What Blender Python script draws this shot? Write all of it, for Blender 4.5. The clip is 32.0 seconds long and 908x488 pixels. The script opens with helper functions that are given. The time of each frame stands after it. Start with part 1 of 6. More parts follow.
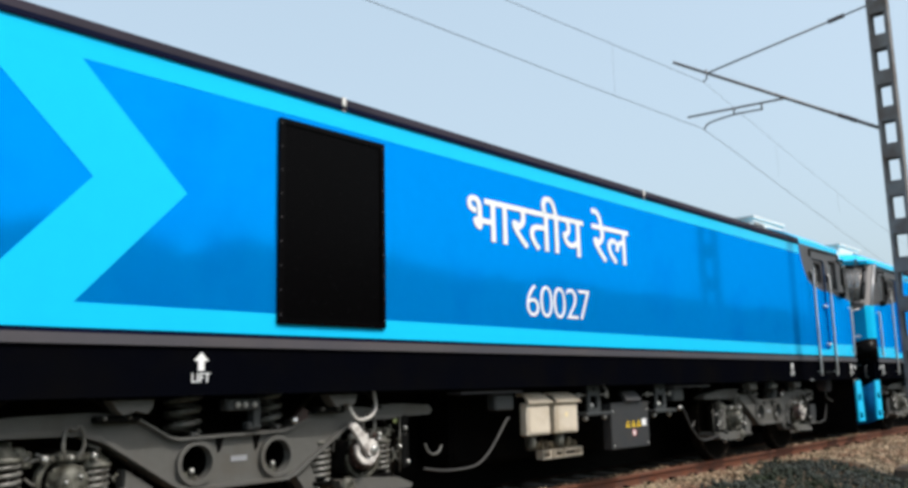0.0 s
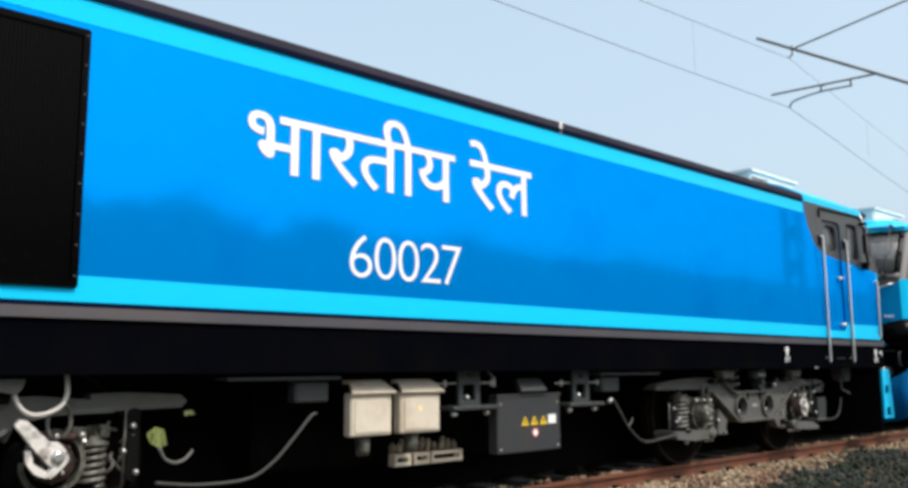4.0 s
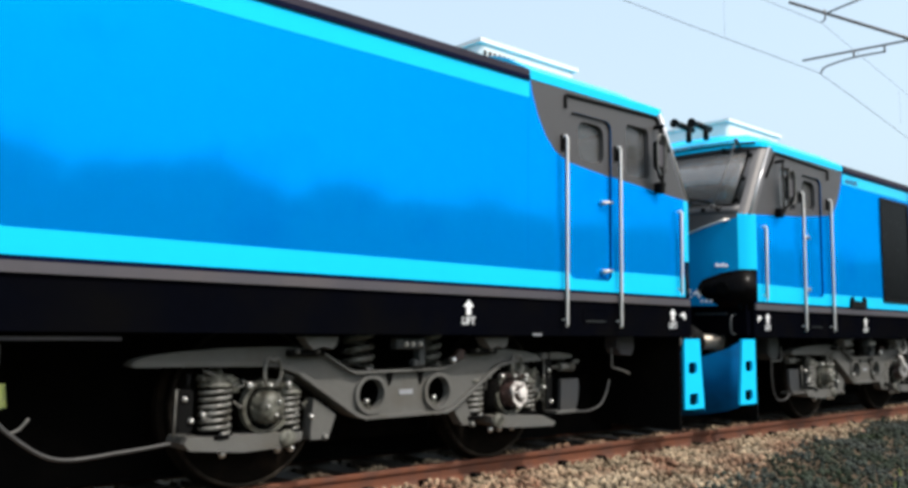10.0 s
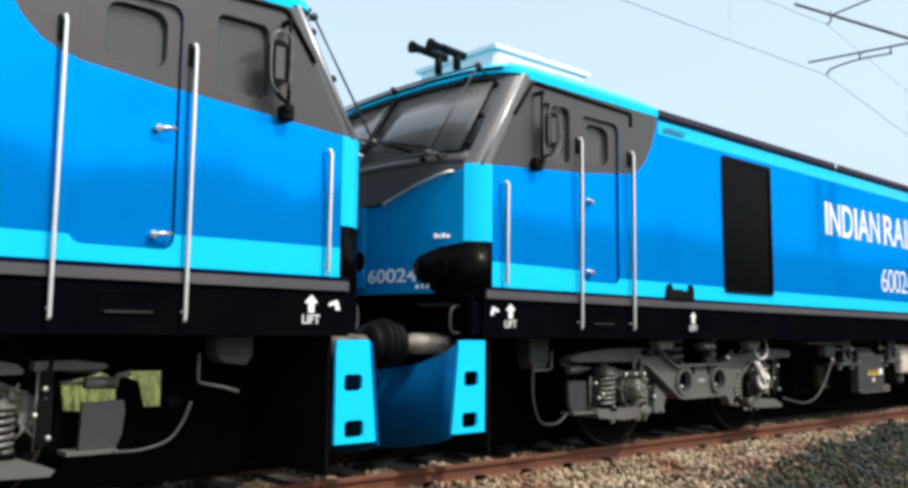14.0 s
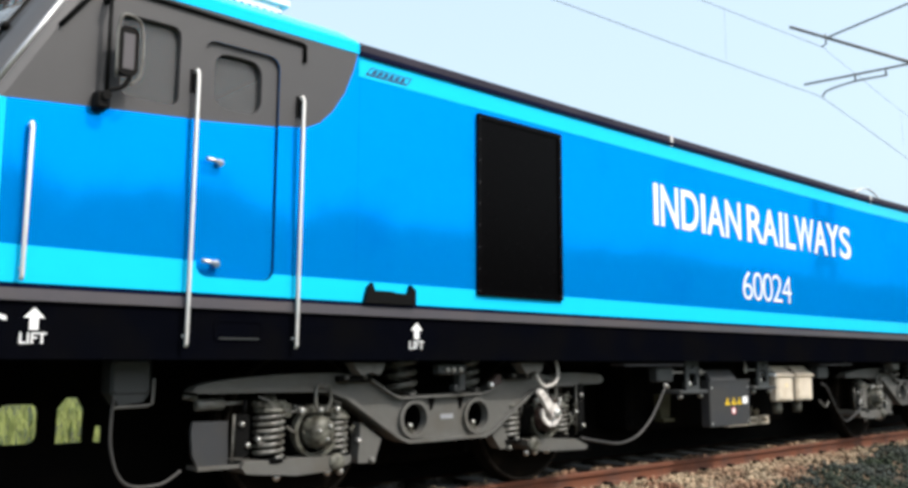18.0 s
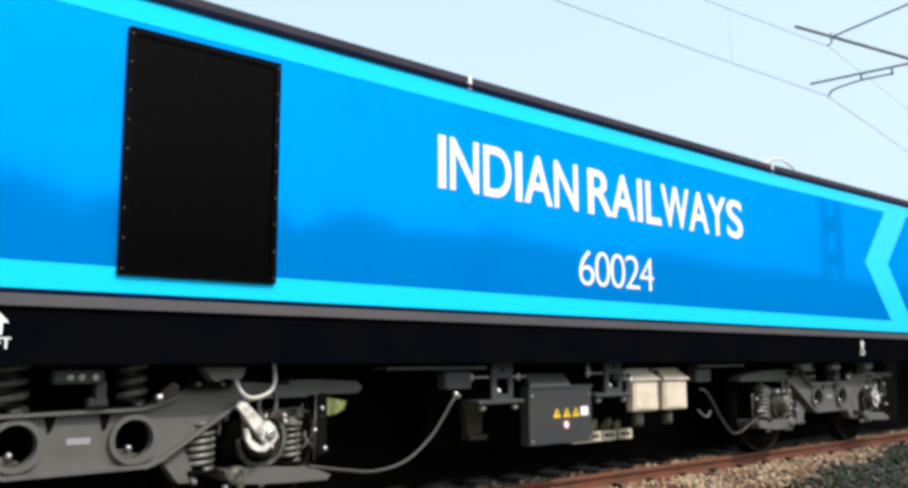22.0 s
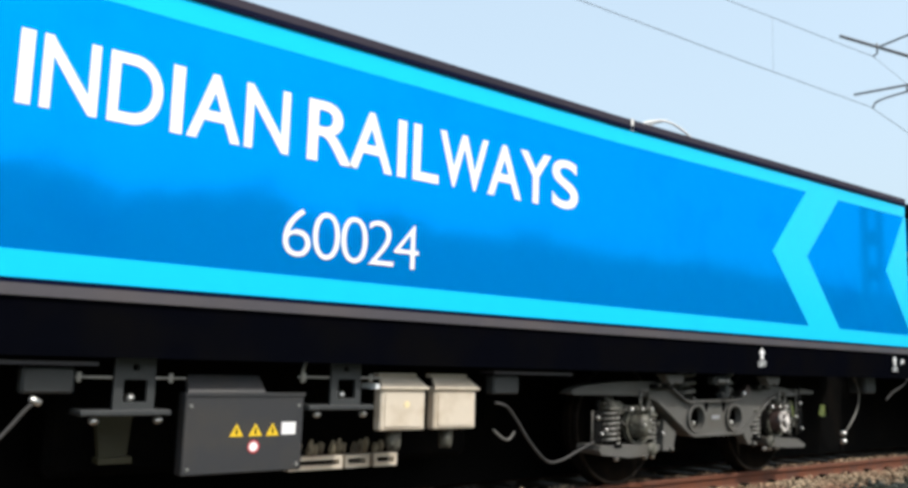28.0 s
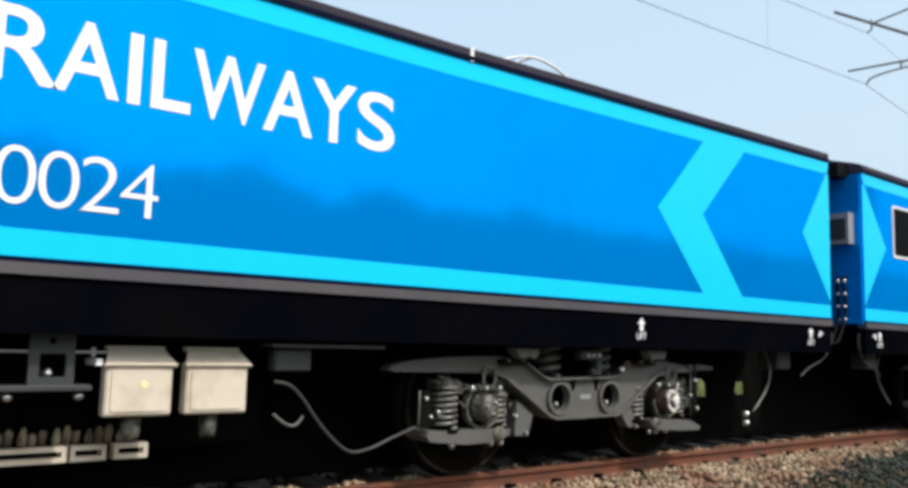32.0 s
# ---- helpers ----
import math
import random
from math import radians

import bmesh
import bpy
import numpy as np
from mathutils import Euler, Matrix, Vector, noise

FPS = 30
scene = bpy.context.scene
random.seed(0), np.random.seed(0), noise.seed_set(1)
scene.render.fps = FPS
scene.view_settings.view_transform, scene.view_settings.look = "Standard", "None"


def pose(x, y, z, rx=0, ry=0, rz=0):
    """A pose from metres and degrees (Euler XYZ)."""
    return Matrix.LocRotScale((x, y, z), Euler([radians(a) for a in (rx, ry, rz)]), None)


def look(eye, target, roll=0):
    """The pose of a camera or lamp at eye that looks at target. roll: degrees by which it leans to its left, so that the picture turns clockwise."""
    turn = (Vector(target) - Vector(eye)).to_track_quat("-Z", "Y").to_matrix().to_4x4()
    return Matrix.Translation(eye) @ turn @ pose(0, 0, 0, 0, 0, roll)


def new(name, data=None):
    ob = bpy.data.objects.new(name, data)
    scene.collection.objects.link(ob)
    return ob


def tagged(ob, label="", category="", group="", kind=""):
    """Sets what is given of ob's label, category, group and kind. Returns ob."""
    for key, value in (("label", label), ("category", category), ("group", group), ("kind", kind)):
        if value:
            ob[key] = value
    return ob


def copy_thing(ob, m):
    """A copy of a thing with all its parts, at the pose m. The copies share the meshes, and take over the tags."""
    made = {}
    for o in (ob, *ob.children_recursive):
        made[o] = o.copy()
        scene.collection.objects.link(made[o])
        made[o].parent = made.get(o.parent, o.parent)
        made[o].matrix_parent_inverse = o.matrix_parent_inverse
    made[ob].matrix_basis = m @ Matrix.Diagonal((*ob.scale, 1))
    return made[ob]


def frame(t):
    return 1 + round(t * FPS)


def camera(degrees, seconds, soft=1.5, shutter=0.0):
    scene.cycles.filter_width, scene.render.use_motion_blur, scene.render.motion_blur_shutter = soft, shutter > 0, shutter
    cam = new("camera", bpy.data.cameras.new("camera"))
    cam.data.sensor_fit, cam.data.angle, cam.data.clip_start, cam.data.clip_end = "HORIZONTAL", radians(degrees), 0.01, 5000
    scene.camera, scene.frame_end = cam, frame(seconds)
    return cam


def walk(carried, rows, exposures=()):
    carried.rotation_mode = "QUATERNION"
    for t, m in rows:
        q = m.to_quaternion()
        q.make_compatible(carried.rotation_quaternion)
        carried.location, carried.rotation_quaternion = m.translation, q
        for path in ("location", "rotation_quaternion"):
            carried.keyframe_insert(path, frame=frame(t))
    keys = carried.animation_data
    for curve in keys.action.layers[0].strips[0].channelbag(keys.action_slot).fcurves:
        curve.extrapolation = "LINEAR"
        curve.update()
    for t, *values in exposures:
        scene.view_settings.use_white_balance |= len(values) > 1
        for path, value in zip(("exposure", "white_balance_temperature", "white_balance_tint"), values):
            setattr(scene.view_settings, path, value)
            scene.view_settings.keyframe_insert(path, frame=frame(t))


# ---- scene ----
import mathutils
from mathutils import geometry

# ---------------------------------------------------------------- camera
# The camera stands beside the track and only turns; the train rolls past it.
EYE = 1.18          # above the rail head
LENS = 55.5
# seconds, metres the train has run, yaw, pitch, roll of the camera
ROWS = [
    (0.0, 0.000, 41.39, 9.44, 1.28), (0.5, 0.385, 41.44, 9.06, 0.87),
    (1.0, 0.758, 41.74, 8.93, 0.76), (1.5, 1.146, 42.10, 8.69, 0.79),
    (2.0, 1.539, 42.69, 8.46, 0.87), (2.5, 1.950, 43.28, 8.18, 0.78),
    (4.5, 3.717, 47.52, 8.53, 0.32), (5.0, 4.194, 48.13, 8.74, 0.27),
    (5.5, 4.688, 47.94, 8.88, 0.18), (6.0, 5.176, 48.44, 8.63, 0.19),
    (6.5, 5.672, 49.04, 8.30, 0.18), (7.0, 6.183, 49.41, 8.07, 0.31),
    (7.5, 6.709, 49.01, 7.76, 0.27), (8.0, 7.239, 48.20, 7.35, 0.13),
    (8.5, 7.791, 47.69, 6.87, -0.11), (9.0, 8.357, 47.56, 6.44, -0.34),
    (9.5, 8.935, 47.78, 6.09, -0.46), (10.0, 9.521, 47.96, 5.89, -0.58),
    (10.5, 10.121, 48.02, 5.76, -0.79), (11.0, 10.726, 48.09, 5.78, -0.72),
    (11.5, 11.326, 48.18, 5.63, -0.86), (12.0, 11.919, 48.18, 5.69, -0.94),
    (12.5, 12.504, 48.16, 5.84, -0.89), (13.0, 13.078, 48.09, 5.87, -0.75),
    (13.5, 13.641, 48.16, 5.79, -0.74), (14.0, 14.198, 48.31, 6.05, -0.58),
    (14.5, 14.744, 48.28, 6.51, -0.46), (16.5, 16.780, 48.43, 7.04, -0.42),
    (17.0, 17.251, 48.28, 7.20, -0.37), (17.5, 17.707, 48.29, 7.44, -0.29),
    (18.0, 18.158, 48.24, 7.57, -0.29), (18.5, 18.596, 48.13, 7.48, -0.25),
    (19.0, 19.019, 48.18, 7.43, -0.09), (19.5, 19.421, 48.35, 7.31, -0.02),
    (20.0, 19.813, 48.54, 7.29, 0.01), (20.5, 20.196, 48.63, 7.39, 0.01),
    (21.0, 20.570, 48.64, 7.55, -0.00), (21.5, 20.929, 48.62, 7.64, -0.01),
    (22.0, 21.287, 48.66, 7.74, 0.11), (22.5, 21.631, 48.68, 7.78, 0.27),
    (23.0, 21.955, 48.75, 7.79, 0.23), (23.5, 22.277, 48.73, 7.81, 0.25),
    (24.0, 22.588, 48.66, 7.97, 0.18), (24.5, 22.887, 48.88, 7.98, 0.02),
    (25.0, 23.171, 48.94, 7.97, -0.35), (25.5, 23.451, 49.25, 8.09, -0.62),
    (27.5, 24.535, 51.07, 8.08, -1.65), (28.0, 24.805, 50.93, 7.96, -1.64),
    (28.5, 25.065, 50.37, 8.15, -1.52), (29.0, 25.342, 50.05, 8.28, -1.55),
    (29.5, 25.604, 49.82, 8.16, -1.76), (30.0, 25.863, 49.90, 7.95, -1.73),
    (30.5, 26.121, 49.94, 7.66, -1.64), (31.0, 26.379, 49.86, 7.57, -1.66),
    (31.5, 26.624, 50.44, 7.30, -1.62), (32.0, 26.835, 50.47, 6.48, -1.48),
]
cam = camera(LENS, 32.0, soft=3.4)


def aim(yaw, pitch, roll):
    a, b = radians(yaw), radians(pitch)
    way = Vector((-math.sin(a) * math.cos(b), math.cos(a) * math.cos(b), math.sin(b)))
    return look((0, 0, EYE), Vector((0, 0, EYE)) + way * 10, -roll)


walk(cam, [(t, aim(yaw, pitch, roll)) for t, run, yaw, pitch, roll in ROWS],
     exposures=[(0, 0.44), (2, 0.46), (5, 0.56), (10, 0.7), (13, 0.73), (17, 0.8), (20, 0.84), (23, 0.78), (25, 0.7), (29, 0.62), (32, 0.6)])

# ---------------------------------------------------------------- world and sun
SUN_EL, SUN_AZ = 51.0, 14.0        # azimuth from +x towards +y
world = bpy.data.worlds.new("sky")
scene.world = world
world.use_nodes = True
wn = world.node_tree.nodes
sky = wn.new("ShaderNodeTexSky")
sky.sky_type, sky.sun_disc = "NISHITA", False
sky.sun_elevation, sky.sun_rotation = radians(SUN_EL), radians(90 - SUN_AZ)
sky.air_density, sky.dust_density, sky.ozone_density = 1.0, 7.0, 1.5
# a thin even haze over the clear sky
haze = wn.new("ShaderNodeMix")
haze.data_type = "RGBA"
haze.inputs["Factor"].default_value = 0.5
haze.inputs["B"].default_value = (4.0, 5.05, 5.65, 1)
world.node_tree.links.new(sky.outputs["Color"], haze.inputs["A"])
wn["Background"].inputs["Strength"].default_value = 0.15
world.node_tree.links.new(haze.outputs["Result"], wn["Background"].inputs["Color"])
sun = new("sun", bpy.data.lights.new("sun", "SUN"))
sun.data.energy, sun.data.angle, sun.data.color = 1.9, radians(0.6), (1.0, 0.95, 0.88)
sa, sb = radians(SUN_AZ), radians(SUN_EL)
sun.matrix_world = look((math.cos(sa) * math.cos(sb) * 60, math.sin(sa) * math.cos(sb) * 60, math.sin(sb) * 60), (0, 0, 0))


# ---------------------------------------------------------------- materials
def material(name, colour, rough=0.5, metal=0.0, spread=0.12, grain=40.0, coat=0.0, bump=0.0, dirt=None, dirt_scale=1.5, dirt_at=0.55,
             per_piece=0.0, island=False, spec=0.5, tint=None):
    """A surface with fine grain and larger blotches of dirt; the grain also moves the roughness."""
    m = bpy.data.materials.new(name)
    m.use_nodes = True
    n, l = m.node_tree.nodes, m.node_tree.links
    b = n["Principled BSDF"]
    b.inputs["Roughness"].default_value, b.inputs["Metallic"].default_value = rough, metal
    b.inputs["Specular IOR Level"].default_value = spec
    if tint:
        b.inputs["Specular Tint"].default_value = (*tint, 1)
    b.inputs["Coat Weight"].default_value, b.inputs["Coat Roughness"].default_value = coat, 0.04
    co = n.new("ShaderNodeTexCoord")
    fine = n.new("ShaderNodeTexNoise")
    fine.inputs["Scale"].default_value, fine.inputs["Detail"].default_value = grain, 4
    l.new(co.outputs["Object"], fine.inputs["Vector"])
    mix = n.new("ShaderNodeMix")
    mix.data_type = "RGBA"
    lo, hi = [max(0, c * (1 - spread)) for c in colour], [min(1, c * (1 + spread)) for c in colour]
    mix.inputs["A"].default_value, mix.inputs["B"].default_value = (*lo, 1), (*hi, 1)
    l.new(fine.outputs["Fac"], mix.inputs["Factor"])
    out = mix.outputs["Result"]
    if dirt:
        big = n.new("ShaderNodeTexNoise")
        big.inputs["Scale"].default_value, big.inputs["Detail"].default_value = dirt_scale, 6
        l.new(co.outputs["Object"], big.inputs["Vector"])
        ramp = n.new("ShaderNodeMapRange")
        ramp.inputs["From Min"].default_value, ramp.inputs["From Max"].default_value = dirt_at - 0.12, dirt_at + 0.15
        l.new(big.outputs["Fac"], ramp.inputs["Value"])
        over = n.new("ShaderNodeMix")
        over.data_type = "RGBA"
        over.inputs["B"].default_value = (*dirt, 1)
        l.new(out, over.inputs["A"])
        l.new(ramp.outputs["Result"], over.inputs["Factor"])
        out = over.outputs["Result"]
    if per_piece:
        if island:
            geo = n.new("ShaderNodeNewGeometry")
            rnd = geo.outputs["Random Per Island"]
        else:
            rnd = n.new("ShaderNodeObjectInfo").outputs["Random"]
        rng = n.new("ShaderNodeMapRange")
        rng.inputs["To Min"].default_value, rng.inputs["To Max"].default_value = 1 - per_piece, 1 + per_piece
        l.new(rnd, rng.inputs["Value"])
        hsv = n.new("ShaderNodeHueSaturation")
        l.new(rng.outputs["Result"], hsv.inputs["Value"])
        l.new(out, hsv.inputs["Color"])
        out = hsv.outputs["Color"]
    l.new(out, b.inputs["Base Color"])
    rr = n.new("ShaderNodeMapRange")
    rr.inputs["To Min"].default_value, rr.inputs["To Max"].default_value = max(0.01, rough * 0.8), min(1, rough * 1.25)
    l.new(fine.outputs["Fac"], rr.inputs["Value"])
    l.new(rr.outputs["Result"], b.inputs["Roughness"])
    if bump:
        bp = n.new("ShaderNodeBump")
        bp.inputs["Strength"].default_value, bp.inputs["Distance"].default_value = bump, 0.01
        l.new(fine.outputs["Fac"], bp.inputs["Height"])
        l.new(bp.outputs["Normal"], b.inputs["Normal"])
    return m


def glass(name, tint, rough=0.03, clear=0.85, bend=1.5):
    m = bpy.data.materials.new(name)
    m.use_nodes = True
    b = m.node_tree.nodes["Principled BSDF"]
    b.inputs["Base Color"].default_value = (*tint, 1)
    b.inputs["Transmission Weight"].default_value, b.inputs["Roughness"].default_value = clear, rough
    b.inputs["IOR"].default_value = bend
    return m


def lightly_wavy(m, scale, strength):
    """Sheet metal is never quite flat: a slow swell in the normal."""
    n, l = m.node_tree.nodes, m.node_tree.links
    co, tex, bp = n.new("ShaderNodeTexCoord"), n.new("ShaderNodeTexNoise"), n.new("ShaderNodeBump")
    tex.inputs["Scale"].default_value, tex.inputs["Detail"].default_value = scale, 1
    bp.inputs["Strength"].default_value, bp.inputs["Distance"].default_value = strength, 0.02
    l.new(co.outputs["Object"], tex.inputs["Vector"])
    l.new(tex.outputs["Fac"], bp.inputs["Height"])
    l.new(bp.outputs["Normal"], n["Principled BSDF"].inputs["Normal"])


BLUE = material("blue_metallic_paint", (0.0, 0.27, 0.83), 0.07, metal=0.42, spread=0.03, grain=6, spec=0.0, tint=(0.03, 0.75, 1.0), dirt=(0.0, 0.22, 0.77), dirt_scale=0.9, dirt_at=0.68)
# the body's blue again, darkened and duller for the nose's shaded front
SHADED_BLUE = material("shaded_nose_blue", (0.0, 0.2, 0.46), 0.5, metal=0.0, spread=0.04, grain=6, spec=0.03, dirt=(0.0, 0.17, 0.39), dirt_scale=1.5, dirt_at=0.65)
CYAN = material("cyan_metallic_paint", (0.01, 0.56, 0.95), 0.22, metal=0.04, spread=0.03, grain=6, spec=0.1, tint=(0.05, 0.8, 1.0), dirt=(0.01, 0.54, 0.88), dirt_scale=1.1, dirt_at=0.7)
for painted in (BLUE, CYAN):
    lightly_wavy(painted, 1.3, 0.02)
# plough's blue, with the shade under the coupling put into the colour
PLOUGH_BLUE = material("shaded_plough_blue", (0.0, 0.095, 0.26), 0.6, spread=0.15, grain=8, spec=0.05, dirt=(0.004, 0.045, 0.11), dirt_scale=2.2, dirt_at=0.6)
CAB_GREY = material("cab_grey_paint", (0.062, 0.061, 0.064), 0.42, spec=0.4, spread=0.05, grain=8)
PILLAR_GREY = material("glossy_pillar_paint", (0.07, 0.068, 0.072), 0.3, spec=0.6, spread=0.06, grain=8)
GUARD_GREY = material("guard_grey_enamel", (0.045, 0.045, 0.047), 0.3, spread=0.1, grain=30)
# pale colour for the highlight put on the rounded pillar corner
PILLAR_GLINT = material("pillar_highlight", (0.55, 0.55, 0.56), 0.3, metal=0.5, spread=0.05, grain=8)
ROOF_GREY = material("roof_grey_paint", (0.04, 0.035, 0.05), 0.6, spread=0.25, grain=3, spec=0.1, dirt=(0.026, 0.024, 0.036), dirt_scale=1.2)
SILL_GREY = material("sill_grey_paint", (0.06, 0.056, 0.067), 0.5, spread=0.1, grain=14, dirt=(0.078, 0.068, 0.072))
SOLE_BLACK = material("underframe_black_paint", (0.0018, 0.0021, 0.0038), 0.5, spread=0.2, grain=10, spec=0.0, dirt=(0.003, 0.003, 0.0035), dirt_scale=2)
# grimy steel, its base near black to put the underside's shade into the colour
UNDER_DARK = material("grimy_shaded_steel", (0.0022, 0.0022, 0.0022), 0.8, spread=0.4, grain=25, spec=0.05, dirt=(0.006, 0.005, 0.004), dirt_scale=3, dirt_at=0.62)
BOGIE_GREY = material("bogie_grey_paint", (0.104, 0.103, 0.097), 0.55, spread=0.14, grain=18, bump=0.12, dirt=(0.085, 0.078, 0.066), dirt_scale=3.5, dirt_at=0.6, spec=0.3)
SPRING_GREY = material("spring_steel_paint", (0.14, 0.14, 0.128), 0.32, spread=0.3, grain=30, dirt=(0.045, 0.04, 0.03), dirt_scale=8, spec=0.6)
AXLE_GRIME = material("axle_box_grime", (0.12, 0.12, 0.1), 0.5, spread=0.6, grain=22, bump=0.5, dirt=(0.018, 0.016, 0.01), dirt_scale=14, dirt_at=0.5, spec=0.4)
AXLE_BROWN = material("brown_axle_cover", (0.055, 0.03, 0.026), 0.45, spread=0.4, grain=20, dirt=(0.012, 0.008, 0.007), dirt_scale=7)
ARM_PALE = material("pale_worn_metal", (0.66, 0.63, 0.6), 0.4, spread=0.3, grain=40, dirt=(0.12, 0.09, 0.08), dirt_scale=14, dirt_at=0.58)
JOINT_NAVY = material("navy_joint_paint", (0.0, 0.003, 0.02), 0.5, spread=0.1, spec=0.05)
MARK_BLUE = material("dark_blue_print", (0.0, 0.025, 0.1), 0.4, spread=0.1)
YELLOW_PALE = material("pale_yellow_plate", (0.8, 0.68, 0.4), 0.5)
TREAD_STEEL = material("worn_tread_edge", (0.014, 0.011, 0.009), 0.6, metal=0.0, spec=0.1, spread=0.35, grain=12, dirt=(0.05, 0.04, 0.03), dirt_scale=4, dirt_at=0.55)
# dusty tyre, near black because the shade under the body is in its colour
WHEEL_STEEL = material("dusty_shaded_tyre", (0.006, 0.005, 0.004), 0.8, metal=0.0, spec=0.02, spread=0.3, grain=20, dirt=(0.014, 0.01, 0.007), dirt_scale=5, dirt_at=0.62)
BRIGHT = material("bright_steel", (0.62, 0.62, 0.6), 0.3, metal=0.85, spread=0.1, grain=60)
BUFFER_STEEL = material("worn_buffer_steel", (0.3, 0.27, 0.23), 0.35, metal=0.5, spread=0.25, grain=12, dirt=(0.12, 0.09, 0.06), dirt_scale=6)
VALVE_TAN = material("dusty_valve_brass", (0.30, 0.25, 0.17), 0.6, spread=0.4, grain=25, dirt=(0.08, 0.06, 0.04), dirt_scale=8)
RAIL_WHITE = material("white_enamel_tube", (0.72, 0.72, 0.7), 0.35, spread=0.05, grain=30)
WHITE = material("white_lettering", (0.85, 0.86, 0.87), 0.4, spread=0.03, grain=20)
ROOF_WHITE = material("white_roof_casing", (0.78, 0.76, 0.72), 0.5, spread=0.05, grain=10)
CREAM = material("cream_box_paint", (0.62, 0.55, 0.45), 0.5, spread=0.06, grain=12, dirt=(0.45, 0.37, 0.27), dirt_scale=4, dirt_at=0.62)
BOX_GREY = material("dark_grey_box_paint", (0.03, 0.032, 0.036), 0.5, spread=0.08, grain=20, dirt=(0.04, 0.038, 0.036), dirt_scale=4)
BOX_PALE = material("pale_grey_box_paint", (0.26, 0.27, 0.29), 0.5, spread=0.08, grain=20)
BRACKET_GREY = material("bracket_grey_paint", (0.034, 0.038, 0.040), 0.5, spread=0.15, grain=20)
RUBBER = material("black_rubber", (0.002, 0.002, 0.002), 0.6, spread=0.3, grain=30, spec=0.12)
PANEL_BLACK = material("black_grille_paint", (0.0015, 0.0013, 0.0015), 0.25, spread=0.3, grain=20, spec=0.045)
HOSE = material("grey_hose", (0.036, 0.035, 0.034), 0.5, spread=0.2, grain=40)
HOSE_PALE = material("pale_grey_hose", (0.11, 0.107, 0.10), 0.5, spread=0.2, grain=40)
CABLE_PALE = material("pale_cable", (0.5, 0.48, 0.45), 0.5, spread=0.15, grain=40)
YELLOW = material("yellow_sticker", (0.8, 0.55, 0.02), 0.5)
RED = material("red_sticker_print", (0.55, 0.05, 0.06), 0.5)
OLIVE = material("olive_cast_housing", (0.035, 0.033, 0.014), 0.55, spread=0.2, grain=25)
GLASS = glass("windscreen_glass", (0.42, 0.40, 0.39), 0.05, 0.65, 1.8)
SIDE_GLASS = glass("tinted_side_glass", (0.36, 0.37, 0.38), 0.04, 0.85, 1.36)
CAB_INSIDE = material("cab_interior_lining", (0.045, 0.042, 0.04), 0.7, spread=0.15, grain=10)
RUST = material("rusty_rail_steel", (0.135, 0.042, 0.017), 0.75, spread=0.3, grain=14, bump=0.2, dirt=(0.09, 0.034, 0.02), dirt_scale=5, dirt_at=0.52)
# concrete darkened so the sleepers carry the train's shade in their colour
SLEEPER = material("darkened_concrete", (0.09, 0.072, 0.055), 0.85, spread=0.2, grain=30, bump=0.2, dirt=(0.07, 0.045, 0.03), dirt_scale=3, per_piece=0.15, spec=0.15)
STONE = material("tan_ballast_stone", (0.31, 0.243, 0.165), 0.9, spec=0.15, spread=0.4, grain=30, dirt=(0.17, 0.08, 0.05), dirt_scale=2.0, dirt_at=0.55, per_piece=0.6, island=True)
# ballast darkened to carry the train's shade between the rails
SHADED_STONE = material("shaded_ballast_stone", (0.15, 0.115, 0.075), 0.9, spread=0.4, grain=30, dirt=(0.012, 0.009, 0.007), dirt_scale=1.6, dirt_at=0.5, per_piece=0.6, island=True, spec=0.1)
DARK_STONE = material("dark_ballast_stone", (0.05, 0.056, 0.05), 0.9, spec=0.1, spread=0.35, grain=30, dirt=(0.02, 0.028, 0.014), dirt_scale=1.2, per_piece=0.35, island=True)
BED = material("ballast_fines", (0.09, 0.065, 0.042), 0.95, spread=0.5, grain=60, bump=0.6, spec=0.15)
EARTH = material("dry_earth_and_grass", (0.05, 0.05, 0.032), 0.95, spread=0.4, grain=8, bump=0.4, dirt=(0.035, 0.055, 0.016), dirt_scale=0.35, dirt_at=0.5, spec=0.15)
GRASS = material("grass_blades", (0.19, 0.22, 0.06), 0.8, spread=0.3, grain=2, per_piece=0.15, island=True)
BARK = material("tree_bark", (0.08, 0.06, 0.04), 0.9, spread=0.3, grain=20, bump=0.4)
LEAF = material("tree_leaves", (0.032, 0.05, 0.03), 0.7, spread=0.3, grain=3, per_piece=0.4, island=True)
MAST_STEEL = material("galvanised_mast_steel", (0.20, 0.19, 0.185), 0.6, metal=0.2, spread=0.2, grain=15, dirt=(0.12, 0.09, 0.075), dirt_scale=3)
WIRE = material("weathered_copper_wire", (0.06, 0.055, 0.05), 0.5, metal=0.5)
INSULATOR = material("brown_glazed_porcelain", (0.06, 0.03, 0.025), 0.15, coat=0.5)


# ---------------------------------------------------------------- mesh helpers
def same_place(u, x, z):
    return (x, u, z)


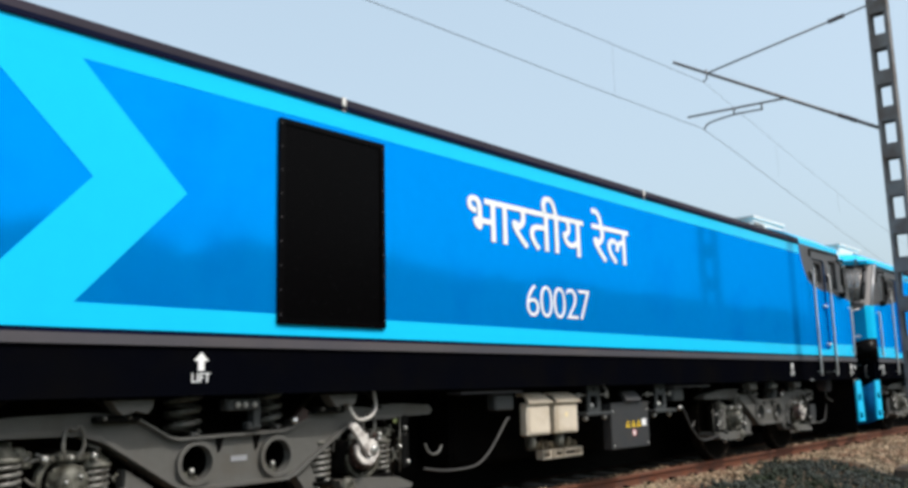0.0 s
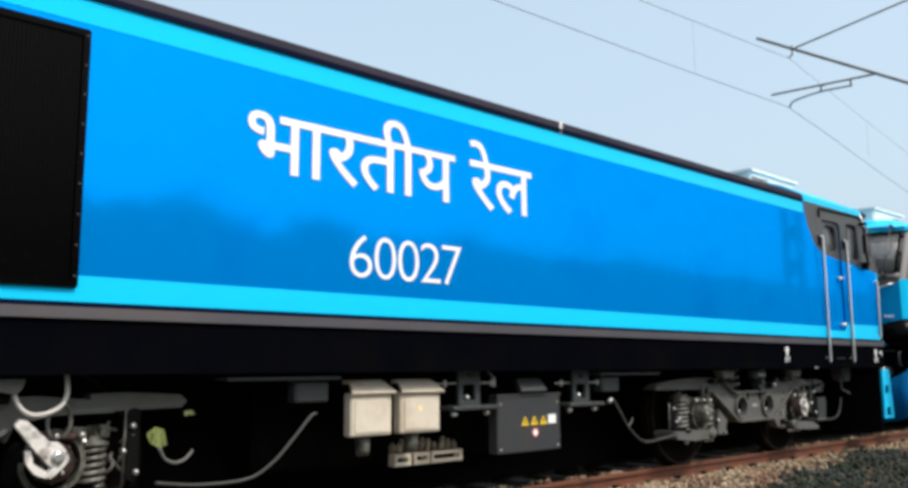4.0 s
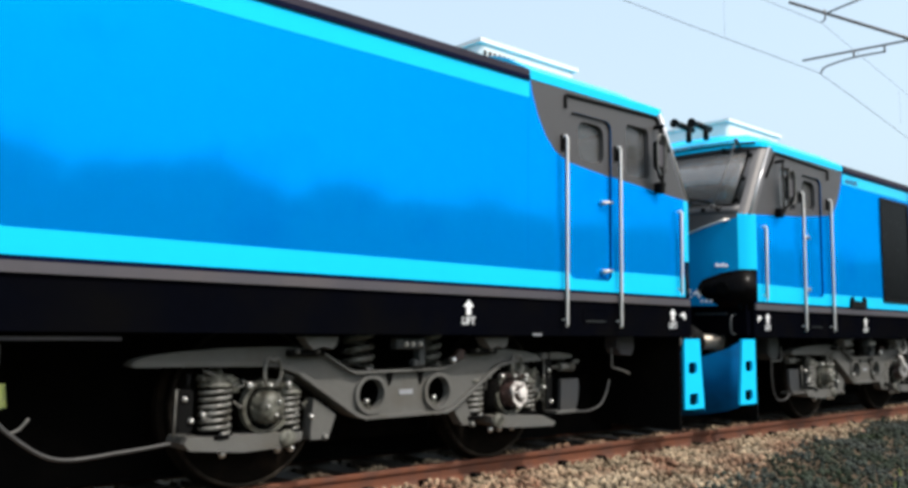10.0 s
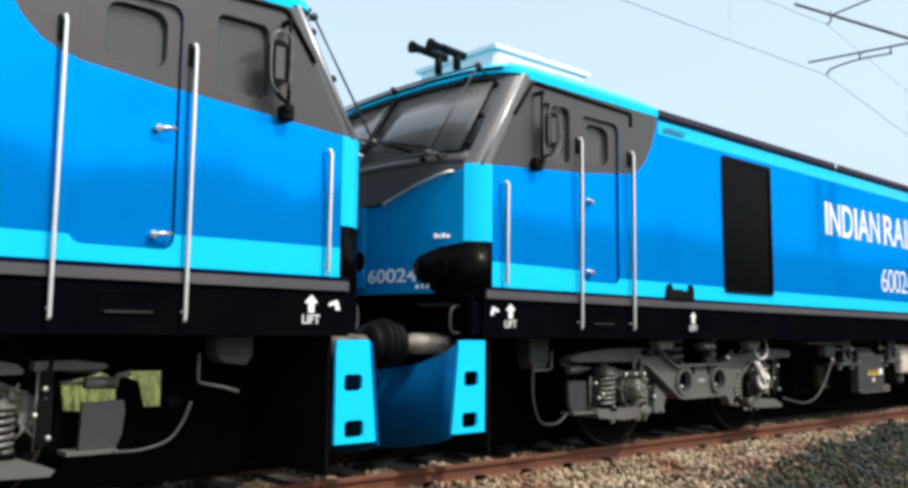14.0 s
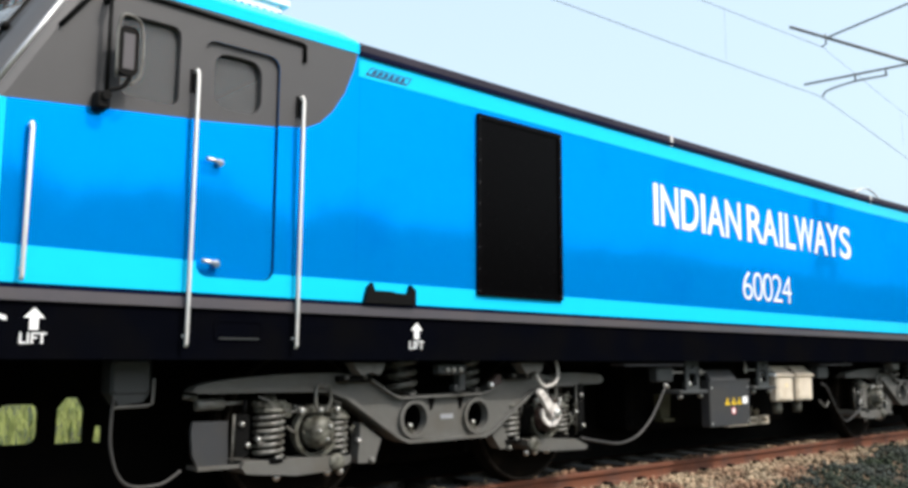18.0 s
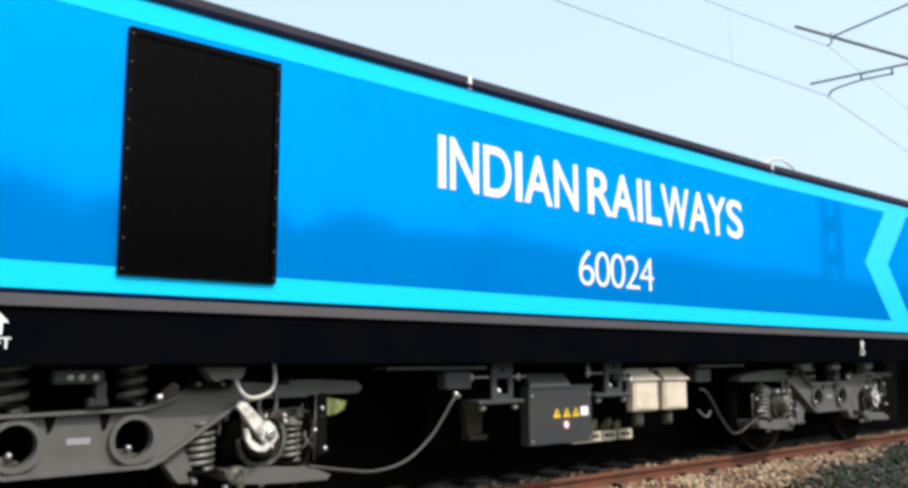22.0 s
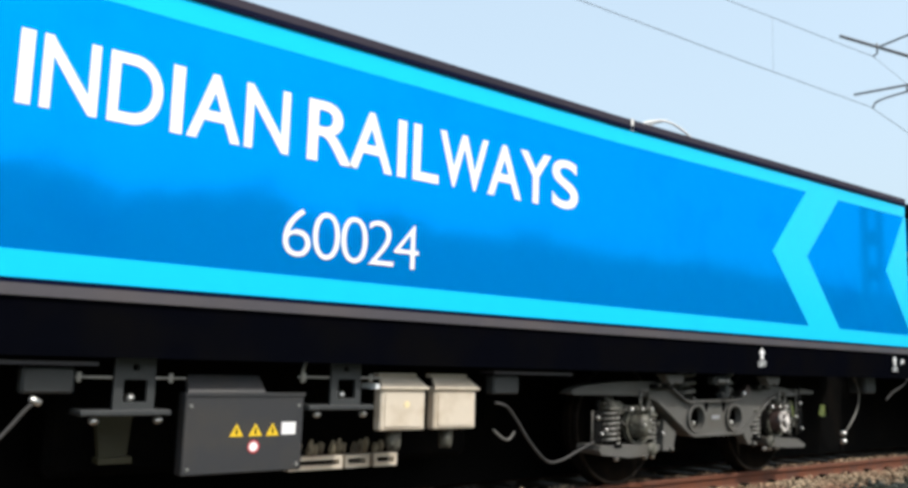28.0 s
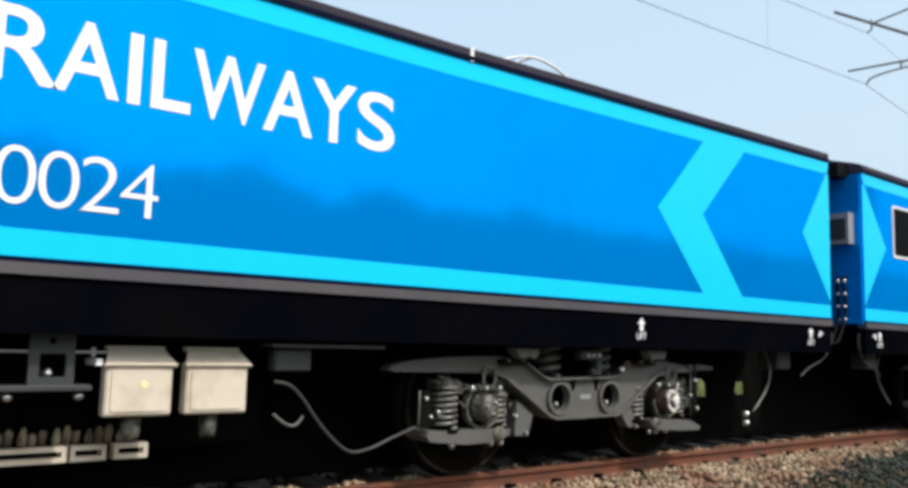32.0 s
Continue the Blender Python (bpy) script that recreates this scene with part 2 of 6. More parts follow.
def box(bm, u0, u1, x0, x1, z0, z1, S=same_place):
    c = [bm.verts.new(S(u, x, z)) for u in (u0, u1) for x in (x0, x1) for z in (z0, z1)]
    for q in ((0, 1, 3, 2), (4, 6, 7, 5), (0, 4, 5, 1), (2, 3, 7, 6), (0, 2, 6, 4), (1, 5, 7, 3)):
        bm.faces.new([c[i] for i in q])


def bevelled_box(bm, u0, u1, x0, x1, z0, z1, S=same_place, r=0.012):
    """A box whose vertical and long edges are chamfered."""
    prof = [(u0 + r, z0), (u1 - r, z0), (u1, z0 + r), (u1, z1 - r), (u1 - r, z1), (u0 + r, z1), (u0, z1 - r), (u0, z0 + r)]
    small = [(u0 + 2 * r, z0 + r), (u1 - 2 * r, z0 + r), (u1 - r, z0 + 2 * r), (u1 - r, z1 - 2 * r), (u1 - 2 * r, z1 - r), (u0 + 2 * r, z1 - r), (u0 + r, z1 - 2 * r), (u0 + r, z0 + 2 * r)]
    rings = [[bm.verts.new(S(u, x, z)) for u, z in p] for p, x in ((small, x0), (prof, x0 + r), (prof, x1 - r), (small, x1))]
    for a, b in zip(rings, rings[1:]):
        for i in range(8):
            bm.faces.new((a[i], a[(i + 1) % 8], b[(i + 1) % 8], b[i]))
    bm.faces.new(rings[0])
    bm.faces.new(rings[-1])


def plate(bm, loop, x0, x1, S=same_place, holes=()):
    """A flat plate in the (u, z) plane between x0 and x1, with holes that go through."""
    loops = [list(loop), *[list(h) for h in holes]]
    flat = [Vector((u, z, 0)) for lp in loops for u, z in lp]
    tris = geometry.tessellate_polygon([[Vector((u, z, 0)) for u, z in lp] for lp in loops])
    rows = [[bm.verts.new(S(p.x, x, p.y)) for p in flat] for x in (x0, x1)]
    for tri in tris:
        bm.faces.new([rows[0][i] for i in tri])
        bm.faces.new([rows[1][i] for i in reversed(tri)])
    at = 0
    for lp in loops:
        k = len(lp)
        for i in range(k):
            a, b = at + i, at + (i + 1) % k
            bm.faces.new((rows[0][a], rows[0][b], rows[1][b], rows[1][a]))
        at += k


def rounded(u0, u1, z0, z1, r, k=4):
    pts = []
    for cu, cz, a0 in ((u1 - r, z1 - r, 0), (u0 + r, z1 - r, 90), (u0 + r, z0 + r, 180), (u1 - r, z0 + r, 270)):
        for i in range(k + 1):
            a = radians(a0 + 90 * i / k)
            pts.append((cu + r * math.cos(a), cz + r * math.sin(a)))
    return pts


def circle(cu, cz, r, k=20):
    return [(cu + r * math.cos(2 * math.pi * i / k), cz + r * math.sin(2 * math.pi * i / k)) for i in range(k)]


def ring(bm, cu, cz, r0, r1, x0, x1, S=same_place, k=20):
    plate(bm, circle(cu, cz, r1, k), x0, x1, S, [circle(cu, cz, r0, k)])


def tube(bm, pts, r, k=8, taper=None):
    """A round bar along the points; taper gives the end's share of the radius."""
    pts = [Vector(p) for p in pts]
    side = None
    rings = []
    for i, p in enumerate(pts):
        d = (pts[min(i + 1, len(pts) - 1)] - pts[max(i - 1, 0)]).normalized()
        if side is None:
            side = d.orthogonal().normalized()
        side = (side - d * side.dot(d)).normalized()
        up = d.cross(side)
        rr = r if taper is None else r * (1 + (taper - 1) * i / (len(pts) - 1))
        rings.append([bm.verts.new(p + rr * (math.cos(2 * math.pi * j / k) * side + math.sin(2 * math.pi * j / k) * up)) for j in range(k)])
    for a, b in zip(rings, rings[1:]):
        for j in range(k):
            bm.faces.new((a[j], a[(j + 1) % k], b[(j + 1) % k], b[j])).smooth = True
    bm.faces.new(rings[0][::-1])
    bm.faces.new(rings[-1])


def lathe(bm, centre, axis, prof, k=24):
    """Turn a profile of (along, radius) about an axis through centre."""
    axis = Vector(axis).normalized()
    a = axis.orthogonal().normalized()
    b = axis.cross(a)
    rings = [[bm.verts.new(Vector(centre) + axis * h + r * (math.cos(2 * math.pi * j / k) * a + math.sin(2 * math.pi * j / k) * b)) for j in range(k)] for h, r in prof]
    for p, q in zip(rings, rings[1:]):
        for j in range(k):
            bm.faces.new((p[j], p[(j + 1) % k], q[(j + 1) % k], q[j])).smooth = True
    bm.faces.new(rings[0][::-1])
    bm.faces.new(rings[-1])


def coil(bm, x, y, z0, z1, big, wire, turns):
    n = int(turns * 12)
    tube(bm, [(x + big * math.cos(2 * math.pi * i / 12), y + big * math.sin(2 * math.pi * i / 12), z0 + (z1 - z0) * i / n) for i in range(n + 1)], wire, 6)


def slab(bm, quad, thick):
    """A plate on a quad in space, thickened inwards along its normal."""
    q = [Vector(p) for p in quad]
    nrm = geometry.normal(q)
    top = [bm.verts.new(p) for p in q]
    low = [bm.verts.new(p - nrm * thick) for p in q]
    bm.faces.new(top)
    bm.faces.new(low[::-1])
    for i in range(4):
        j = (i + 1) % 4
        bm.faces.new((top[i], low[i], low[j], top[j]))


def curve_points(pts, n=8):
    """A smooth line through the points."""
    pts = [Vector(p) for p in pts]
    out = []
    for i in range(len(pts) - 1):
        p0, p1, p2, p3 = pts[max(i - 1, 0)], pts[i], pts[i + 1], pts[min(i + 2, len(pts) - 1)]
        for k in range(n):
            t = k / n
            out.append(0.5 * ((2 * p1) + (p2 - p0) * t + (2 * p0 - 5 * p1 + 4 * p2 - p3) * t * t + (3 * p1 - p0 - 3 * p2 + p3) * t ** 3))
    return out + [pts[-1]]


def mesh_from(name, bm, mat):
    bmesh.ops.recalc_face_normals(bm, faces=bm.faces)
    me = bpy.data.meshes.new(name)
    bm.to_mesh(me)
    bm.free()
    me.materials.append(mat)
    return me


def part(name, bm, mat, parent, label=""):
    ob = new(name, mesh_from(name, bm, mat))
    ob.parent = parent
    return tagged(ob, label)


def thing(name, bm, mat, label, category, group="", kind=""):
    return tagged(new(name, mesh_from(name, bm, mat)), label, category, group, kind)


def fresh():
    return bmesh.new()


def lettering(name, words, parent, y0, y1, z0, z1, x, mat, label="", bold=0.0, depth=0.003):
    """Raised letters in the built-in font on the side of a thing, fitted between y0..y1 and z0..z1."""
    c = bpy.data.curves.new(name, "FONT")
    c.body, c.extrude, c.offset = words, 0.002, bold
    ob = bpy.data.objects.new(name, c)
    scene.collection.objects.link(ob)
    bpy.context.view_layer.update()
    me = bpy.data.meshes.new_from_object(ob.evaluated_get(bpy.context.evaluated_depsgraph_get()))
    bpy.data.objects.remove(ob)
    p = np.array([v.co[:] for v in me.vertices])
    lo, hi = p.min(0), p.max(0)
    for v, (a, b, d) in zip(me.vertices, (p - lo) / np.maximum(hi - lo, 1e-9)):
        v.co = (x + depth * d, y0 + (y1 - y0) * a, z0 + (z1 - z0) * b)
    # letters whose strokes cross lie a hair above one another
    owner = list(range(len(me.vertices)))

    def root(i):
        while owner[i] != i:
            owner[i] = owner[owner[i]]
            i = owner[i]
        return i

    for e in me.edges:
        owner[root(e.vertices[0])] = root(e.vertices[1])
    ranks = {}
    for v in me.vertices:
        v.co.x += 0.0006 * (ranks.setdefault(root(v.index), len(ranks)) % 12)
    me.materials.clear()
    me.materials.append(mat)
    made = new(name, me)
    made.parent = parent
    return tagged(made, label)


# ---------------------------------------------------------------- the train
SIDE_X = -5.408      # the painted side that faces the camera
HALF = 1.5           # half the body's width
TRACK_X = SIDE_X - HALF
COUPLING_Y = 18.67   # midway between the two facing cabs, at the clip's start
REAR_BOGIE, FRONT_BOGIE = 14.55, 4.49
WHEEL_R, BASE, WIDE = 0.625, 1.25, 1.035
TOP, BODY_TOP, BAND_LOW, CYAN_LOW, SILL_LOW, SOLE_LOW = 3.55, 3.383, 1.768, 1.605, 1.505, 1.185
LENGTH = 18.87
BOGIE_MESHES, WHEELSETS = [], []


def bogie_meshes():
    """The parts of one bogie about its own centre: name, mesh, label."""
    def done(name, bm, mat, label="", only=""):
        BOGIE_MESHES.append((name, mesh_from(name, bm, mat), label, only))

    X = HALF - 0.28     # outer face of the side frame

    def H(z):
        return 1.18 + (z - 1.18) * WIDE

    def S(u, x, z):
        return (X + x, u * WIDE, H(z))

    side = [(-2.255, 0.955), (-2.22, 0.985), (-2.12, 1.012), (-1.93, 1.035), (-1.55, 1.062), (-1.1, 1.07), (-0.86, 1.05), (-0.77, 1.0), (-0.6, 0.905), (-0.52, 0.88), (0.36, 0.895), (0.46, 0.915),
            (0.7, 1.01), (0.85, 1.03), (1.14, 1.04), (1.42, 1.015), (1.56, 0.985), (1.6, 0.95), (1.585, 0.93), (1.2, 0.925), (1.04, 0.885), (0.5, 0.555), (0.42, 0.525), (-0.42, 0.52), (-0.5, 0.55), (-1.03, 0.88),
            (-1.18, 0.93), (-1.74, 0.94), (-2.22, 0.945)]
    bm = fresh()
    plate(bm, side, -0.13, 0.0, S, [circle(-0.36, 0.7, 0.125), circle(0.33, 0.7, 0.125)])
    plate(bm, side, -2 * X + 0.0, -2 * X + 0.13, S)
    box(bm, -0.6, 0.6, -2 * X + 0.1, -0.75, 0.62, 0.86, S)
    done("bogie", bm, BOGIE_GREY, "")
    bm = fresh()          # lower flange of the side frame
    low = [(1.585, 0.93), (1.22, 0.925), (1.04, 0.885), (0.51, 0.55), (0.42, 0.515), (-0.42, 0.51), (-0.51, 0.54), (-1.04, 0.875), (-1.2, 0.925)]
    plate(bm, low + [(u * 0.985, z + 0.026) for u, z in reversed(low)], -0.16, 0.045, S)
    done("lower_flange", bm, BOGIE_GREY)
    bm = fresh()
    up = [(-0.86, 1.05), (-0.77, 1.0), (-0.6, 0.905), (-0.52, 0.88), (0.36, 0.895), (0.46, 0.915), (0.62, 0.975)]
    plate(bm, up + [(u, z - 0.02) for u, z in reversed(up)], -0.16, 0.055, S)
    done("upper_flange", bm, BOGIE_GREY)
    bm = fresh()          # rounded lip along the foot of the long arm
    lip = [(-2.25, 0.948), (-2.2, 0.972), (-1.2, 0.962), (-1.18, 0.928), (-1.74, 0.936), (-2.22, 0.94)]
    plate(bm, lip, -0.16, 0.02, S)
    done("arm_lip", bm, BOGIE_GREY)
    bm = fresh()
    plate(bm, [(1.66, 1.0), (1.9, 1.005), (2.07, 0.985), (2.1, 0.965), (2.06, 0.95), (1.66, 0.945)], -0.12, -0.02, S)
    done("end_bar", bm, BOGIE_GREY, "", "cap")
    bm = fresh()
    plate(bm, [(1.45, 1.045), (1.7, 1.05), (2.04, 1.03), (2.09, 0.985), (2.05, 0.945), (1.45, 0.935)], -0.14, -0.005, S)
    done("end_bar", bm, BOGIE_GREY, "", "arm")
    for at in (-0.36, 0.33):
        bm = fresh()
        ring(bm, at, 0.7, 0.122, 0.155, -0.05, 0.035, S, 28)
        done("hole_collar", bm, BOGIE_GREY)
        # near-black lining and back disc put the hole's inner shade into colour
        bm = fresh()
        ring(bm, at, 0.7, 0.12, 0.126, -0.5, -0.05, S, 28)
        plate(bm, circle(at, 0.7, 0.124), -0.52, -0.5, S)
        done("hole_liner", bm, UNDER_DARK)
        # paler plate that stands for the collar's lit lower inside
        bm = fresh()
        plate(bm, [(at - 0.1, 0.64), (at - 0.03, 0.635), (at + 0.05, 0.6), (at + 0.0, 0.578), (at - 0.07, 0.6)], -0.09, -0.03, S)
        done("hole_gusset", bm, AXLE_GRIME)
        bm = fresh()
        lathe(bm, S(at - 0.02, -0.03, 0.645), (1, 0, 0), [(0, 0.02), (0.03, 0.02), (0.04, 0.01)], 10)
        done("bolt", bm, BRIGHT)
    bm = fresh()
    box(bm, -0.07, 0.07, 0.0, 0.006, 0.685, 0.725, S)
    done("maker_plate", bm, BOX_PALE, "worn pale plate")
    # dark tabs that stand for the shaded gaps under the flange
    for u in (-0.17, 0.15):
        bm = fresh()
        plate(bm, [(u - 0.035, 0.865), (u + 0.035, 0.865), (u + 0.012, 0.78), (u - 0.008, 0.76)], -0.02, 0.012, S)
        done("stiffener", bm, UNDER_DARK)
    # coil springs with seats
    for u, z0, z1, big, turns in ((-1.615, 0.475, 0.79, 0.105, 6.5), (-1.045, 0.475, 0.72, 0.09, 5.5), (0.81, 0.47, 0.75, 0.105, 6.0), (1.5, 0.475, 0.72, 0.085, 5.5)):
        bm = fresh()
        coil(bm, X - 0.1, u * WIDE, H(z0), H(z1), big, 0.017, turns)
        done("coil_spring", bm, SPRING_GREY)
        bm = fresh()
        lathe(bm, (X - 0.1, u * WIDE, H(z1)), (0, 0, 1), [(0, big + 0.02), (0.025, big + 0.025), (0.04, big * 0.85), (0.07, big * 0.8), (0.1, big * 0.45), (0.13, big * 0.4)], 16)
        done("spring_cap", bm, AXLE_GRIME)
        bm = fresh()
        lathe(bm, (X - 0.1, u * WIDE, H(z0) - 0.03), (0, 0, 1), [(0, big + 0.03), (0.03, big + 0.03)], 16)
        lathe(bm, (X - 0.1, u * WIDE, H(z0)), (0, 0, 1), [(0, big * 0.72), (z1 - z0, big * 0.72)], 12)
        done("spring_seat", bm, UNDER_DARK)
    # lugs and pins over the springs
    for u, z, w, h in ((-1.7, 0.85, 0.09, 0.05), (-1.57, 0.84, 0.13, 0.07), (-1.49, 0.8, 0.06, 0.1), (-1.09, 0.79, 0.08, 0.07), (-1.02, 0.76, 0.1, 0.05), (0.83, 0.79, 0.1, 0.06), (1.4, 0.8, 0.11, 0.09), (1.56, 0.81, 0.07, 0.08)):
        bm = fresh()
        bevelled_box(bm, u - w / 2, u + w / 2, -0.15, -0.03, z - h / 2, z + h / 2, S, 0.012)
        done("spring_lug", bm, AXLE_GRIME)
    for u, z0 in ((-0.39, 0.885), (0.36, 0.9)):
        bm = fresh()
        coil(bm, X - 0.13, u * WIDE, H(z0), 1.19, 0.115 if u < 0 else 0.08, 0.026, 3.5)
        done("upper_spring", bm, SPRING_GREY)
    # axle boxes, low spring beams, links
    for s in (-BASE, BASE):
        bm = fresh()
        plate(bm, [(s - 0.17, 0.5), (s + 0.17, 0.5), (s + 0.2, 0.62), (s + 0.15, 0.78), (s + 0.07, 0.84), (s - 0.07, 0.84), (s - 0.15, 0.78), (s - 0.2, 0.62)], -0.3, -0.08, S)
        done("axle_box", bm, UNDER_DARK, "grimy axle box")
        bm = fresh()
        ring(bm, s, 0.645, 0.165, 0.195, -0.08, -0.02, S, 28)
        done("axle_rim", bm, AXLE_GRIME)
        bm = fresh()
        lathe(bm, S(s, -0.08, 0.645), (1, 0, 0), [(0, 0.13), (0.05, 0.13), (0.07, 0.12), (0.12, 0.115), (0.15, 0.1), (0.168, 0.07), (0.174, 0.02)], 24)
        for k in range(8):
            a = 2 * math.pi * k / 8
            lathe(bm, S(s + 0.12 * math.cos(a), -0.03, 0.645 + 0.12 * math.sin(a)), (1, 0, 0), [(0, 0.014), (0.022, 0.014)], 6)
        done("axle_cover", bm, AXLE_BROWN if s > 0 else AXLE_GRIME, "round bolted axle cover")
        for k in range(3):
            a = 2 * math.pi * (k + 0.4) / 3
            bm = fresh()
            lathe(bm, S(s + 0.055 * math.cos(a), 0.085, 0.645 + 0.055 * math.sin(a)), (1, 0, 0), [(0, 0.015), (0.018, 0.015), (0.024, 0.009)], 8)
            done("cover_bolt", bm, BRIGHT)
        bm = fresh()
        for e in (-1, 1):
            tube(bm, curve_points([S(s + 0.035 * e, 0.03, 0.79), S(s + 0.065 * e, 0.05, 0.86), S(s + 0.06 * e, 0.05, 0.94), S(s + 0.035 * e, 0.05, 0.985), S(s, 0.05, 0.965)], 5), 0.013, 6)
        done("lifting_link", bm, SPRING_GREY)
        bm = fresh()
        bevelled_box(bm, s - 0.13, s + 0.14, -0.12, 0.0, 0.77, 0.825, S, 0.015)
        done("axle_box_top", bm, AXLE_BROWN if s > 0 else AXLE_GRIME, "rusty casting over the axle")
        for e, rad in ((-0.16, 0.026), (0.0, 0.02), (0.15, 0.022)):
            bm = fresh()
            lathe(bm, S(s + e, -0.01, 0.8), (1, 0, 0), [(0, rad), (0.04, rad), (0.05, rad * 0.55)], 10)
            done("hinge_pin", bm, BRIGHT)
        # brake block hanging beside the tread
        for d in (-1, 1):
            bm = fresh()
            arc = [(s * WIDE + d * (0.66 + w) * math.cos(g), 0.625 + (0.66 + w) * math.sin(g)) for w, sweep in ((0.0, range(0, 9)), (0.05, range(8, -1, -1))) for g in [radians(-20 + 5.5 * k) for k in sweep]]
            plate(bm, arc, -0.41, -0.33, lambda u, x, z: (X + x, u, z))
            done("brake_block", bm, WHEEL_STEEL, "rust-brown brake block beside the tread")
    for beam, boss in (([(-1.88, 0.43), (-1.84, 0.385), (-1.45, 0.345), (-1.1, 0.355), (-0.98, 0.4), (-0.97, 0.455), (-1.12, 0.46), (-1.86, 0.47)], -1.1),
                       ([(0.96, 0.455), (0.97, 0.4), (1.06, 0.355), (1.4, 0.335), (1.77, 0.325), (1.8, 0.36), (1.62, 0.43), (1.1, 0.462)], 1.04)):
        bm = fresh()
        plate(bm, beam, -0.28, 0.02, S)
        done("spring_beam", bm, BOGIE_GREY)
        bm = fresh()
        lathe(bm, S(boss, 0.0, 0.415), (1, 0, 0), [(0, 0.07), (0.03, 0.07), (0.045, 0.055), (0.05, 0.03)], 14)
        done("beam_boss", bm, AXLE_GRIME)
        for u in (boss - 0.05, boss + 0.06, beam[0][0] + 0.3):
            bm = fresh()
            lathe(bm, S(u, -0.03, 0.315), (0, 0, 1), [(0, 0.018), (0.02, 0.028), (0.04, 0.028)], 8)
            done("beam_bolt", bm, BRIGHT)
    for leg in ([(-0.86, 0.69), (-0.66, 0.56), (-0.72, 0.395), (-0.76, 0.38), (-0.875, 0.385), (-0.88, 0.42)], [(0.51, 0.575), (0.655, 0.67), (0.765, 0.425), (0.745, 0.395), (0.655, 0.395), (0.63, 0.42)]):
        bm = fresh()
        plate(bm, leg, -0.14, -0.02, S)
        done("hanger_leg", bm, BOGIE_GREY)
        bm = fresh()
        lathe(bm, S(leg[3][0], -0.02, 0.4), (1, 0, 0), [(0, 0.024), (0.03, 0.024), (0.04, 0.012)], 8)
        done("leg_bolt", bm, SPRING_GREY)
    for only, d in (("box_low", -1), ("box_high", 1)):
        bm = fresh()
        plate(bm, [(2.17 * d, 0.45), (1.95 * d, 0.445), (1.96 * d, 0.745), (2.215 * d, 0.75), (2.225 * d, 0.68), (2.21 * d, 0.53)], -0.09, -0.05, S)
        done("sand_box", bm, BOX_GREY, "", only)
        bm = fresh()
        tube(bm, [S(2.18 * d, -0.1, 0.858), S(1.98 * d, -0.1, 0.862)], 0.042, 12)
        tube(bm, [S(2.0 * d, -0.1, 0.862), S(1.83 * d, -0.1, 0.865)], 0.014, 8)
        tube(bm, [S(2.17 * d, -0.1, 0.9), S(2.27 * d, -0.1, 0.918)], 0.02, 8)
        done("sand_box_lid", bm, SPRING_GREY, "", only)
        bm = fresh()
        box(bm, min(2.18 * d, 1.87 * d), max(2.18 * d, 1.87 * d), -0.2, -0.02, 0.428, 0.452, S)
        done("sand_box_shelf", bm, BOGIE_GREY, "", only)
        bm = fresh()
        plate(bm, [(1.86 * d, 0.97), (2.03 * d, 0.965), (2.1 * d, 0.945), (2.06 * d, 0.925), (1.86 * d, 0.93)], -0.16, -0.1, S)
        done("sand_bracket", bm, BOGIE_GREY, "", only)
    # slim damper plates with bright bolts at the frame's ends, blackened like shaded gaps
    for u0, u1, z1, bolts in ((-1.925, -1.82, 0.79, ((-1.885, 0.725), (-1.835, 0.58))), (1.69, 1.77, 0.95, ((1.75, 0.55), (1.72, 0.84)))):
        bm = fresh()
        plate(bm, rounded(u0, u1, 0.5, z1, 0.03, 3), -0.06, 0.0, S)
        damper = [(u0 + u1) / 2, z1]
        tube(bm, [S(damper[0] + 0.02, -0.03, z1 - 0.02), S(damper[0] + 0.03, -0.03, z1 + 0.1)], 0.018, 8)
        done("damper", bm, RUBBER, "slim black damper")
        bm = fresh()
        tube(bm, [S(u0 - 0.012, -0.02, 0.47), S(u0 - 0.005, -0.02, z1)], 0.009, 6)
        done("damper_edge", bm, SPRING_GREY)
        for u, z in bolts:
            bm = fresh()
            lathe(bm, S(u, 0.0, z), (1, 0, 0), [(0, 0.02), (0.02, 0.02), (0.03, 0.01)], 8)
            done("damper_bolt", bm, BRIGHT)
    bm = fresh()
    lathe(bm, S(1.05, -0.1, 0.62), (0.2, 0.2, 1), [(-0.12, 0.05), (-0.06, 0.07), (0.1, 0.075), (0.16, 0.05)], 12)
    done("brake_cylinder", bm, UNDER_DARK)
    # pipes, levers and clips round the axle boxes
    r = random.Random(31)
    for s in (-BASE, BASE):
        for k in range(9):
            u, z = s + r.choice((-1, 1)) * r.uniform(0.16, 0.45), r.uniform(0.6, 0.9)
            bm = fresh()
            q = [S(u, -0.05, z), S(u + r.uniform(-0.05, 0.05), -0.02, z + r.uniform(-0.06, 0.06)), S(u + r.uniform(-0.07, 0.07), -0.04, z + r.uniform(-0.14, 0.1))]
            tube(bm, curve_points(q, 4), r.uniform(0.008, 0.014), 6)
            done("brake_pipe", bm, r.choice((SPRING_GREY, AXLE_GRIME, BOGIE_GREY)))
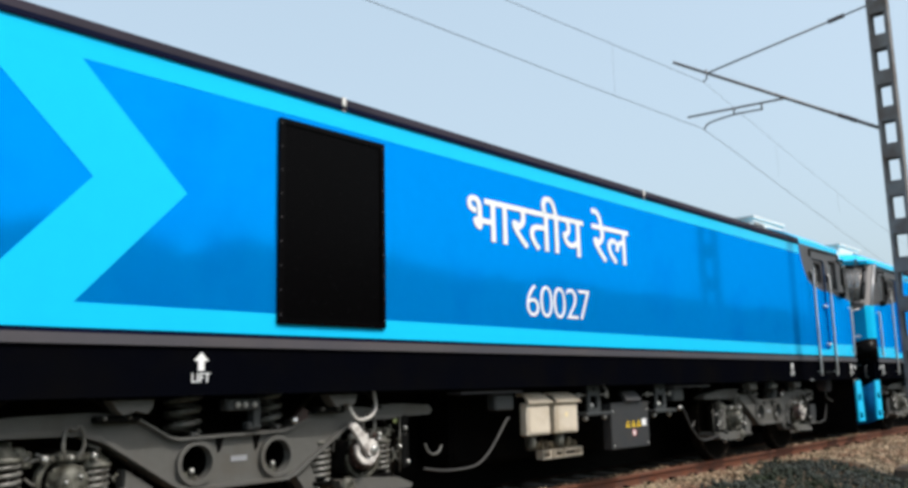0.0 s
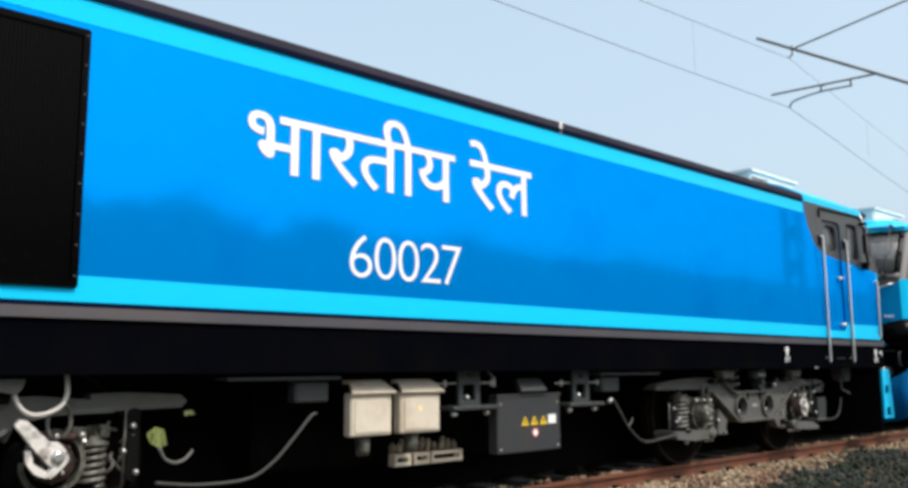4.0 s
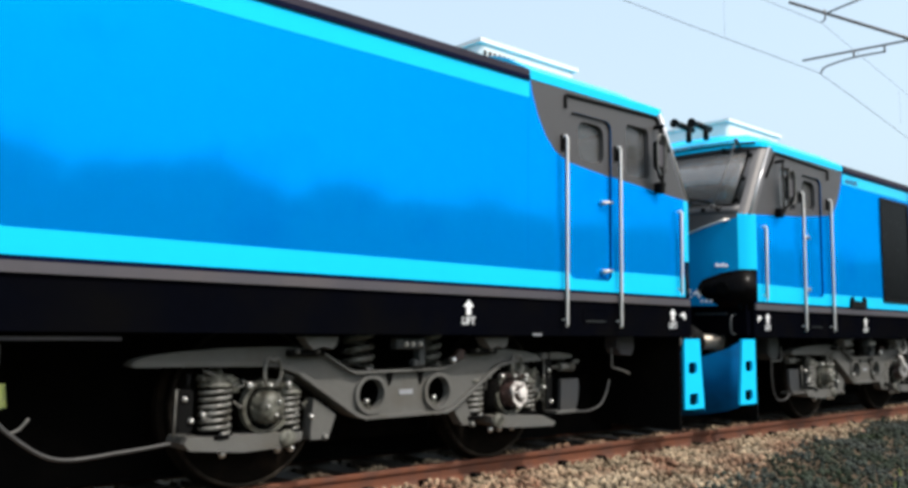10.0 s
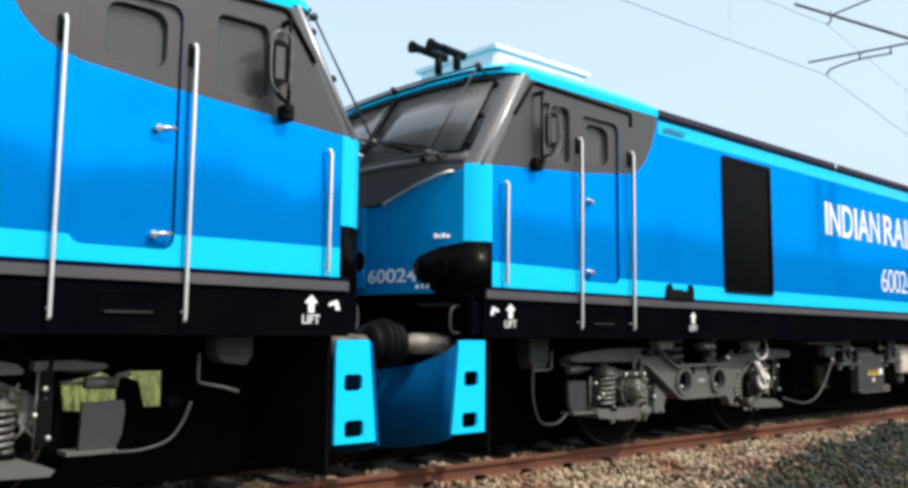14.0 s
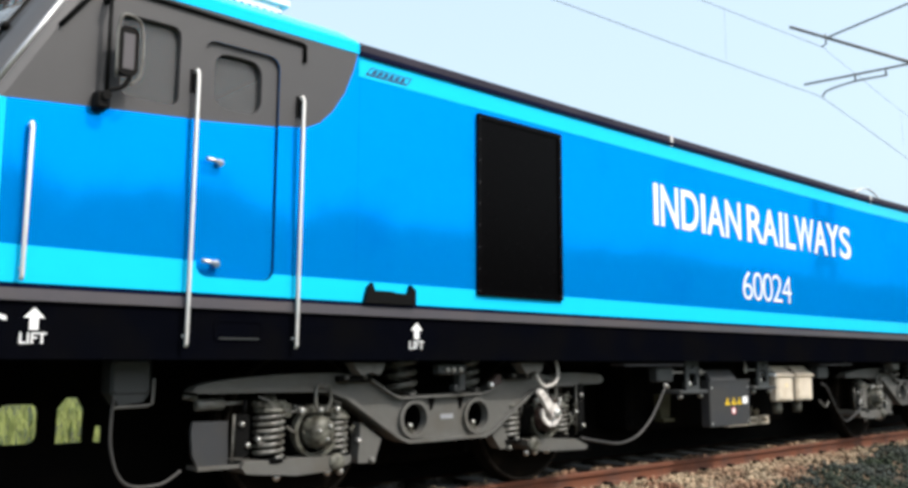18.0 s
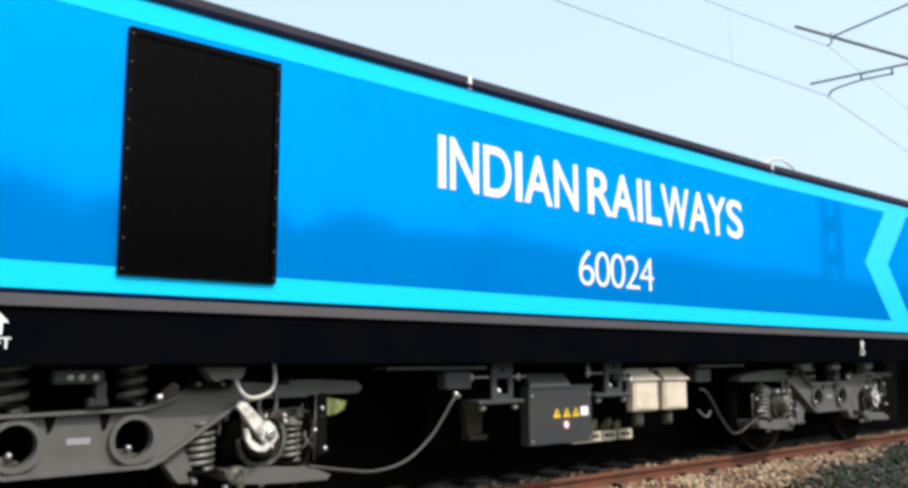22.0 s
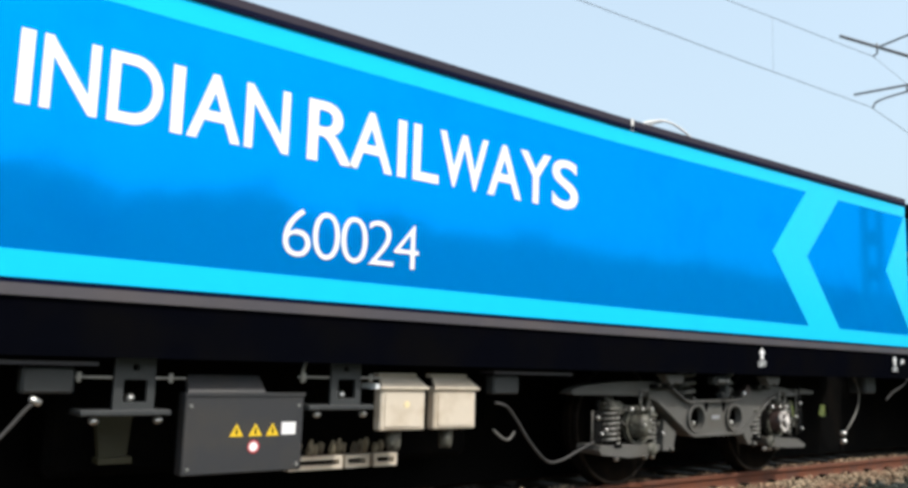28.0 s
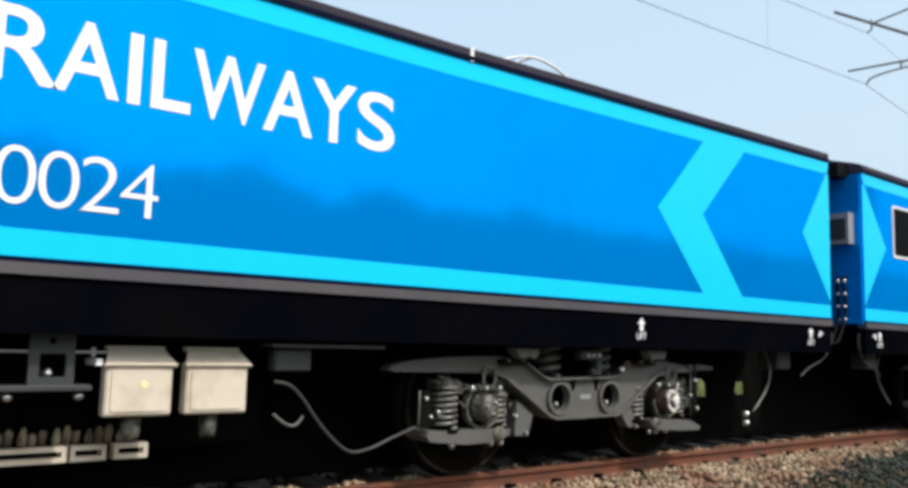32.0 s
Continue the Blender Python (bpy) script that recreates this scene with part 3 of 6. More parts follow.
        for k in range(5):
            u, z = s + r.choice((-1, 1)) * r.uniform(0.16, 0.5), r.uniform(0.55, 0.9)
            bm = fresh()
            lathe(bm, S(u, -0.05, z), (1, 0, r.uniform(-0.4, 0.4)), [(0, 0.02), (0.04, 0.02), (0.05, 0.01)], 7)
            done("pipe_clip", bm, r.choice((BRIGHT, SPRING_GREY, SPRING_GREY)))
    # earthing cable and its arm on the outer axle
    bm = fresh()
    tube(bm, curve_points([S(0.97, 0.1, 1.14), S(0.97, 0.13, 1.04), S(1.02, 0.14, 0.96), S(1.1, 0.14, 0.935), S(1.21, 0.14, 0.97), S(1.26, 0.13, 1.05), S(1.26, 0.1, 1.18)], 5), 0.015, 8)
    done("earth_cable", bm, CABLE_PALE, "pale looped earthing cable", "arm")
    bm = fresh()
    plate(bm, [(0.975, 0.88), (1.0, 0.915), (1.04, 0.905), (1.18, 0.77), (1.11, 0.71)], 0.11, 0.15, S)
    plate(bm, [(1.11, 0.72), (1.15, 0.785), (1.22, 0.775), (1.265, 0.73), (1.29, 0.67), (1.25, 0.62), (1.19, 0.57), (1.155, 0.58), (1.195, 0.63), (1.15, 0.67)], 0.09, 0.145, S)
    plate(bm, [(1.045, 0.735), (1.08, 0.735), (1.095, 0.66), (1.185, 0.6), (1.172, 0.565), (1.1, 0.6), (1.055, 0.66)], 0.09, 0.12, S)
    done("torque_arm", bm, ARM_PALE, "pale worn metal arm", "arm")
    bm = fresh()
    lathe(bm, S(1.22, 0.145, 0.69), (1, 0, 0), [(0, 0.04), (0.02, 0.04), (0.03, 0.025)], 8)
    done("arm_nut", bm, BRIGHT, "", "arm")
    bm = fresh()
    plate(bm, [(BASE - 0.1, 0.7), (BASE - 0.04, 0.76), (BASE + 0.06, 0.745), (BASE + 0.105, 0.66), (BASE + 0.08, 0.57), (BASE, 0.52), (BASE - 0.075, 0.58)], 0.06, 0.085, S)
    lathe(bm, S(BASE + 0.02, 0.085, 0.645), (1, 0, 0), [(0, 0.055), (0.02, 0.055), (0.03, 0.035)], 10)
    done("axle_end_cap", bm, ARM_PALE, "bright uneven axle end cap", "cap")
    bm = fresh()
    plate(bm, [(1.3, 0.9), (1.4, 0.93), (1.72, 0.78), (1.75, 0.62), (1.66, 0.58), (1.6, 0.7), (1.42, 0.8)], -0.2, -0.1, S)
    done("brake_link", bm, SPRING_GREY, "", "cap")
    for u in (-0.93, 0.86):
        bm = fresh()
        plate(bm, [(u - 0.15, 1.145), (u + 0.15, 1.145), (u + 0.13, 1.085), (u + 0.1, 1.055), (u + 0.02, 1.075), (u - 0.06, 1.05), (u - 0.1, 1.08)], 0.06, 0.18, S)
        done("stop_bracket", bm, BOGIE_GREY)
        bm = fresh()
        bevelled_box(bm, u - 0.2, u + 0.1, 0.0, 0.09, 1.0, 1.048, S, 0.012)
        done("stop_pad", bm, RUBBER, "black rubber stop pad")
        for e in (-0.15, 0.02):
            bm = fresh()
            lathe(bm, S(u + e, 0.09, 1.035), (1, 0, 0), [(0, 0.016), (0.02, 0.016), (0.028, 0.008)], 8)
            done("stop_bolt", bm, SPRING_GREY)
    bm = fresh()
    bevelled_box(bm, -0.2, 0.095, 0.04, 0.14, 1.05, 1.14, S, 0.012)
    done("marker_block", bm, BRACKET_GREY, "dark grey block with three pale bolts")
    for u in (-0.11, -0.045, 0.035):
        bm = fresh()
        lathe(bm, S(u, 0.14, 1.09), (1, 0, 0), [(0, 0.022), (0.012, 0.022), (0.02, 0.012)], 8)
        done("marker_bolt", bm, CABLE_PALE)
    bm = fresh()
    box(bm, 0.06, 0.12, 0.02, 0.1, 0.93, 1.06, S)
    bevelled_box(bm, 0.02, 0.14, 0.0, 0.09, 0.905, 0.965, S, 0.012)
    done("link_bracket", bm, BRACKET_GREY, "grey bracket beside the upper spring")
    # motor block, made taller to fill the dark space over the axles
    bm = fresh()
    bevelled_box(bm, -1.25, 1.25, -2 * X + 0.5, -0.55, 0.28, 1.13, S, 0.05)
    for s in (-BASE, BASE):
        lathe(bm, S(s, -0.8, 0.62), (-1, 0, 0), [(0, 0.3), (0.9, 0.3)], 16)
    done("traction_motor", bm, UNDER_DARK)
    bm = fresh()
    plate(bm, [(0.48, 0.93), (0.6, 0.97), (0.6, 1.03), (0.56, 1.05), (0.5, 1.0), (0.46, 0.96)], 0.0, 0.05, S)
    done("spring_bracket", bm, AXLE_BROWN, "rusty bracket beside the spring")
    bm = fresh()
    lathe(bm, S(0.47, 0.03, 0.95), (1, 0, 0.3), [(0, 0.03), (0.03, 0.03), (0.045, 0.015)], 8)
    done("bracket_pin", bm, BRIGHT)
    for s in (-0.52, 0.52):
        bm = fresh()
        box(bm, s - 0.03, s + 0.03, -0.42, -0.32, 0.35, 0.85, S)
        done("brake_hanger", bm, UNDER_DARK)


def wheelset_mesh():
    r = WHEEL_R
    bm, tyre = fresh(), fresh()
    lathe(tyre, (-0.0675, 0, 0), (1, 0, 0), [(0, r * 0.86), (0.0, r + 0.028), (0.03, r + 0.024), (0.045, r), (0.135, r - 0.006), (0.135, r * 0.86)], 48)
    for s in (1, -1):
        lathe(bm, (s * 0.768, 0, 0), (s, 0, 0), [(0, r * 0.5), (0.0, r * 0.87), (0.12, r * 0.87), (0.1, r * 0.82), (0.08, r * 0.4), (0.16, r * 0.28), (0.16, 0.1)], 40)
        for k in range(6):
            a = 2 * math.pi * k / 6
            lathe(bm, (s * 0.85, 0.36 * math.cos(a), 0.36 * math.sin(a)), (s, 0, 0), [(0, 0.03), (0.05, 0.03)], 6)
    lathe(bm, (-1.2, 0, 0), (1, 0, 0), [(0, 0.09), (2.4, 0.09)], 14)
    edge = fresh()
    lathe(edge, (0.066, 0, 0), (1, 0, 0), [(-0.02, r - 0.003), (0.004, r - 0.008), (0.006, r - 0.034), (0.0, r - 0.036)], 64)
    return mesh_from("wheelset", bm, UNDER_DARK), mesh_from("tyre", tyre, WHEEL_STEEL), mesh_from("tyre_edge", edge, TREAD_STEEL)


bogie_meshes()
WHEELSET_MESH, TYRE_MESH, EDGE_MESH = wheelset_mesh()


def bogie(loco, y, fitted):
    top = None
    for name, me, label, only in BOGIE_MESHES:
        if only and only not in fitted:
            continue
        ob = new(name, me)
        if top is None:
            top, ob.parent, ob.location = ob, loco, (0, y, 0)
        else:
            ob.parent = top
        tagged(ob, label)
    for s in (-BASE, BASE):
        w = new("wheelset", WHEELSET_MESH)
        w.parent, w.location = top, (0, s * WIDE, WHEEL_R)
        WHEELSETS.append((w, s * WIDE, 0))
        for side in (1, -1):
            tyre = new("tyre", TYRE_MESH)
            tyre.parent, tyre.location = top, (side * 0.8355, s * WIDE, WHEEL_R)
            WHEELSETS.append((tyre, s * WIDE, side))
            if side > 0:
                edge = new("tyre_edge", EDGE_MESH)
                edge.parent, edge.location = top, (side * 0.8355, s * WIDE, WHEEL_R)
                WHEELSETS.append((edge, s * WIDE, side))


def arrow_mark(loco, y, S):
    """White lifting arrow with its word on the solebar."""
    bm = fresh()
    plate(bm, [(y, 1.465), (y + 0.06, 1.405), (y + 0.025, 1.405), (y + 0.025, 1.335), (y - 0.025, 1.335), (y - 0.025, 1.405), (y - 0.06, 1.405)], -0.004, 0.0, S)
    part("lift_arrow", bm, WHITE, loco, "white lifting arrow")
    lettering("lift_word", "LIFT", loco, y - 0.075, y + 0.075, 1.255, 1.32, HALF - 0.006, WHITE, bold=0.012)


NOSE = [(0.0, 0.77), (0.012, 0.71), (0.035, 0.655), (0.07, 0.605), (0.12, 0.56), (0.3, 0.455), (0.5, 0.38), (0.9, 0.3), (1.5, 0.26)]
NOSE += [(3.0 - x, u) for x, u in reversed(NOSE[:-1])]
# the blue panel is cut to a shallow V under the windscreen
VEE = [2.69, 2.69, 2.69, 2.69, 2.65, 2.586, 2.514, 2.375, 2.37]
VEE += VEE[-2::-1]
TOP_LEAN = [0.0, 0.0, 0.0, 0.0, 0.015, 0.045, 0.06, 0.08, 0.1]
TOP_LEAN += TOP_LEAN[-2::-1]
SCREEN_TOP = [3.62, 3.622, 3.625, 3.628, 3.63, 3.635, 3.635, 3.63, 3.63]
SCREEN_TOP += SCREEN_TOP[-2::-1]


def cab(loco, S, dd):
    """The driving cab: nose, windscreen, roof, door, rails and mirror."""
    def P(x, u, z):
        return S(u, x, z)

    low = [(-x, u) for x, u in NOSE]
    high = [(-x, u + 0.559 * (z - 2.69) + lean) for (x, u), z, lean in zip(NOSE, SCREEN_TOP, TOP_LEAN)]

    def strip(i, j, z0, z1, screen=False, out=0.0):
        """A smooth sheet along part of the nose's plan, with a little thickness."""
        bm = fresh()
        faces = []
        for inner in (0.0, 0.025):
            rows = []
            for k in range(i, j + 1):
                x, u = low[k]
                hx, hu = high[k]
                top_z = SCREEN_TOP[k] if screen else z1 or VEE[k]
                rows.append((bm.verts.new(P(x, u + inner - out, z0 or VEE[k])), bm.verts.new(P(hx if screen else x, (hu if screen else u) + inner - out, top_z))))
            faces.append(rows)
        a, b = faces
        for k in range(j - i):
            bm.faces.new((a[k][0], a[k + 1][0], a[k + 1][1], a[k][1])).smooth = True
            bm.faces.new((b[k][1], b[k + 1][1], b[k + 1][0], b[k][0])).smooth = True
            for e in (0, 1):
                bm.faces.new([bm.verts.new(v.co) for v in (a[k][e], b[k][e], b[k + 1][e], a[k + 1][e])])
        for k in (0, j - i):
            bm.faces.new([bm.verts.new(v.co) for v in (a[k][0], a[k][1], b[k][1], b[k][0])])
        return bm

    for i, j in ((0, 4), (12, 16)):
        part("nose_corner", strip(i, j, 2.0, 2.69), CYAN, loco, "rounded cyan nose corner")
        part("windscreen_pillar", strip(i, j, 2.69, 0, True), PILLAR_GREY, loco, "glossy dark grey pillar")
    for ks in ((0, 1, 2, 3, 4, 5, 6), (16, 15, 14, 13, 12, 11, 10)):
        bm = fresh()
        far = low[ks[6]], low[ks[6] + (1 if ks[0] == 0 else -1)]
        plan = [low[k] for k in ks] + [tuple(a + (b - a) * w for a, b in zip(*far)) for w in (0.1, 0.17)]
        crest, foot = (2.0, 2.0, 1.998, 1.995, 1.99, 1.955, 1.88, 1.84, 1.79), (1.5, 1.5, 1.5, 1.5, 1.5, 1.53, 1.66, 1.7, 1.74)
        rows = [[bm.verts.new(P(x, u - d, z)) for (x, u), z0, z1 in zip(plan, foot, crest) for z in (z0, z1)] for d in (0.008, -0.02)]
        for q in range(8):
            for r in rows:
                bm.faces.new((r[2 * q], r[2 * q + 1], r[2 * q + 3], r[2 * q + 2])).smooth = True
            for e in (0, 1):
                bm.faces.new((rows[0][2 * q + e], rows[0][2 * q + 2 + e], rows[1][2 * q + 2 + e], rows[1][2 * q + e]))
        for q in (0, 8):
            bm.faces.new((rows[0][2 * q], rows[0][2 * q + 1], rows[1][2 * q + 1], rows[1][2 * q]))
        housing = part("lamp_housing", bm, PANEL_BLACK, loco, "black lamp housing round the nose corner")
        bm = fresh()
        x, u = low[ks[5]]
        lathe(bm, P(x + (0.03 if ks[0] == 0 else -0.03), u - 0.01, 1.76), Vector(P(0, -1, 0)) - Vector(P(0, 0, 0)), [(0, 0.085), (0.012, 0.085), (0.014, 0.07), (0.004, 0.02)], 20)
        part("head_lamp", bm, UNDER_DARK, housing, "dark round head lamp")
    part("nose_panel", strip(4, 12, 1.55, 0), SHADED_BLUE, loco, "blue nose panel cut to a shallow V")
    part("nose_brow", strip(4, 12, 0, 2.69), CAB_GREY, loco, "grey band between panel and windscreen")
    for z0, z1 in ((1.6, 1.905), (1.915, 2.37)):
        bm = fresh()
        bevelled_box(bm, -1.85, -1.17, -0.02, 0.02, z0, z1, lambda a, b, c: P(a, 0.27 - b, c), 0.01)
        part("nose_door", bm, SHADED_BLUE, loco, "raised blue panel on the nose")
    for x in (-1.63, -1.34):
        bm = fresh()
        lathe(bm, P(x, 0.25, 2.16), Vector(P(0, -1, 0)) - Vector(P(0, 0, 0)), [(0, 0.1), (0.006, 0.1), (0.008, 0.09)], 20)
        part("nose_disc", bm, JOINT_NAVY, loco, "plain dark round badge")
    for k in range(3):
        bm = fresh()
        w = 0.4 + 0.055 * k
        box(bm, -w - 0.03, -w, -0.012, 0.003, 1.59, 1.625, lambda a, b, c: P(a, 0.3975 - (w - 0.45) * 0.3 + b, c))
        part("nose_dash", bm, WHITE, loco, "small pale marks under the lamp housing")
    for i, j in ((4, 8), (8, 12)):
        def at(s, t):
            k = i + s * (j - i)
            n = min(int(k), j - 1)
            w = k - n
            p = [(low[m][0] + (high[m][0] - low[m][0]) * t, low[m][1] + (high[m][1] - low[m][1]) * t, 2.69 + (SCREEN_TOP[m] - 2.69) * t) for m in (n, n + 1)]
            return Vector(P(*[a + (b - a) * w for a, b in zip(*p)]))

        def sheet(s0, s1, t0, t1, thick, lift=0.0):
            bm = fresh()
            n = 8
            back = Vector(P(0, 1, 0)) - Vector(P(0, 0, 0))
            grid = [[[bm.verts.new(at(s0 + (s1 - s0) * k / n, t) + back * (d - lift)) for k in range(n + 1)] for t in (t0, t1)] for d in (0.0, thick)]
            for k in range(n):
                bm.faces.new((grid[0][0][k], grid[0][0][k + 1], grid[0][1][k + 1], grid[0][1][k])).smooth = True
                bm.faces.new((grid[1][1][k], grid[1][1][k + 1], grid[1][0][k + 1], grid[1][0][k])).smooth = True
                for r in (0, 1):
                    bm.faces.new((grid[0][r][k], grid[0][r][k + 1], grid[1][r][k + 1], grid[1][r][k]))
            for k in (0, n):
                bm.faces.new((grid[0][0][k], grid[0][1][k], grid[1][1][k], grid[1][0][k]))
            return bm

        s0, s1 = (0.1, 0.985) if i == 4 else (0.015, 0.9)
        for r in ((0, 1, 0, 0.13), (0, 1, 0.93, 1.0), (0, s0, 0.13, 0.93), (s1, 1, 0.13, 0.93)):
            part("windscreen_frame", sheet(*r, 0.03), CAB_GREY, loco)
        part("windscreen", sheet(s0, s1, 0.13, 0.93, 0.008, -0.012), GLASS, loco, "sloping windscreen pane")
        bm = fresh()
        rim = [at(s0 + (s1 - s0) * k / 8, 0.13) for k in range(9)] + [at(s0 + (s1 - s0) * k / 8, 0.93) for k in range(8, -1, -1)]
        tube(bm, rim + rim[:1], 0.016, 6)
        part("windscreen_seal", bm, RUBBER, loco, "black rubber windscreen seal")
        out = (at(0.6, 0.5) - at(0.4, 0.5)).cross(at(0.5, 0.6) - at(0.5, 0.4)).normalized()
        if out.y * (S(1, 0, 0)[1] - S(0, 0, 0)[1]) > 0:
            out = -out
        bm = fresh()
        tube(bm, [at(0.25, 0.02) + out * 0.04, at(0.45, 0.14) + out * 0.06, at(0.8, 0.3) + out * 0.05], 0.014, 6)
        tube(bm, [at(0.62, 0.16) + out * 0.04, at(0.98, 0.42) + out * 0.04], 0.018, 6)
        part("wiper", bm, RUBBER, loco, "black wiper arm and blade")
        for q, t in ((0.06, 0.2), (0.06, 0.5), (0.06, 0.85), (0.5, 0.95), (0.5, 0.06)):
            bm = fresh()
            lathe(bm, at(q if i == 4 else 1 - q, t), out, [(0, 0.028), (0.035, 0.028), (0.045, 0.012)], 10)
            part("frame_knob", bm, RUBBER, loco)
    # tube guard standing clear of the windscreen
    def clear(k, t, d):
        a, b = Vector(P(low[k][0], low[k][1], 2.69)), Vector(P(high[k][0], high[k][1], SCREEN_TOP[k]))
        ahead = Vector(P(0, -1, 0)) - Vector(P(0, 0, 0))
        return a + (b - a) * t + (ahead * 0.86 + Vector((0, 0, 0.48))) * d
    bm = fresh()
    edge = [P(x, 0.25 + 0.03 * (x + 1.5) ** 2, 2.77) for x in (-0.3, -0.9, -1.5, -2.1, -2.7)] + [P(x, 0.82 + 0.05 * (x + 1.5) ** 2, 3.69) for x in (-2.7, -2.1, -1.5, -0.9, -0.3)]
    tube(bm, edge + edge[:1], 0.011, 6)
    guard = part("windscreen_guard", bm, GUARD_GREY, loco, "dark grey tube guard frame before the windscreen")
    bm = fresh()
    tube(bm, [P(-2.6, 0.4, 2.74), P(-2.6, 0.98, 3.66)], 0.009, 6)
    part("guard_inner_tube", bm, GUARD_GREY, guard)
    for e, k, t in ((0, 5, 0.1), (2, 8, 0.1), (4, 11, 0.1), (5, 11, 0.97), (7, 8, 0.97), (9, 5, 0.97)):
        bm = fresh()
        tube(bm, [edge[e], clear(k, t, 0.0)], 0.012, 8)
        lathe(bm, edge[e], Vector(edge[e]) - clear(k, t, 0.0), [(-0.03, 0.03), (0.02, 0.03), (0.03, 0.015)], 8)
        part("guard_stud", bm, GUARD_GREY, guard)
    for w in (0.2, 0.62):
        bm = fresh()
        tube(bm, [Vector(edge[4]).lerp(Vector(edge[5]), w), Vector(P(-2.6, 0.4, 2.74)).lerp(Vector(P(-2.6, 0.98, 3.66)), w)], 0.009, 6)
        part("guard_rung", bm, GUARD_GREY, guard)
    for e in (0, 1):
        pts = [(x if e == 0 else -3.0 - x, u, z) for x, u, z in ((-0.21, 0.47, 2.617), (-0.3, 0.425, 2.59), (-0.5, 0.35, 2.518), (-0.9, 0.27, 2.372))]
        bm = fresh()
        tube(bm, [P(*p) for p in pts], 0.013, 8)
        for x, u, z in (pts[0], pts[3]):
            tube(bm, [P(x, u, z), P(x, u + 0.06, z)], 0.016, 8)
        part("nose_handrail", bm, BRIGHT, loco, "bright sloping handrail along the panel's edge")
    bm = fresh()
    tube(bm, [P(x, u - 0.004, z) for (x, u), z in list(zip(low, VEE))[7:10]], 0.009, 6)
    part("panel_seam", bm, RUBBER, loco)
    # pale tube paints in the pillar's highlight
    bm = fresh()
    tube(bm, [P(-0.02, 0.686, 2.69), P(-0.02, 1.206, 3.615)], 0.017, 10)
    part("pillar_glint", bm, PILLAR_GLINT, loco, "pale strip standing for the highlight along the windscreen pillar")
    # roof of the cab, with a shallow visor over the windscreen
    bm = fresh()
    crown = [0.03, 0.04, 0.055, 0.075, 0.1, 0.2, 0.27, 0.31, 0.33]
    crown += crown[-2::-1]
    loops = []
    for k, (x, u) in enumerate(high):
        z, c = SCREEN_TOP[k], crown[k]
        lip = min(c, 0.06)
        loops.append([bm.verts.new(P(x, uu, zz)) for uu, zz in ((u - 0.05, z - 0.015), (u - 0.03, z + lip * 0.9), (u + 0.04, z + lip), (u + 0.55, z + c), (3.3, z + c), (3.3, z - 0.06), (u + 0.08, z - 0.06 if k in (0, 16) else z - 0.02))])
    for a, b in zip(loops, loops[1:]):
        for k in range(7):
            bm.faces.new((a[k], a[(k + 1) % 7], b[(k + 1) % 7], b[k]))
    bm.faces.new(loops[0])
    bm.faces.new(loops[-1][::-1])
    part("cab_roof", bm, CYAN, loco, "cyan cab roof with a shallow visor")
    bm = fresh()
    tube(bm, [P(x, u - 0.06, z + 0.03) for (x, u), z in list(zip(high, SCREEN_TOP))[4:13]], 0.014, 6)
    part("visor_gutter", bm, UNDER_DARK, loco, "dark gutter along the visor")
    bm = fresh()
    bevelled_box(bm, 1.65, 3.12, -2.1, -0.85, 3.88, 4.2, S, 0.04)
    unit = part("roof_cooler", bm, ROOF_WHITE, loco, "white cooling unit on the cab roof")
    bm = fresh()
    box(bm, 1.62, 3.15, -2.13, -0.82, 4.17, 4.215, S)
    part("cooler_lid", bm, ROOF_WHITE, unit)
    for k in range(7):
        bm = fresh()
        box(bm, 2.62 + 0.07 * k, 2.66 + 0.07 * k, -0.86, -0.845, 4.05, 4.1, S)
        part("cooler_slot", bm, UNDER_DARK, unit)
    for k, (x, u) in enumerate(((-0.9, 0.86), (-1.15, 0.83))):
        bm = fresh()
        z = 4.02 + 0.03 * k
        tube(bm, [P(x, u + 0.4, z - 0.02), P(x, u + 0.1, z)], 0.045, 10)
        lathe(bm, P(x, u + 0.12, z), Vector(P(0, -1, 0)) - Vector(P(0, 0, 0)), [(0, 0.036), (0.1, 0.044), (0.16, 0.06), (0.18, 0.064)], 14)
        tube(bm, [P(x, u + 0.3, z), P(x, u + 0.3, 3.84)], 0.04, 6)
        part("horn", bm, RUBBER, loco, "black roof horn")
    # grey upper cab side with window openings
    d0, d1 = 2.01 + dd, 2.6 + dd * 2
    door_hole = rounded(d0, d1, 1.715, 3.36, 0.085)
    door_win, cab_win = rounded(2.1 + dd, 2.47 + dd * 1.5, 2.9, 3.3, 0.1), rounded(1.44, 1.84, 2.84, 3.39, 0.06)

    def grey_foot(u):
        return 2.69 + (u - 0.772) * 0.0768

    edge = [(3.29, 3.575), (3.25, 3.42), (3.17, 3.22), (3.06, 3.05), (2.95, 2.94), (2.84, 2.885)]
    arch = [(u, z) for u, z in door_hole if z > 3.0]
    bm = fresh()
    plate(bm, [(0.772, 2.69), (1.275, 3.588), *edge, (d1, grey_foot(d1) + 0.02), *arch, (d0, grey_foot(d0))], 0.0, 0.0015, S, [cab_win])
    part("cab_side_grey", bm, CAB_GREY, loco, "grey upper cab side")
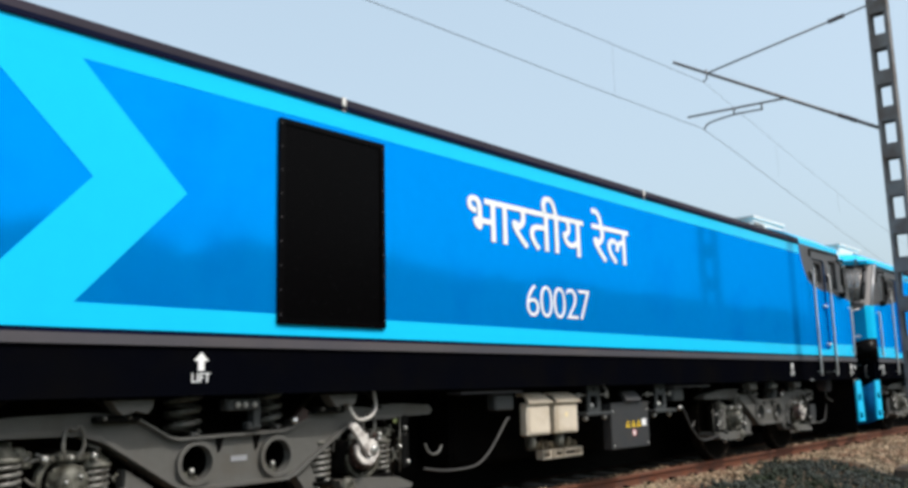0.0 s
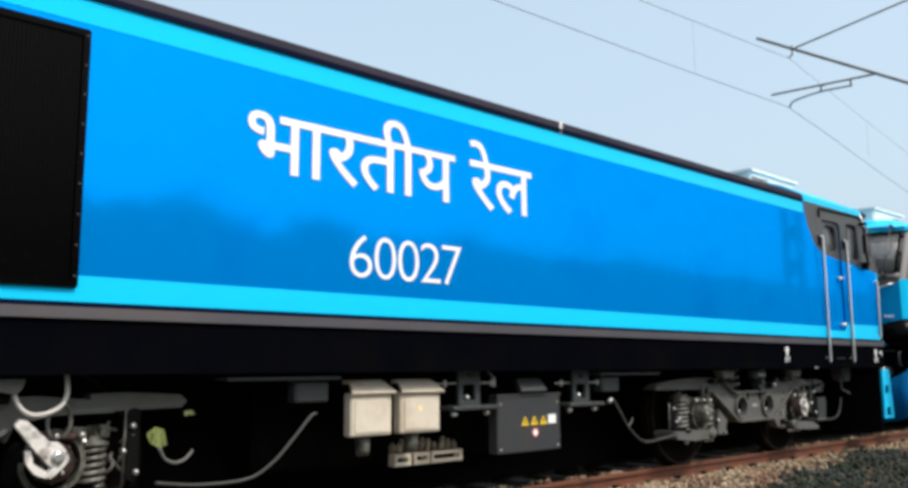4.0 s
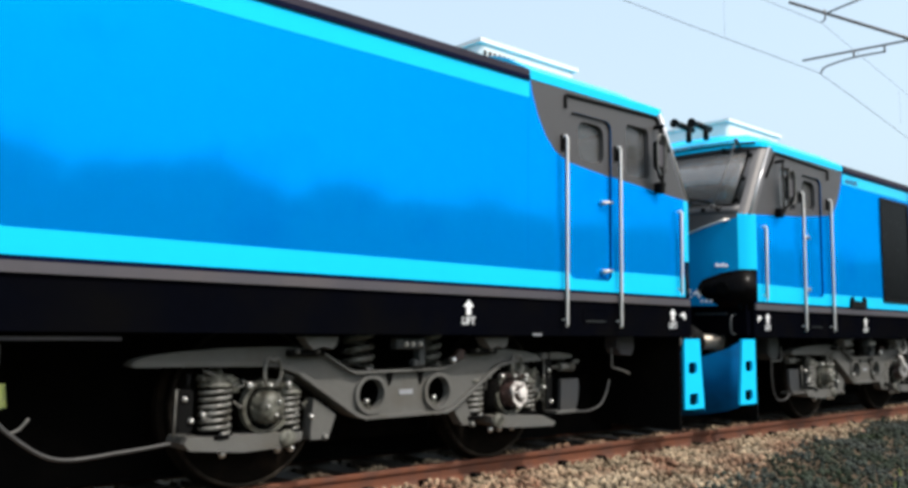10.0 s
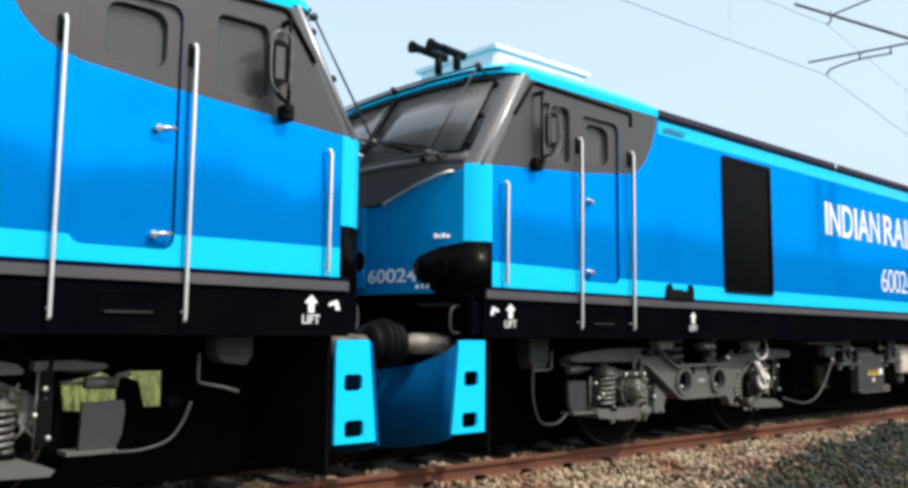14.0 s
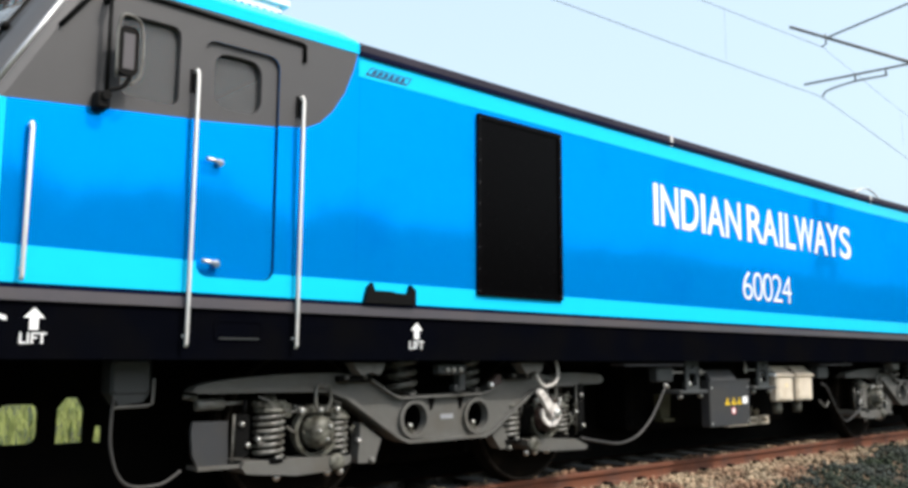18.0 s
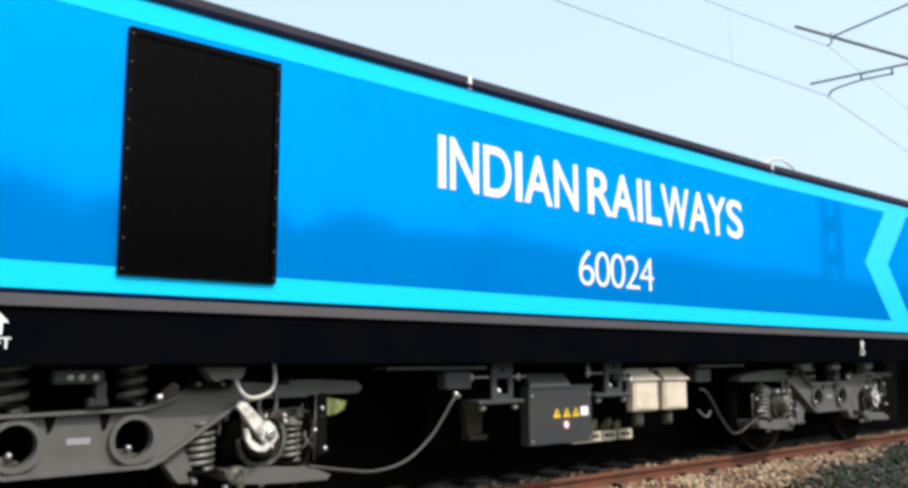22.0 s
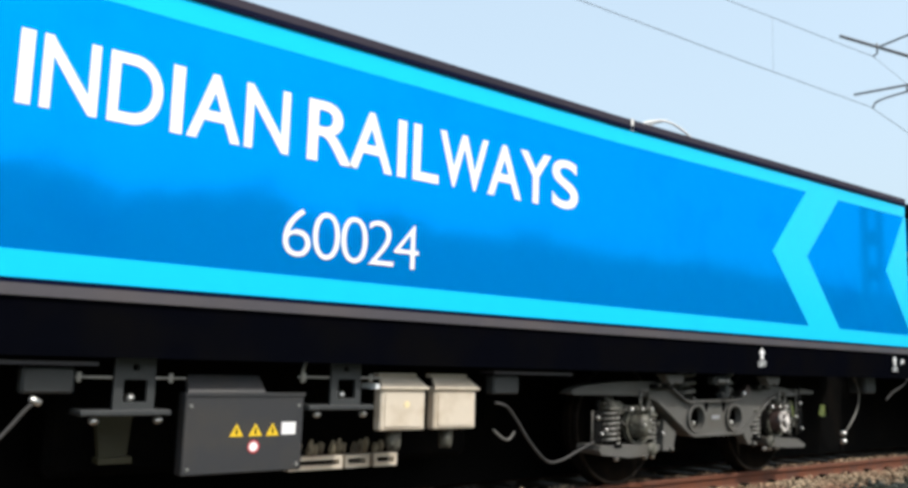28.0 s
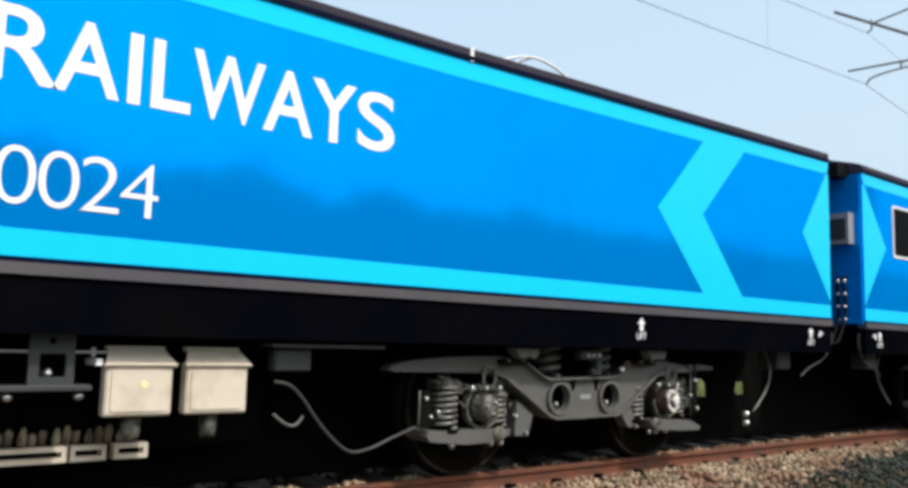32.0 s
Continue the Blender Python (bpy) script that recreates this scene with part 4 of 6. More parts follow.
    # door, set back in its opening
    # black seal lines the recess and paints in its jamb's shade
    bm = fresh()
    inner = [((d0 + d1) / 2 + (u - (d0 + d1) / 2) * 0.985, 2.54 + (z - 2.54) * 0.995) for u, z in door_hole]
    plate(bm, door_hole, -0.085, -0.012, S, [inner])
    part("door_seal", bm, RUBBER, loco, "black rubber door seal that also stands for the recess shade")
    top_leaf = [(d1, grey_foot(d1) + 0.02), *arch, (d0, grey_foot(d0))]
    bm = fresh()
    plate(bm, top_leaf, -0.045, -0.028, S, [door_win])
    door = part("cab_door", bm, CAB_GREY, loco, "cab side door, grey above and blue below")
    bm = fresh()
    plate(bm, [(d1, grey_foot(d1) + 0.02), (d0, grey_foot(d0)), *[p for p in door_hole if p[1] < 2.0]], -0.045, -0.028, S)
    part("door_lower_leaf", bm, BLUE, door, "blue lower leaf")
    for name, loop, owner, face in (("door_window", door_win, door, -0.028), ("side_window", cab_win, loco, 0.001)):
        bm = fresh()
        plate(bm, loop, face - 0.06, face - 0.05, S)
        part(name, bm, SIDE_GLASS, owner, "recessed tinted window pane")
        cu, cz = sum(p[0] for p in loop) / len(loop), sum(p[1] for p in loop) / len(loop)
        bm = fresh()
        plate(bm, loop, face - 0.055, face - 0.001, S, [[(cu + (u - cu) * 0.985, cz + (z - cz) * 0.99) for u, z in loop]])
        part("window_frame", bm, CAB_GREY, owner)
    for z in (2.503, 1.807):
        bm = fresh()
        lathe(bm, S(2.15 + dd, -0.028, z), (1, 0, 0), [(0, 0.026), (0.05, 0.026), (0.056, 0.02)], 12)
        tube(bm, [S(2.17 + dd, 0.015, z - 0.006), S(2.1 + dd, 0.03, z + 0.008), S(2.04 + dd, 0.03, z + 0.012)], 0.015, 8)
        part("door_handle", bm, BRIGHT, door, "chrome lever handle")
    # rain strip over the door and window
    bm = fresh()
    tube(bm, [S(1.06, 0.012, 3.2), S(1.3, 0.012, 3.53), S(1.34, 0.012, 3.545), S(2.78, 0.012, 3.512), S(2.8, 0.012, 3.5), S(2.8, 0.012, 3.375)], 0.016, 6)
    part("rain_strip", bm, RUBBER, loco, "black rain strip over the door")
    # handrails
    for u, z0, z1 in ((0.93, 1.62, 2.57), (1.945 + dd * 0.9, 1.25, 3.125), (2.77 + dd * 0.9, 1.25, 3.11)):
        bm = fresh()
        tube(bm, [S(u, -0.01, z1 - 0.03), S(u, 0.05, z1 - 0.02), S(u, 0.065, z1 - 0.05), S(u, 0.06, z0 + 0.02), S(u, 0.045, z0)], 0.0125, 8)
        box(bm, u - 0.006, u + 0.006, -0.01, 0.055, z0 + 0.06, z0 + 0.075, S)
        part("handrail", bm, RAIL_WHITE, loco, "white tubular handrail")
        # added black bar that stands for the rail's shadow and dark reflection
        bm = fresh()
        tube(bm, [S(u, 0.042, z1 - 0.04), S(u, 0.04, z0 + 0.03)], 0.0095, 6)
        part("handrail_shadow", bm, RUBBER, loco, "black strip standing for the handrail shadow on the paint")
        if u > 1.5:
            bm = fresh()
            box(bm, u - 0.03, u + 0.03, 0.0, 0.02, z1 - 0.16, z1 - 0.01, S)
            part("handrail_foot", bm, RUBBER, loco)
    # mirror on its post
    bm = fresh()
    tube(bm, [S(1.33, 0.10, 2.77), S(1.33, 0.10, 3.43)], 0.014, 8)
    tube(bm, [S(1.33, 0.0, 3.43), S(1.33, 0.12, 3.43)], 0.022, 8)
    tube(bm, [S(1.33, 0.0, 2.79), S(1.33, 0.12, 2.79)], 0.03, 8)
    bevelled_box(bm, 1.27, 1.36, 0.0, 0.1, 2.7, 2.82, S, 0.015)
    tube(bm, curve_points([S(1.33, 0.1, 2.82), S(1.42, 0.12, 2.86), S(1.46, 0.13, 2.93)], 4), 0.016, 6)
    post = part("mirror_post", bm, RUBBER, loco, "black mirror post")
    bm = fresh()
    plate(bm, rounded(1.37, 1.5, 2.93, 3.25, 0.05), 0.1, 0.15, S)
    part("mirror_head", bm, RUBBER, post)
    bm = fresh()
    tube(bm, curve_points([S(1.36, 0.16, 2.9), S(1.36, 0.17, 3.26), S(1.44, 0.17, 3.31), S(1.51, 0.17, 3.24), S(1.51, 0.17, 2.95), S(1.45, 0.16, 2.87)], 4), 0.01, 6)
    part("mirror_guard", bm, SPRING_GREY, post)
    bm = fresh()
    box(bm, 1.4, 1.47, 0.15, 0.155, 2.97, 3.2, S)
    part("mirror_glass", bm, SILL_GREY, post)
    # cowcatcher: painted side plates with step holes, and the plough between them
    for x0, x1 in ((-0.03, 0.0), (-3.0, -2.97)):
        bm = fresh()
        e = dd * 0.8
        plate(bm, [(0.735 + e, 0.365), (0.735 + e, 1.14), (0.435 + e, 1.14), (0.36 + e, 0.365)], x0 - 0.02, x1 - 0.02, S, [rounded(0.495 + e, 0.66 + e, 0.755, 0.88, 0.03, 3), rounded(0.475 + e, 0.65 + e, 0.41, 0.535, 0.03, 3)])
        part("cowcatcher_side", bm, CYAN, loco, "cyan steel plate with two step holes")
        for z in (0.75, 0.405):
            bm = fresh()
            box(bm, 0.48, 0.7, x0 - 0.14, x0 - 0.02, z - 0.015, z, S)
            part("step_tread", bm, UNDER_DARK, loco)
    bm = fresh()
    half = [(-0.05, 0.36, 0.33, 1.12), (-0.2, 0.345, 0.28, 1.03), (-0.5, 0.31, 0.22, 0.93), (-1.0, 0.26, 0.16, 0.86), (-1.5, 0.23, 0.13, 0.83)]
    full = half + [(-3.0 - x, u, z0, z1) for x, u, z0, z1 in reversed(half[:-1])]
    cols = [[bm.verts.new(P(x, u + lean + back, z)) for lean, z in ((0.0, z0), (0.08, z1))] for back in (0.0, 0.02) for x, u, z0, z1 in full]
    n = len(full)
    for k in range(n - 1):
        for w in (0, n):
            bm.faces.new((cols[w + k][0], cols[w + k + 1][0], cols[w + k + 1][1], cols[w + k][1])).smooth = True
        for e in (0, 1):
            bm.faces.new((cols[k][e], cols[k + 1][e], cols[n + k + 1][e], cols[n + k][e]))
    for k in (0, n - 1):
        bm.faces.new((cols[k][0], cols[k][1], cols[n + k][1], cols[n + k][0]))
    part("cowcatcher_plough", bm, PLOUGH_BLUE, loco, "blue steel plough darkened for the shade under the coupling")
    # added dark sheet that stands for the shade behind the cowcatcher
    bm = fresh()
    box(bm, 0.81, 0.84, -2.95, -0.06, 0.14, 1.24, S)
    part("cab_shade_sheet", bm, UNDER_DARK, loco)
    # buffers, coupling, hoses
    for x in (-0.52, -2.48):
        bm = fresh()
        away = Vector(P(0, -1, 0)) - Vector(P(0, 0, 0))
        lathe(bm, P(x, 0.62, 1.105), away, [(-0.1, 0.13), (0.0, 0.13), (0.02, 0.095), (0.3, 0.095), (0.31, 0.075), (0.5, 0.075)], 20)
        b = part("buffer", bm, BUFFER_STEEL, loco, "pale worn steel buffer shank with a black head")
        bm = fresh()
        lathe(bm, P(x, 0.19, 1.105), away, [(0, 0.08), (0.03, 0.17), (0.09, 0.18), (0.1, 0.14), (0.13, 0.14), (0.14, 0.205), (0.175, 0.21), (0.188, 0.19)], 28)
        part("buffer_head", bm, RUBBER, b)
    bm = fresh()
    bevelled_box(bm, 0.03, 0.75, -1.65, -1.35, 0.95, 1.22, S, 0.03)
    bevelled_box(bm, 0.0, 0.2, -1.75, -1.25, 0.88, 1.26, S, 0.05)
    part("coupler", bm, UNDER_DARK, loco, "dark cast coupler")
    for x in (-0.9, -1.1, -1.95):
        bm = fresh()
        tube(bm, curve_points([P(x, 0.6, 1.3), P(x, 0.35, 1.2), P(x, 0.2, 0.85), P(x, 0.1, 0.95)], 6), 0.025, 8)
        part("brake_hose", bm, RUBBER, loco)
    bm = fresh()
    box(bm, 0.6, 1.0, -2.95, -0.05, SOLE_LOW, 1.56, S)
    part("headstock", bm, SOLE_BLACK, loco, "black headstock beam")
    bm = fresh()
    box(bm, 0.56, 0.7, -0.75, -0.3, 1.44, 1.47, S)
    tube(bm, curve_points([P(-0.2, 0.62, 1.45), P(-0.2, 0.5, 1.4), P(-0.2, 0.5, 1.22), P(-0.2, 0.62, 1.2)], 5), 0.014, 6)
    part("shunter_step", bm, BRACKET_GREY, loco)
    # under the cab: hanging box, strap, sanding pipe
    h0, h1, hz = (1.61, 1.88, 0.885) if dd == 0 else (1.31, 1.6, 0.975)
    strap = (h1 + 0.005, h1, h1 - 0.03, h0 + 0.03, h0) if dd == 0 else (1.745, 1.745, 1.73, 1.55, 1.44)
    bm = fresh()
    bevelled_box(bm, h0, h1, -0.5, -0.3, hz + 0.04, 1.17, S, 0.02)
    plate(bm, [(h0 + 0.01, hz + 0.05), (h1 - 0.01, hz + 0.05), (h1 - 0.05, hz), (h0 + 0.06, hz - 0.02)], -0.48, -0.31, S)
    part("hanging_box", bm, BRACKET_GREY if dd == 0 else SILL_GREY, loco, "small grey box under the cab")
    bm = fresh()
    tube(bm, [S(u, -0.28, z) for u, z in zip(strap, (1.04, 0.875, 0.86, 0.855, 0.835) if dd == 0 else (1.04, 0.85, 0.835, 0.8, 0.765))], 0.011, 6)
    part("box_strap", bm, HOSE_PALE, loco)
    bm = fresh()
    tube(bm, curve_points([S(u, -0.28, z) for u, z in (((1.62, 0.92), (1.62, 0.6), (1.72, 0.37), (1.95, 0.34), (2.1, 0.42)) if dd == 0 else ((1.79, 0.71), (1.84, 0.58), (1.94, 0.46), (2.12, 0.41), (2.3, 0.41)))], 6), 0.011, 8)
    part("sand_pipe", bm, HOSE, loco, "curved grey sanding pipe")
    # step slot in the solebar
    bm = fresh()
    plate(bm, rounded(2.16, 2.54, 1.29, 1.44, 0.035), -0.02, 0.002, S, [rounded(2.185, 2.515, 1.315, 1.42, 0.03)])
    slot = part("foot_step", bm, SOLE_BLACK, loco, "rounded step slot in the black solebar")
    bm = fresh()
    plate(bm, rounded(2.185, 2.515, 1.315, 1.42, 0.03), -0.02, -0.004, S)
    part("slot_back", bm, SOLE_BLACK, slot)
    bm = fresh()
    box(bm, 2.2, 2.5, -0.004, 0.006, 1.304, 1.312, S)
    part("step_lip", bm, BRACKET_GREY, slot)
    # inside of the cab
    bm = fresh()
    box(bm, 3.05, 3.1, -2.97, -0.12, 1.7, 3.6, S)
    box(bm, 0.85, 3.05, -2.97, -0.12, 1.7, 1.75, S)
    bevelled_box(bm, 0.85, 1.35, -2.6, -0.4, 1.75, 2.62, S, 0.05)
    bevelled_box(bm, 2.2, 2.65, -1.3, -0.8, 2.2, 3.1, S, 0.06)
    part("cab_interior", bm, CAB_INSIDE, loco, "dim cab interior with a desk and seat")


def rear_end(loco, S, front_label):
    """The blind end of a section, where the two halves are coupled."""
    bm = fresh()
    box(bm, LENGTH, LENGTH + 0.04, -2.98, -0.02, 1.56, 3.6, S)
    part("end_wall", bm, BLUE, loco, front_label)
    bm = fresh()
    bevelled_box(bm, LENGTH + 0.04, LENGTH + 0.22, -2.2, -0.75, 1.5, 3.45, S, 0.05)
    part("gangway_bellows", bm, RUBBER, loco, "black gangway bellows")
    bm = fresh()
    box(bm, LENGTH - 0.02, LENGTH + 0.3, -1.2, -0.18, 3.56, 3.74, S)
    part("end_roof_duct", bm, RUBBER, loco)
    bm = fresh()
    plate(bm, [(LENGTH + 0.04, 2.64), (LENGTH + 0.2, 2.64), (LENGTH + 0.2, 3.06), (LENGTH + 0.04, 3.06)], -0.42, -0.1, S)
    bx = part("junction_box", bm, BOX_PALE, loco, "pale grey junction box on the end wall")
    bm = fresh()
    box(bm, LENGTH + 0.2, LENGTH + 0.215, -0.38, -0.14, 2.7, 2.98, S)
    part("box_inset", bm, BRACKET_GREY, bx, "dark recessed panel")
    for k in range(2):
        bm = fresh()
        x = -0.22 - 0.09 * k
        tube(bm, curve_points([S(LENGTH + 0.06, x, 2.2), S(LENGTH + 0.12, x, 2.1), S(LENGTH + 0.1, x, 1.7), S(LENGTH + 0.3, x, 1.35), S(LENGTH + 0.46, x, 1.3)], 6), 0.02, 8)
        cable = part("jumper_cable", bm, RUBBER, loco)
        for z in (2.12, 1.95, 1.78, 1.6):
            bm = fresh()
            lathe(bm, S(LENGTH + 0.115, x, z), (0, 0, 1), [(0, 0.026), (0.03, 0.026)], 8)
            part("cable_clip", bm, BRIGHT, cable)
    bm = fresh()
    bevelled_box(bm, LENGTH + 0.04, LENGTH + 0.46, -1.65, -1.35, 0.95, 1.22, S, 0.03)
    part("drawbar", bm, UNDER_DARK, loco)
    bm = fresh()
    box(bm, LENGTH - 0.25, LENGTH + 0.04, -2.95, -0.05, SOLE_LOW, 1.5, S)
    part("headstock", bm, SOLE_BLACK, loco)
    bm = fresh()
    tube(bm, curve_points([S(LENGTH - 1.1, -0.3, 1.2), S(LENGTH - 0.95, -0.3, 0.95), S(LENGTH - 1.05, -0.3, 0.7), S(LENGTH - 1.35, -0.3, 0.45)], 6), 0.011, 6)
    part("end_pipe", bm, SPRING_GREY, loco)
    bm = fresh()
    tube(bm, curve_points([S(LENGTH + 0.1, -0.05, 1.42), S(LENGTH + 0.08, -0.06, 1.25), S(LENGTH - 0.07, -0.08, 1.09), S(LENGTH - 0.4, -0.1, 0.97), S(LENGTH - 0.6, -0.1, 0.87)], 6), 0.011, 6)
    part("end_pipe", bm, HOSE, loco)
    for z in (0.36, 0.46):
        bm = fresh()
        lathe(bm, S(LENGTH - 1.85, -0.12, z), (1, 0.6, 0), [(0, 0.03), (0.06, 0.03), (0.07, 0.015)], 8)
        part("pipe_end", bm, BRIGHT, loco)
    bm = fresh()
    bevelled_box(bm, LENGTH - 0.85, LENGTH - 0.55, -0.5, -0.25, 0.95, 1.2, S, 0.02)
    part("hanging_box", bm, BRACKET_GREY, loco)


def side_panel(loco, S, u0, u1, low=1.72):
    """The black intake grille in its frame."""
    bm = fresh()
    plate(bm, rounded(u0, u1, low, 3.335, 0.015, 2), 0.0, 0.028, S, [rounded(u0 + 0.045, u1 - 0.045, low + 0.045, 3.29, 0.01, 2)])
    g = part("side_grille", bm, PANEL_BLACK, loco, "large black intake grille in a riveted frame")
    bm = fresh()
    plate(bm, [(u0 + 0.04, low + 0.04), (u1 - 0.04, low + 0.04), (u1 - 0.04, 3.295), (u0 + 0.04, 3.295)], 0.003, 0.008, S)
    part("grille_backing", bm, PANEL_BLACK, g)
    n = 44
    bm = fresh()
    for k in range(n):
        u = u0 + 0.05 + (u1 - u0 - 0.1) * (k + 0.5) / n
        plate(bm, [(u - 0.0085, low + 0.047), (u + 0.0085, low + 0.047), (u + 0.0085, 3.288), (u - 0.0085, 3.288)], 0.008, 0.014, S)
    tagged(part("grille_slat", bm, PANEL_BLACK, g, "fine upright slats"), kind="stuff")
    for k in range(9):
        for u in (u0 + 0.022, u1 - 0.022):
            bm = fresh()
            z = 1.76 + 1.53 * k / 8
            lathe(bm, S(u, 0.028, z), (1, 0, 0), [(0, 0.008), (0.004, 0.006)], 6)
            part("rivet", bm, SILL_GREY, g)


def under_gear(loco, S):
    """Equipment that hangs under the solebar between the bogies."""
    x1 = -0.15
    plain, facing = S, S(1, 0, 0)[1] > S(0, 0, 0)[1]
    if not facing:
        def S(u, x, z):
            return plain(u + 0.18, x, z)
    # tank and beam also fill the dark space under the floor
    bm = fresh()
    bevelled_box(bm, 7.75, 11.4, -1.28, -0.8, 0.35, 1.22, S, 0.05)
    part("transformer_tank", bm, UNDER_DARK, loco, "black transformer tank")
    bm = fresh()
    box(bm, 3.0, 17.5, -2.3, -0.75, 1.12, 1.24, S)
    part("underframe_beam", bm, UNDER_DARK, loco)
    # holes in the added dark sheet, where grass shows through
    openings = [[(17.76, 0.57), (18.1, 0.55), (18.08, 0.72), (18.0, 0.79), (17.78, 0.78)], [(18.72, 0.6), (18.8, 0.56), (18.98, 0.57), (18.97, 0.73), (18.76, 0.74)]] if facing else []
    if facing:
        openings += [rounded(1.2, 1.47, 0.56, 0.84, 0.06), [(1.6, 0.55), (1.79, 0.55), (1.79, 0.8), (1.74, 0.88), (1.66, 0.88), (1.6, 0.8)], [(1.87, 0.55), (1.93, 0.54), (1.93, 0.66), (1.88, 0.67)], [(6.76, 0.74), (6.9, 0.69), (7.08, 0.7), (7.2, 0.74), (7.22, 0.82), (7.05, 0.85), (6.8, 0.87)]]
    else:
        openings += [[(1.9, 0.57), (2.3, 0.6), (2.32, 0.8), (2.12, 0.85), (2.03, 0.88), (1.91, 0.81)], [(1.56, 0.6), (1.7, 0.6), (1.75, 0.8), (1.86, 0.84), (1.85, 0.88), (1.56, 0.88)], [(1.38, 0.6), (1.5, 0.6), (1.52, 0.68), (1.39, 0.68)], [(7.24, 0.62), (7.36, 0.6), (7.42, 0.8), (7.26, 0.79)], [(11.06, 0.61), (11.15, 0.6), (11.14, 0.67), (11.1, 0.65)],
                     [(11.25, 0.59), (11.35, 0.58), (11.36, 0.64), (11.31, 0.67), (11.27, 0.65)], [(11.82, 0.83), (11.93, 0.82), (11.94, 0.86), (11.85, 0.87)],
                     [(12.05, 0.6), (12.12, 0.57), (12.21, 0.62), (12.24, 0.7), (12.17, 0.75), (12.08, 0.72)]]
    # added near-black sheet, no real part: stands for the shade behind the gear
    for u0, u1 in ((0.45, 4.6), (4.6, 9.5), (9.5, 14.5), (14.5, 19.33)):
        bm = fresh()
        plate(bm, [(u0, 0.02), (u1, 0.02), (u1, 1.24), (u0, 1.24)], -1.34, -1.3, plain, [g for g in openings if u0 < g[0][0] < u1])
        part("shade_sheet", bm, UNDER_DARK, loco)
    # dark grey apparatus box with warning stickers
    bm = fresh()
    bevelled_box(bm, 8.42, 9.3, x1 - 0.12, x1 + 0.0, 0.41, 0.945, S, 0.008)
    bx = part("apparatus_box", bm, BOX_GREY, loco, "dark grey apparatus box with warning stickers")
    bm = fresh()
    h0, h1 = (8.43, 8.99) if facing else (8.66, 9.02)
    slab(bm, [S(h0, x1 + 0.01, 0.95), S(h1, x1 + 0.01, 0.95), S(h1 - 0.02, x1 - 0.07, 1.065), S(h0 + 0.02, x1 - 0.07, 1.065)], 0.05)
    part("box_hood", bm, BOX_GREY, bx, "sloping dark grey hood")
    bm = fresh()
    plate(bm, [(8.415, 0.925), (9.305, 0.925), (9.305, 0.95), (8.415, 0.95)], x1 - 0.02, x1 + 0.008, S)
    part("box_rim", bm, BOX_GREY, bx)
    sg = 1 if S(1, 0, 0)[1] > S(0, 0, 0)[1] else -1
    tri0 = [8.79, 8.93, 9.06] if sg > 0 else [8.93, 8.8, 8.67]
    for i, u in enumerate(tri0):
        bm = fresh()
        plate(bm, [(u - 0.05, 0.655), (u + 0.05, 0.655), (u, 0.74)], x1 + 0.0, x1 + 0.004, S)
        st = part("warning_sticker", bm, YELLOW, bx, "yellow warning triangle")
        bm = fresh()
        plate(bm, [(u - 0.008, 0.67), (u + 0.008, 0.67), (u + 0.004, 0.712), (u - 0.004, 0.712)], x1 + 0.004, x1 + 0.007, S)
        part("sticker_mark", bm, RUBBER, st)
    u = tri0[2] + 0.125 * sg
    bm = fresh()
    plate(bm, [(u - 0.055, 0.66), (u + 0.055, 0.66), (u + 0.055, 0.745), (u - 0.055, 0.745)], x1, x1 + 0.004, S)
    part("white_sticker", bm, WHITE, bx, "white rectangular sticker")
    u = tri0[1] - 0.01
    bm = fresh()
    plate(bm, circle(u, 0.585, 0.042), x1, x1 + 0.004, S)
    st = part("round_sticker", bm, WHITE, bx, "white round sticker with a red rim")
    bm = fresh()
    ring(bm, u, 0.585, 0.033, 0.044, x1 + 0.004, x1 + 0.006, S)
    part("sticker_rim", bm, RED, st)
    for u, z in ((8.46, 0.45), (9.26, 0.45), (8.46, 0.86), (9.26, 0.86)):
        bm = fresh()
        lathe(bm, S(u, x1, z), (1, 0, 0), [(0, 0.014), (0.008, 0.01)], 6)
        part("screw", bm, BRIGHT, bx)
    # two cream boxes with lids
    for u0, u1 in ((9.97, 10.4), (10.49, 10.93)) if facing else ((10.0, 10.44), (10.53, 10.94)):
        bm = fresh()
        bevelled_box(bm, u0, u1, x1 - 0.1, x1, 0.66, 1.0, S, 0.012)
        cb = part("cream_box", bm, CREAM, loco, "cream painted equipment box with a sloping lid")
        bm = fresh()
        plate(bm, rounded(u0 + 0.035, u1 - 0.035, 0.69, 0.95, 0.02, 2), x1, x1 + 0.01, S)
        part("box_door", bm, CREAM, cb)
        bm = fresh()
        slab(bm, [S(u0 - 0.018, x1 + 0.03, 0.985), S(u1 + 0.018, x1 + 0.03, 0.985), S(u1 - 0.03, x1 - 0.07, 1.07), S(u0 + 0.03, x1 - 0.07, 1.07)], 0.022)
        part("box_lid", bm, CREAM, cb)
        bm = fresh()
        box(bm, u0 + 0.03, u1 - 0.03, x1 - 0.16, x1 - 0.09, 1.07, 1.1, S)
        part("box_hinge", bm, CREAM, cb)
        if u0 < 10.2:
            bm = fresh()
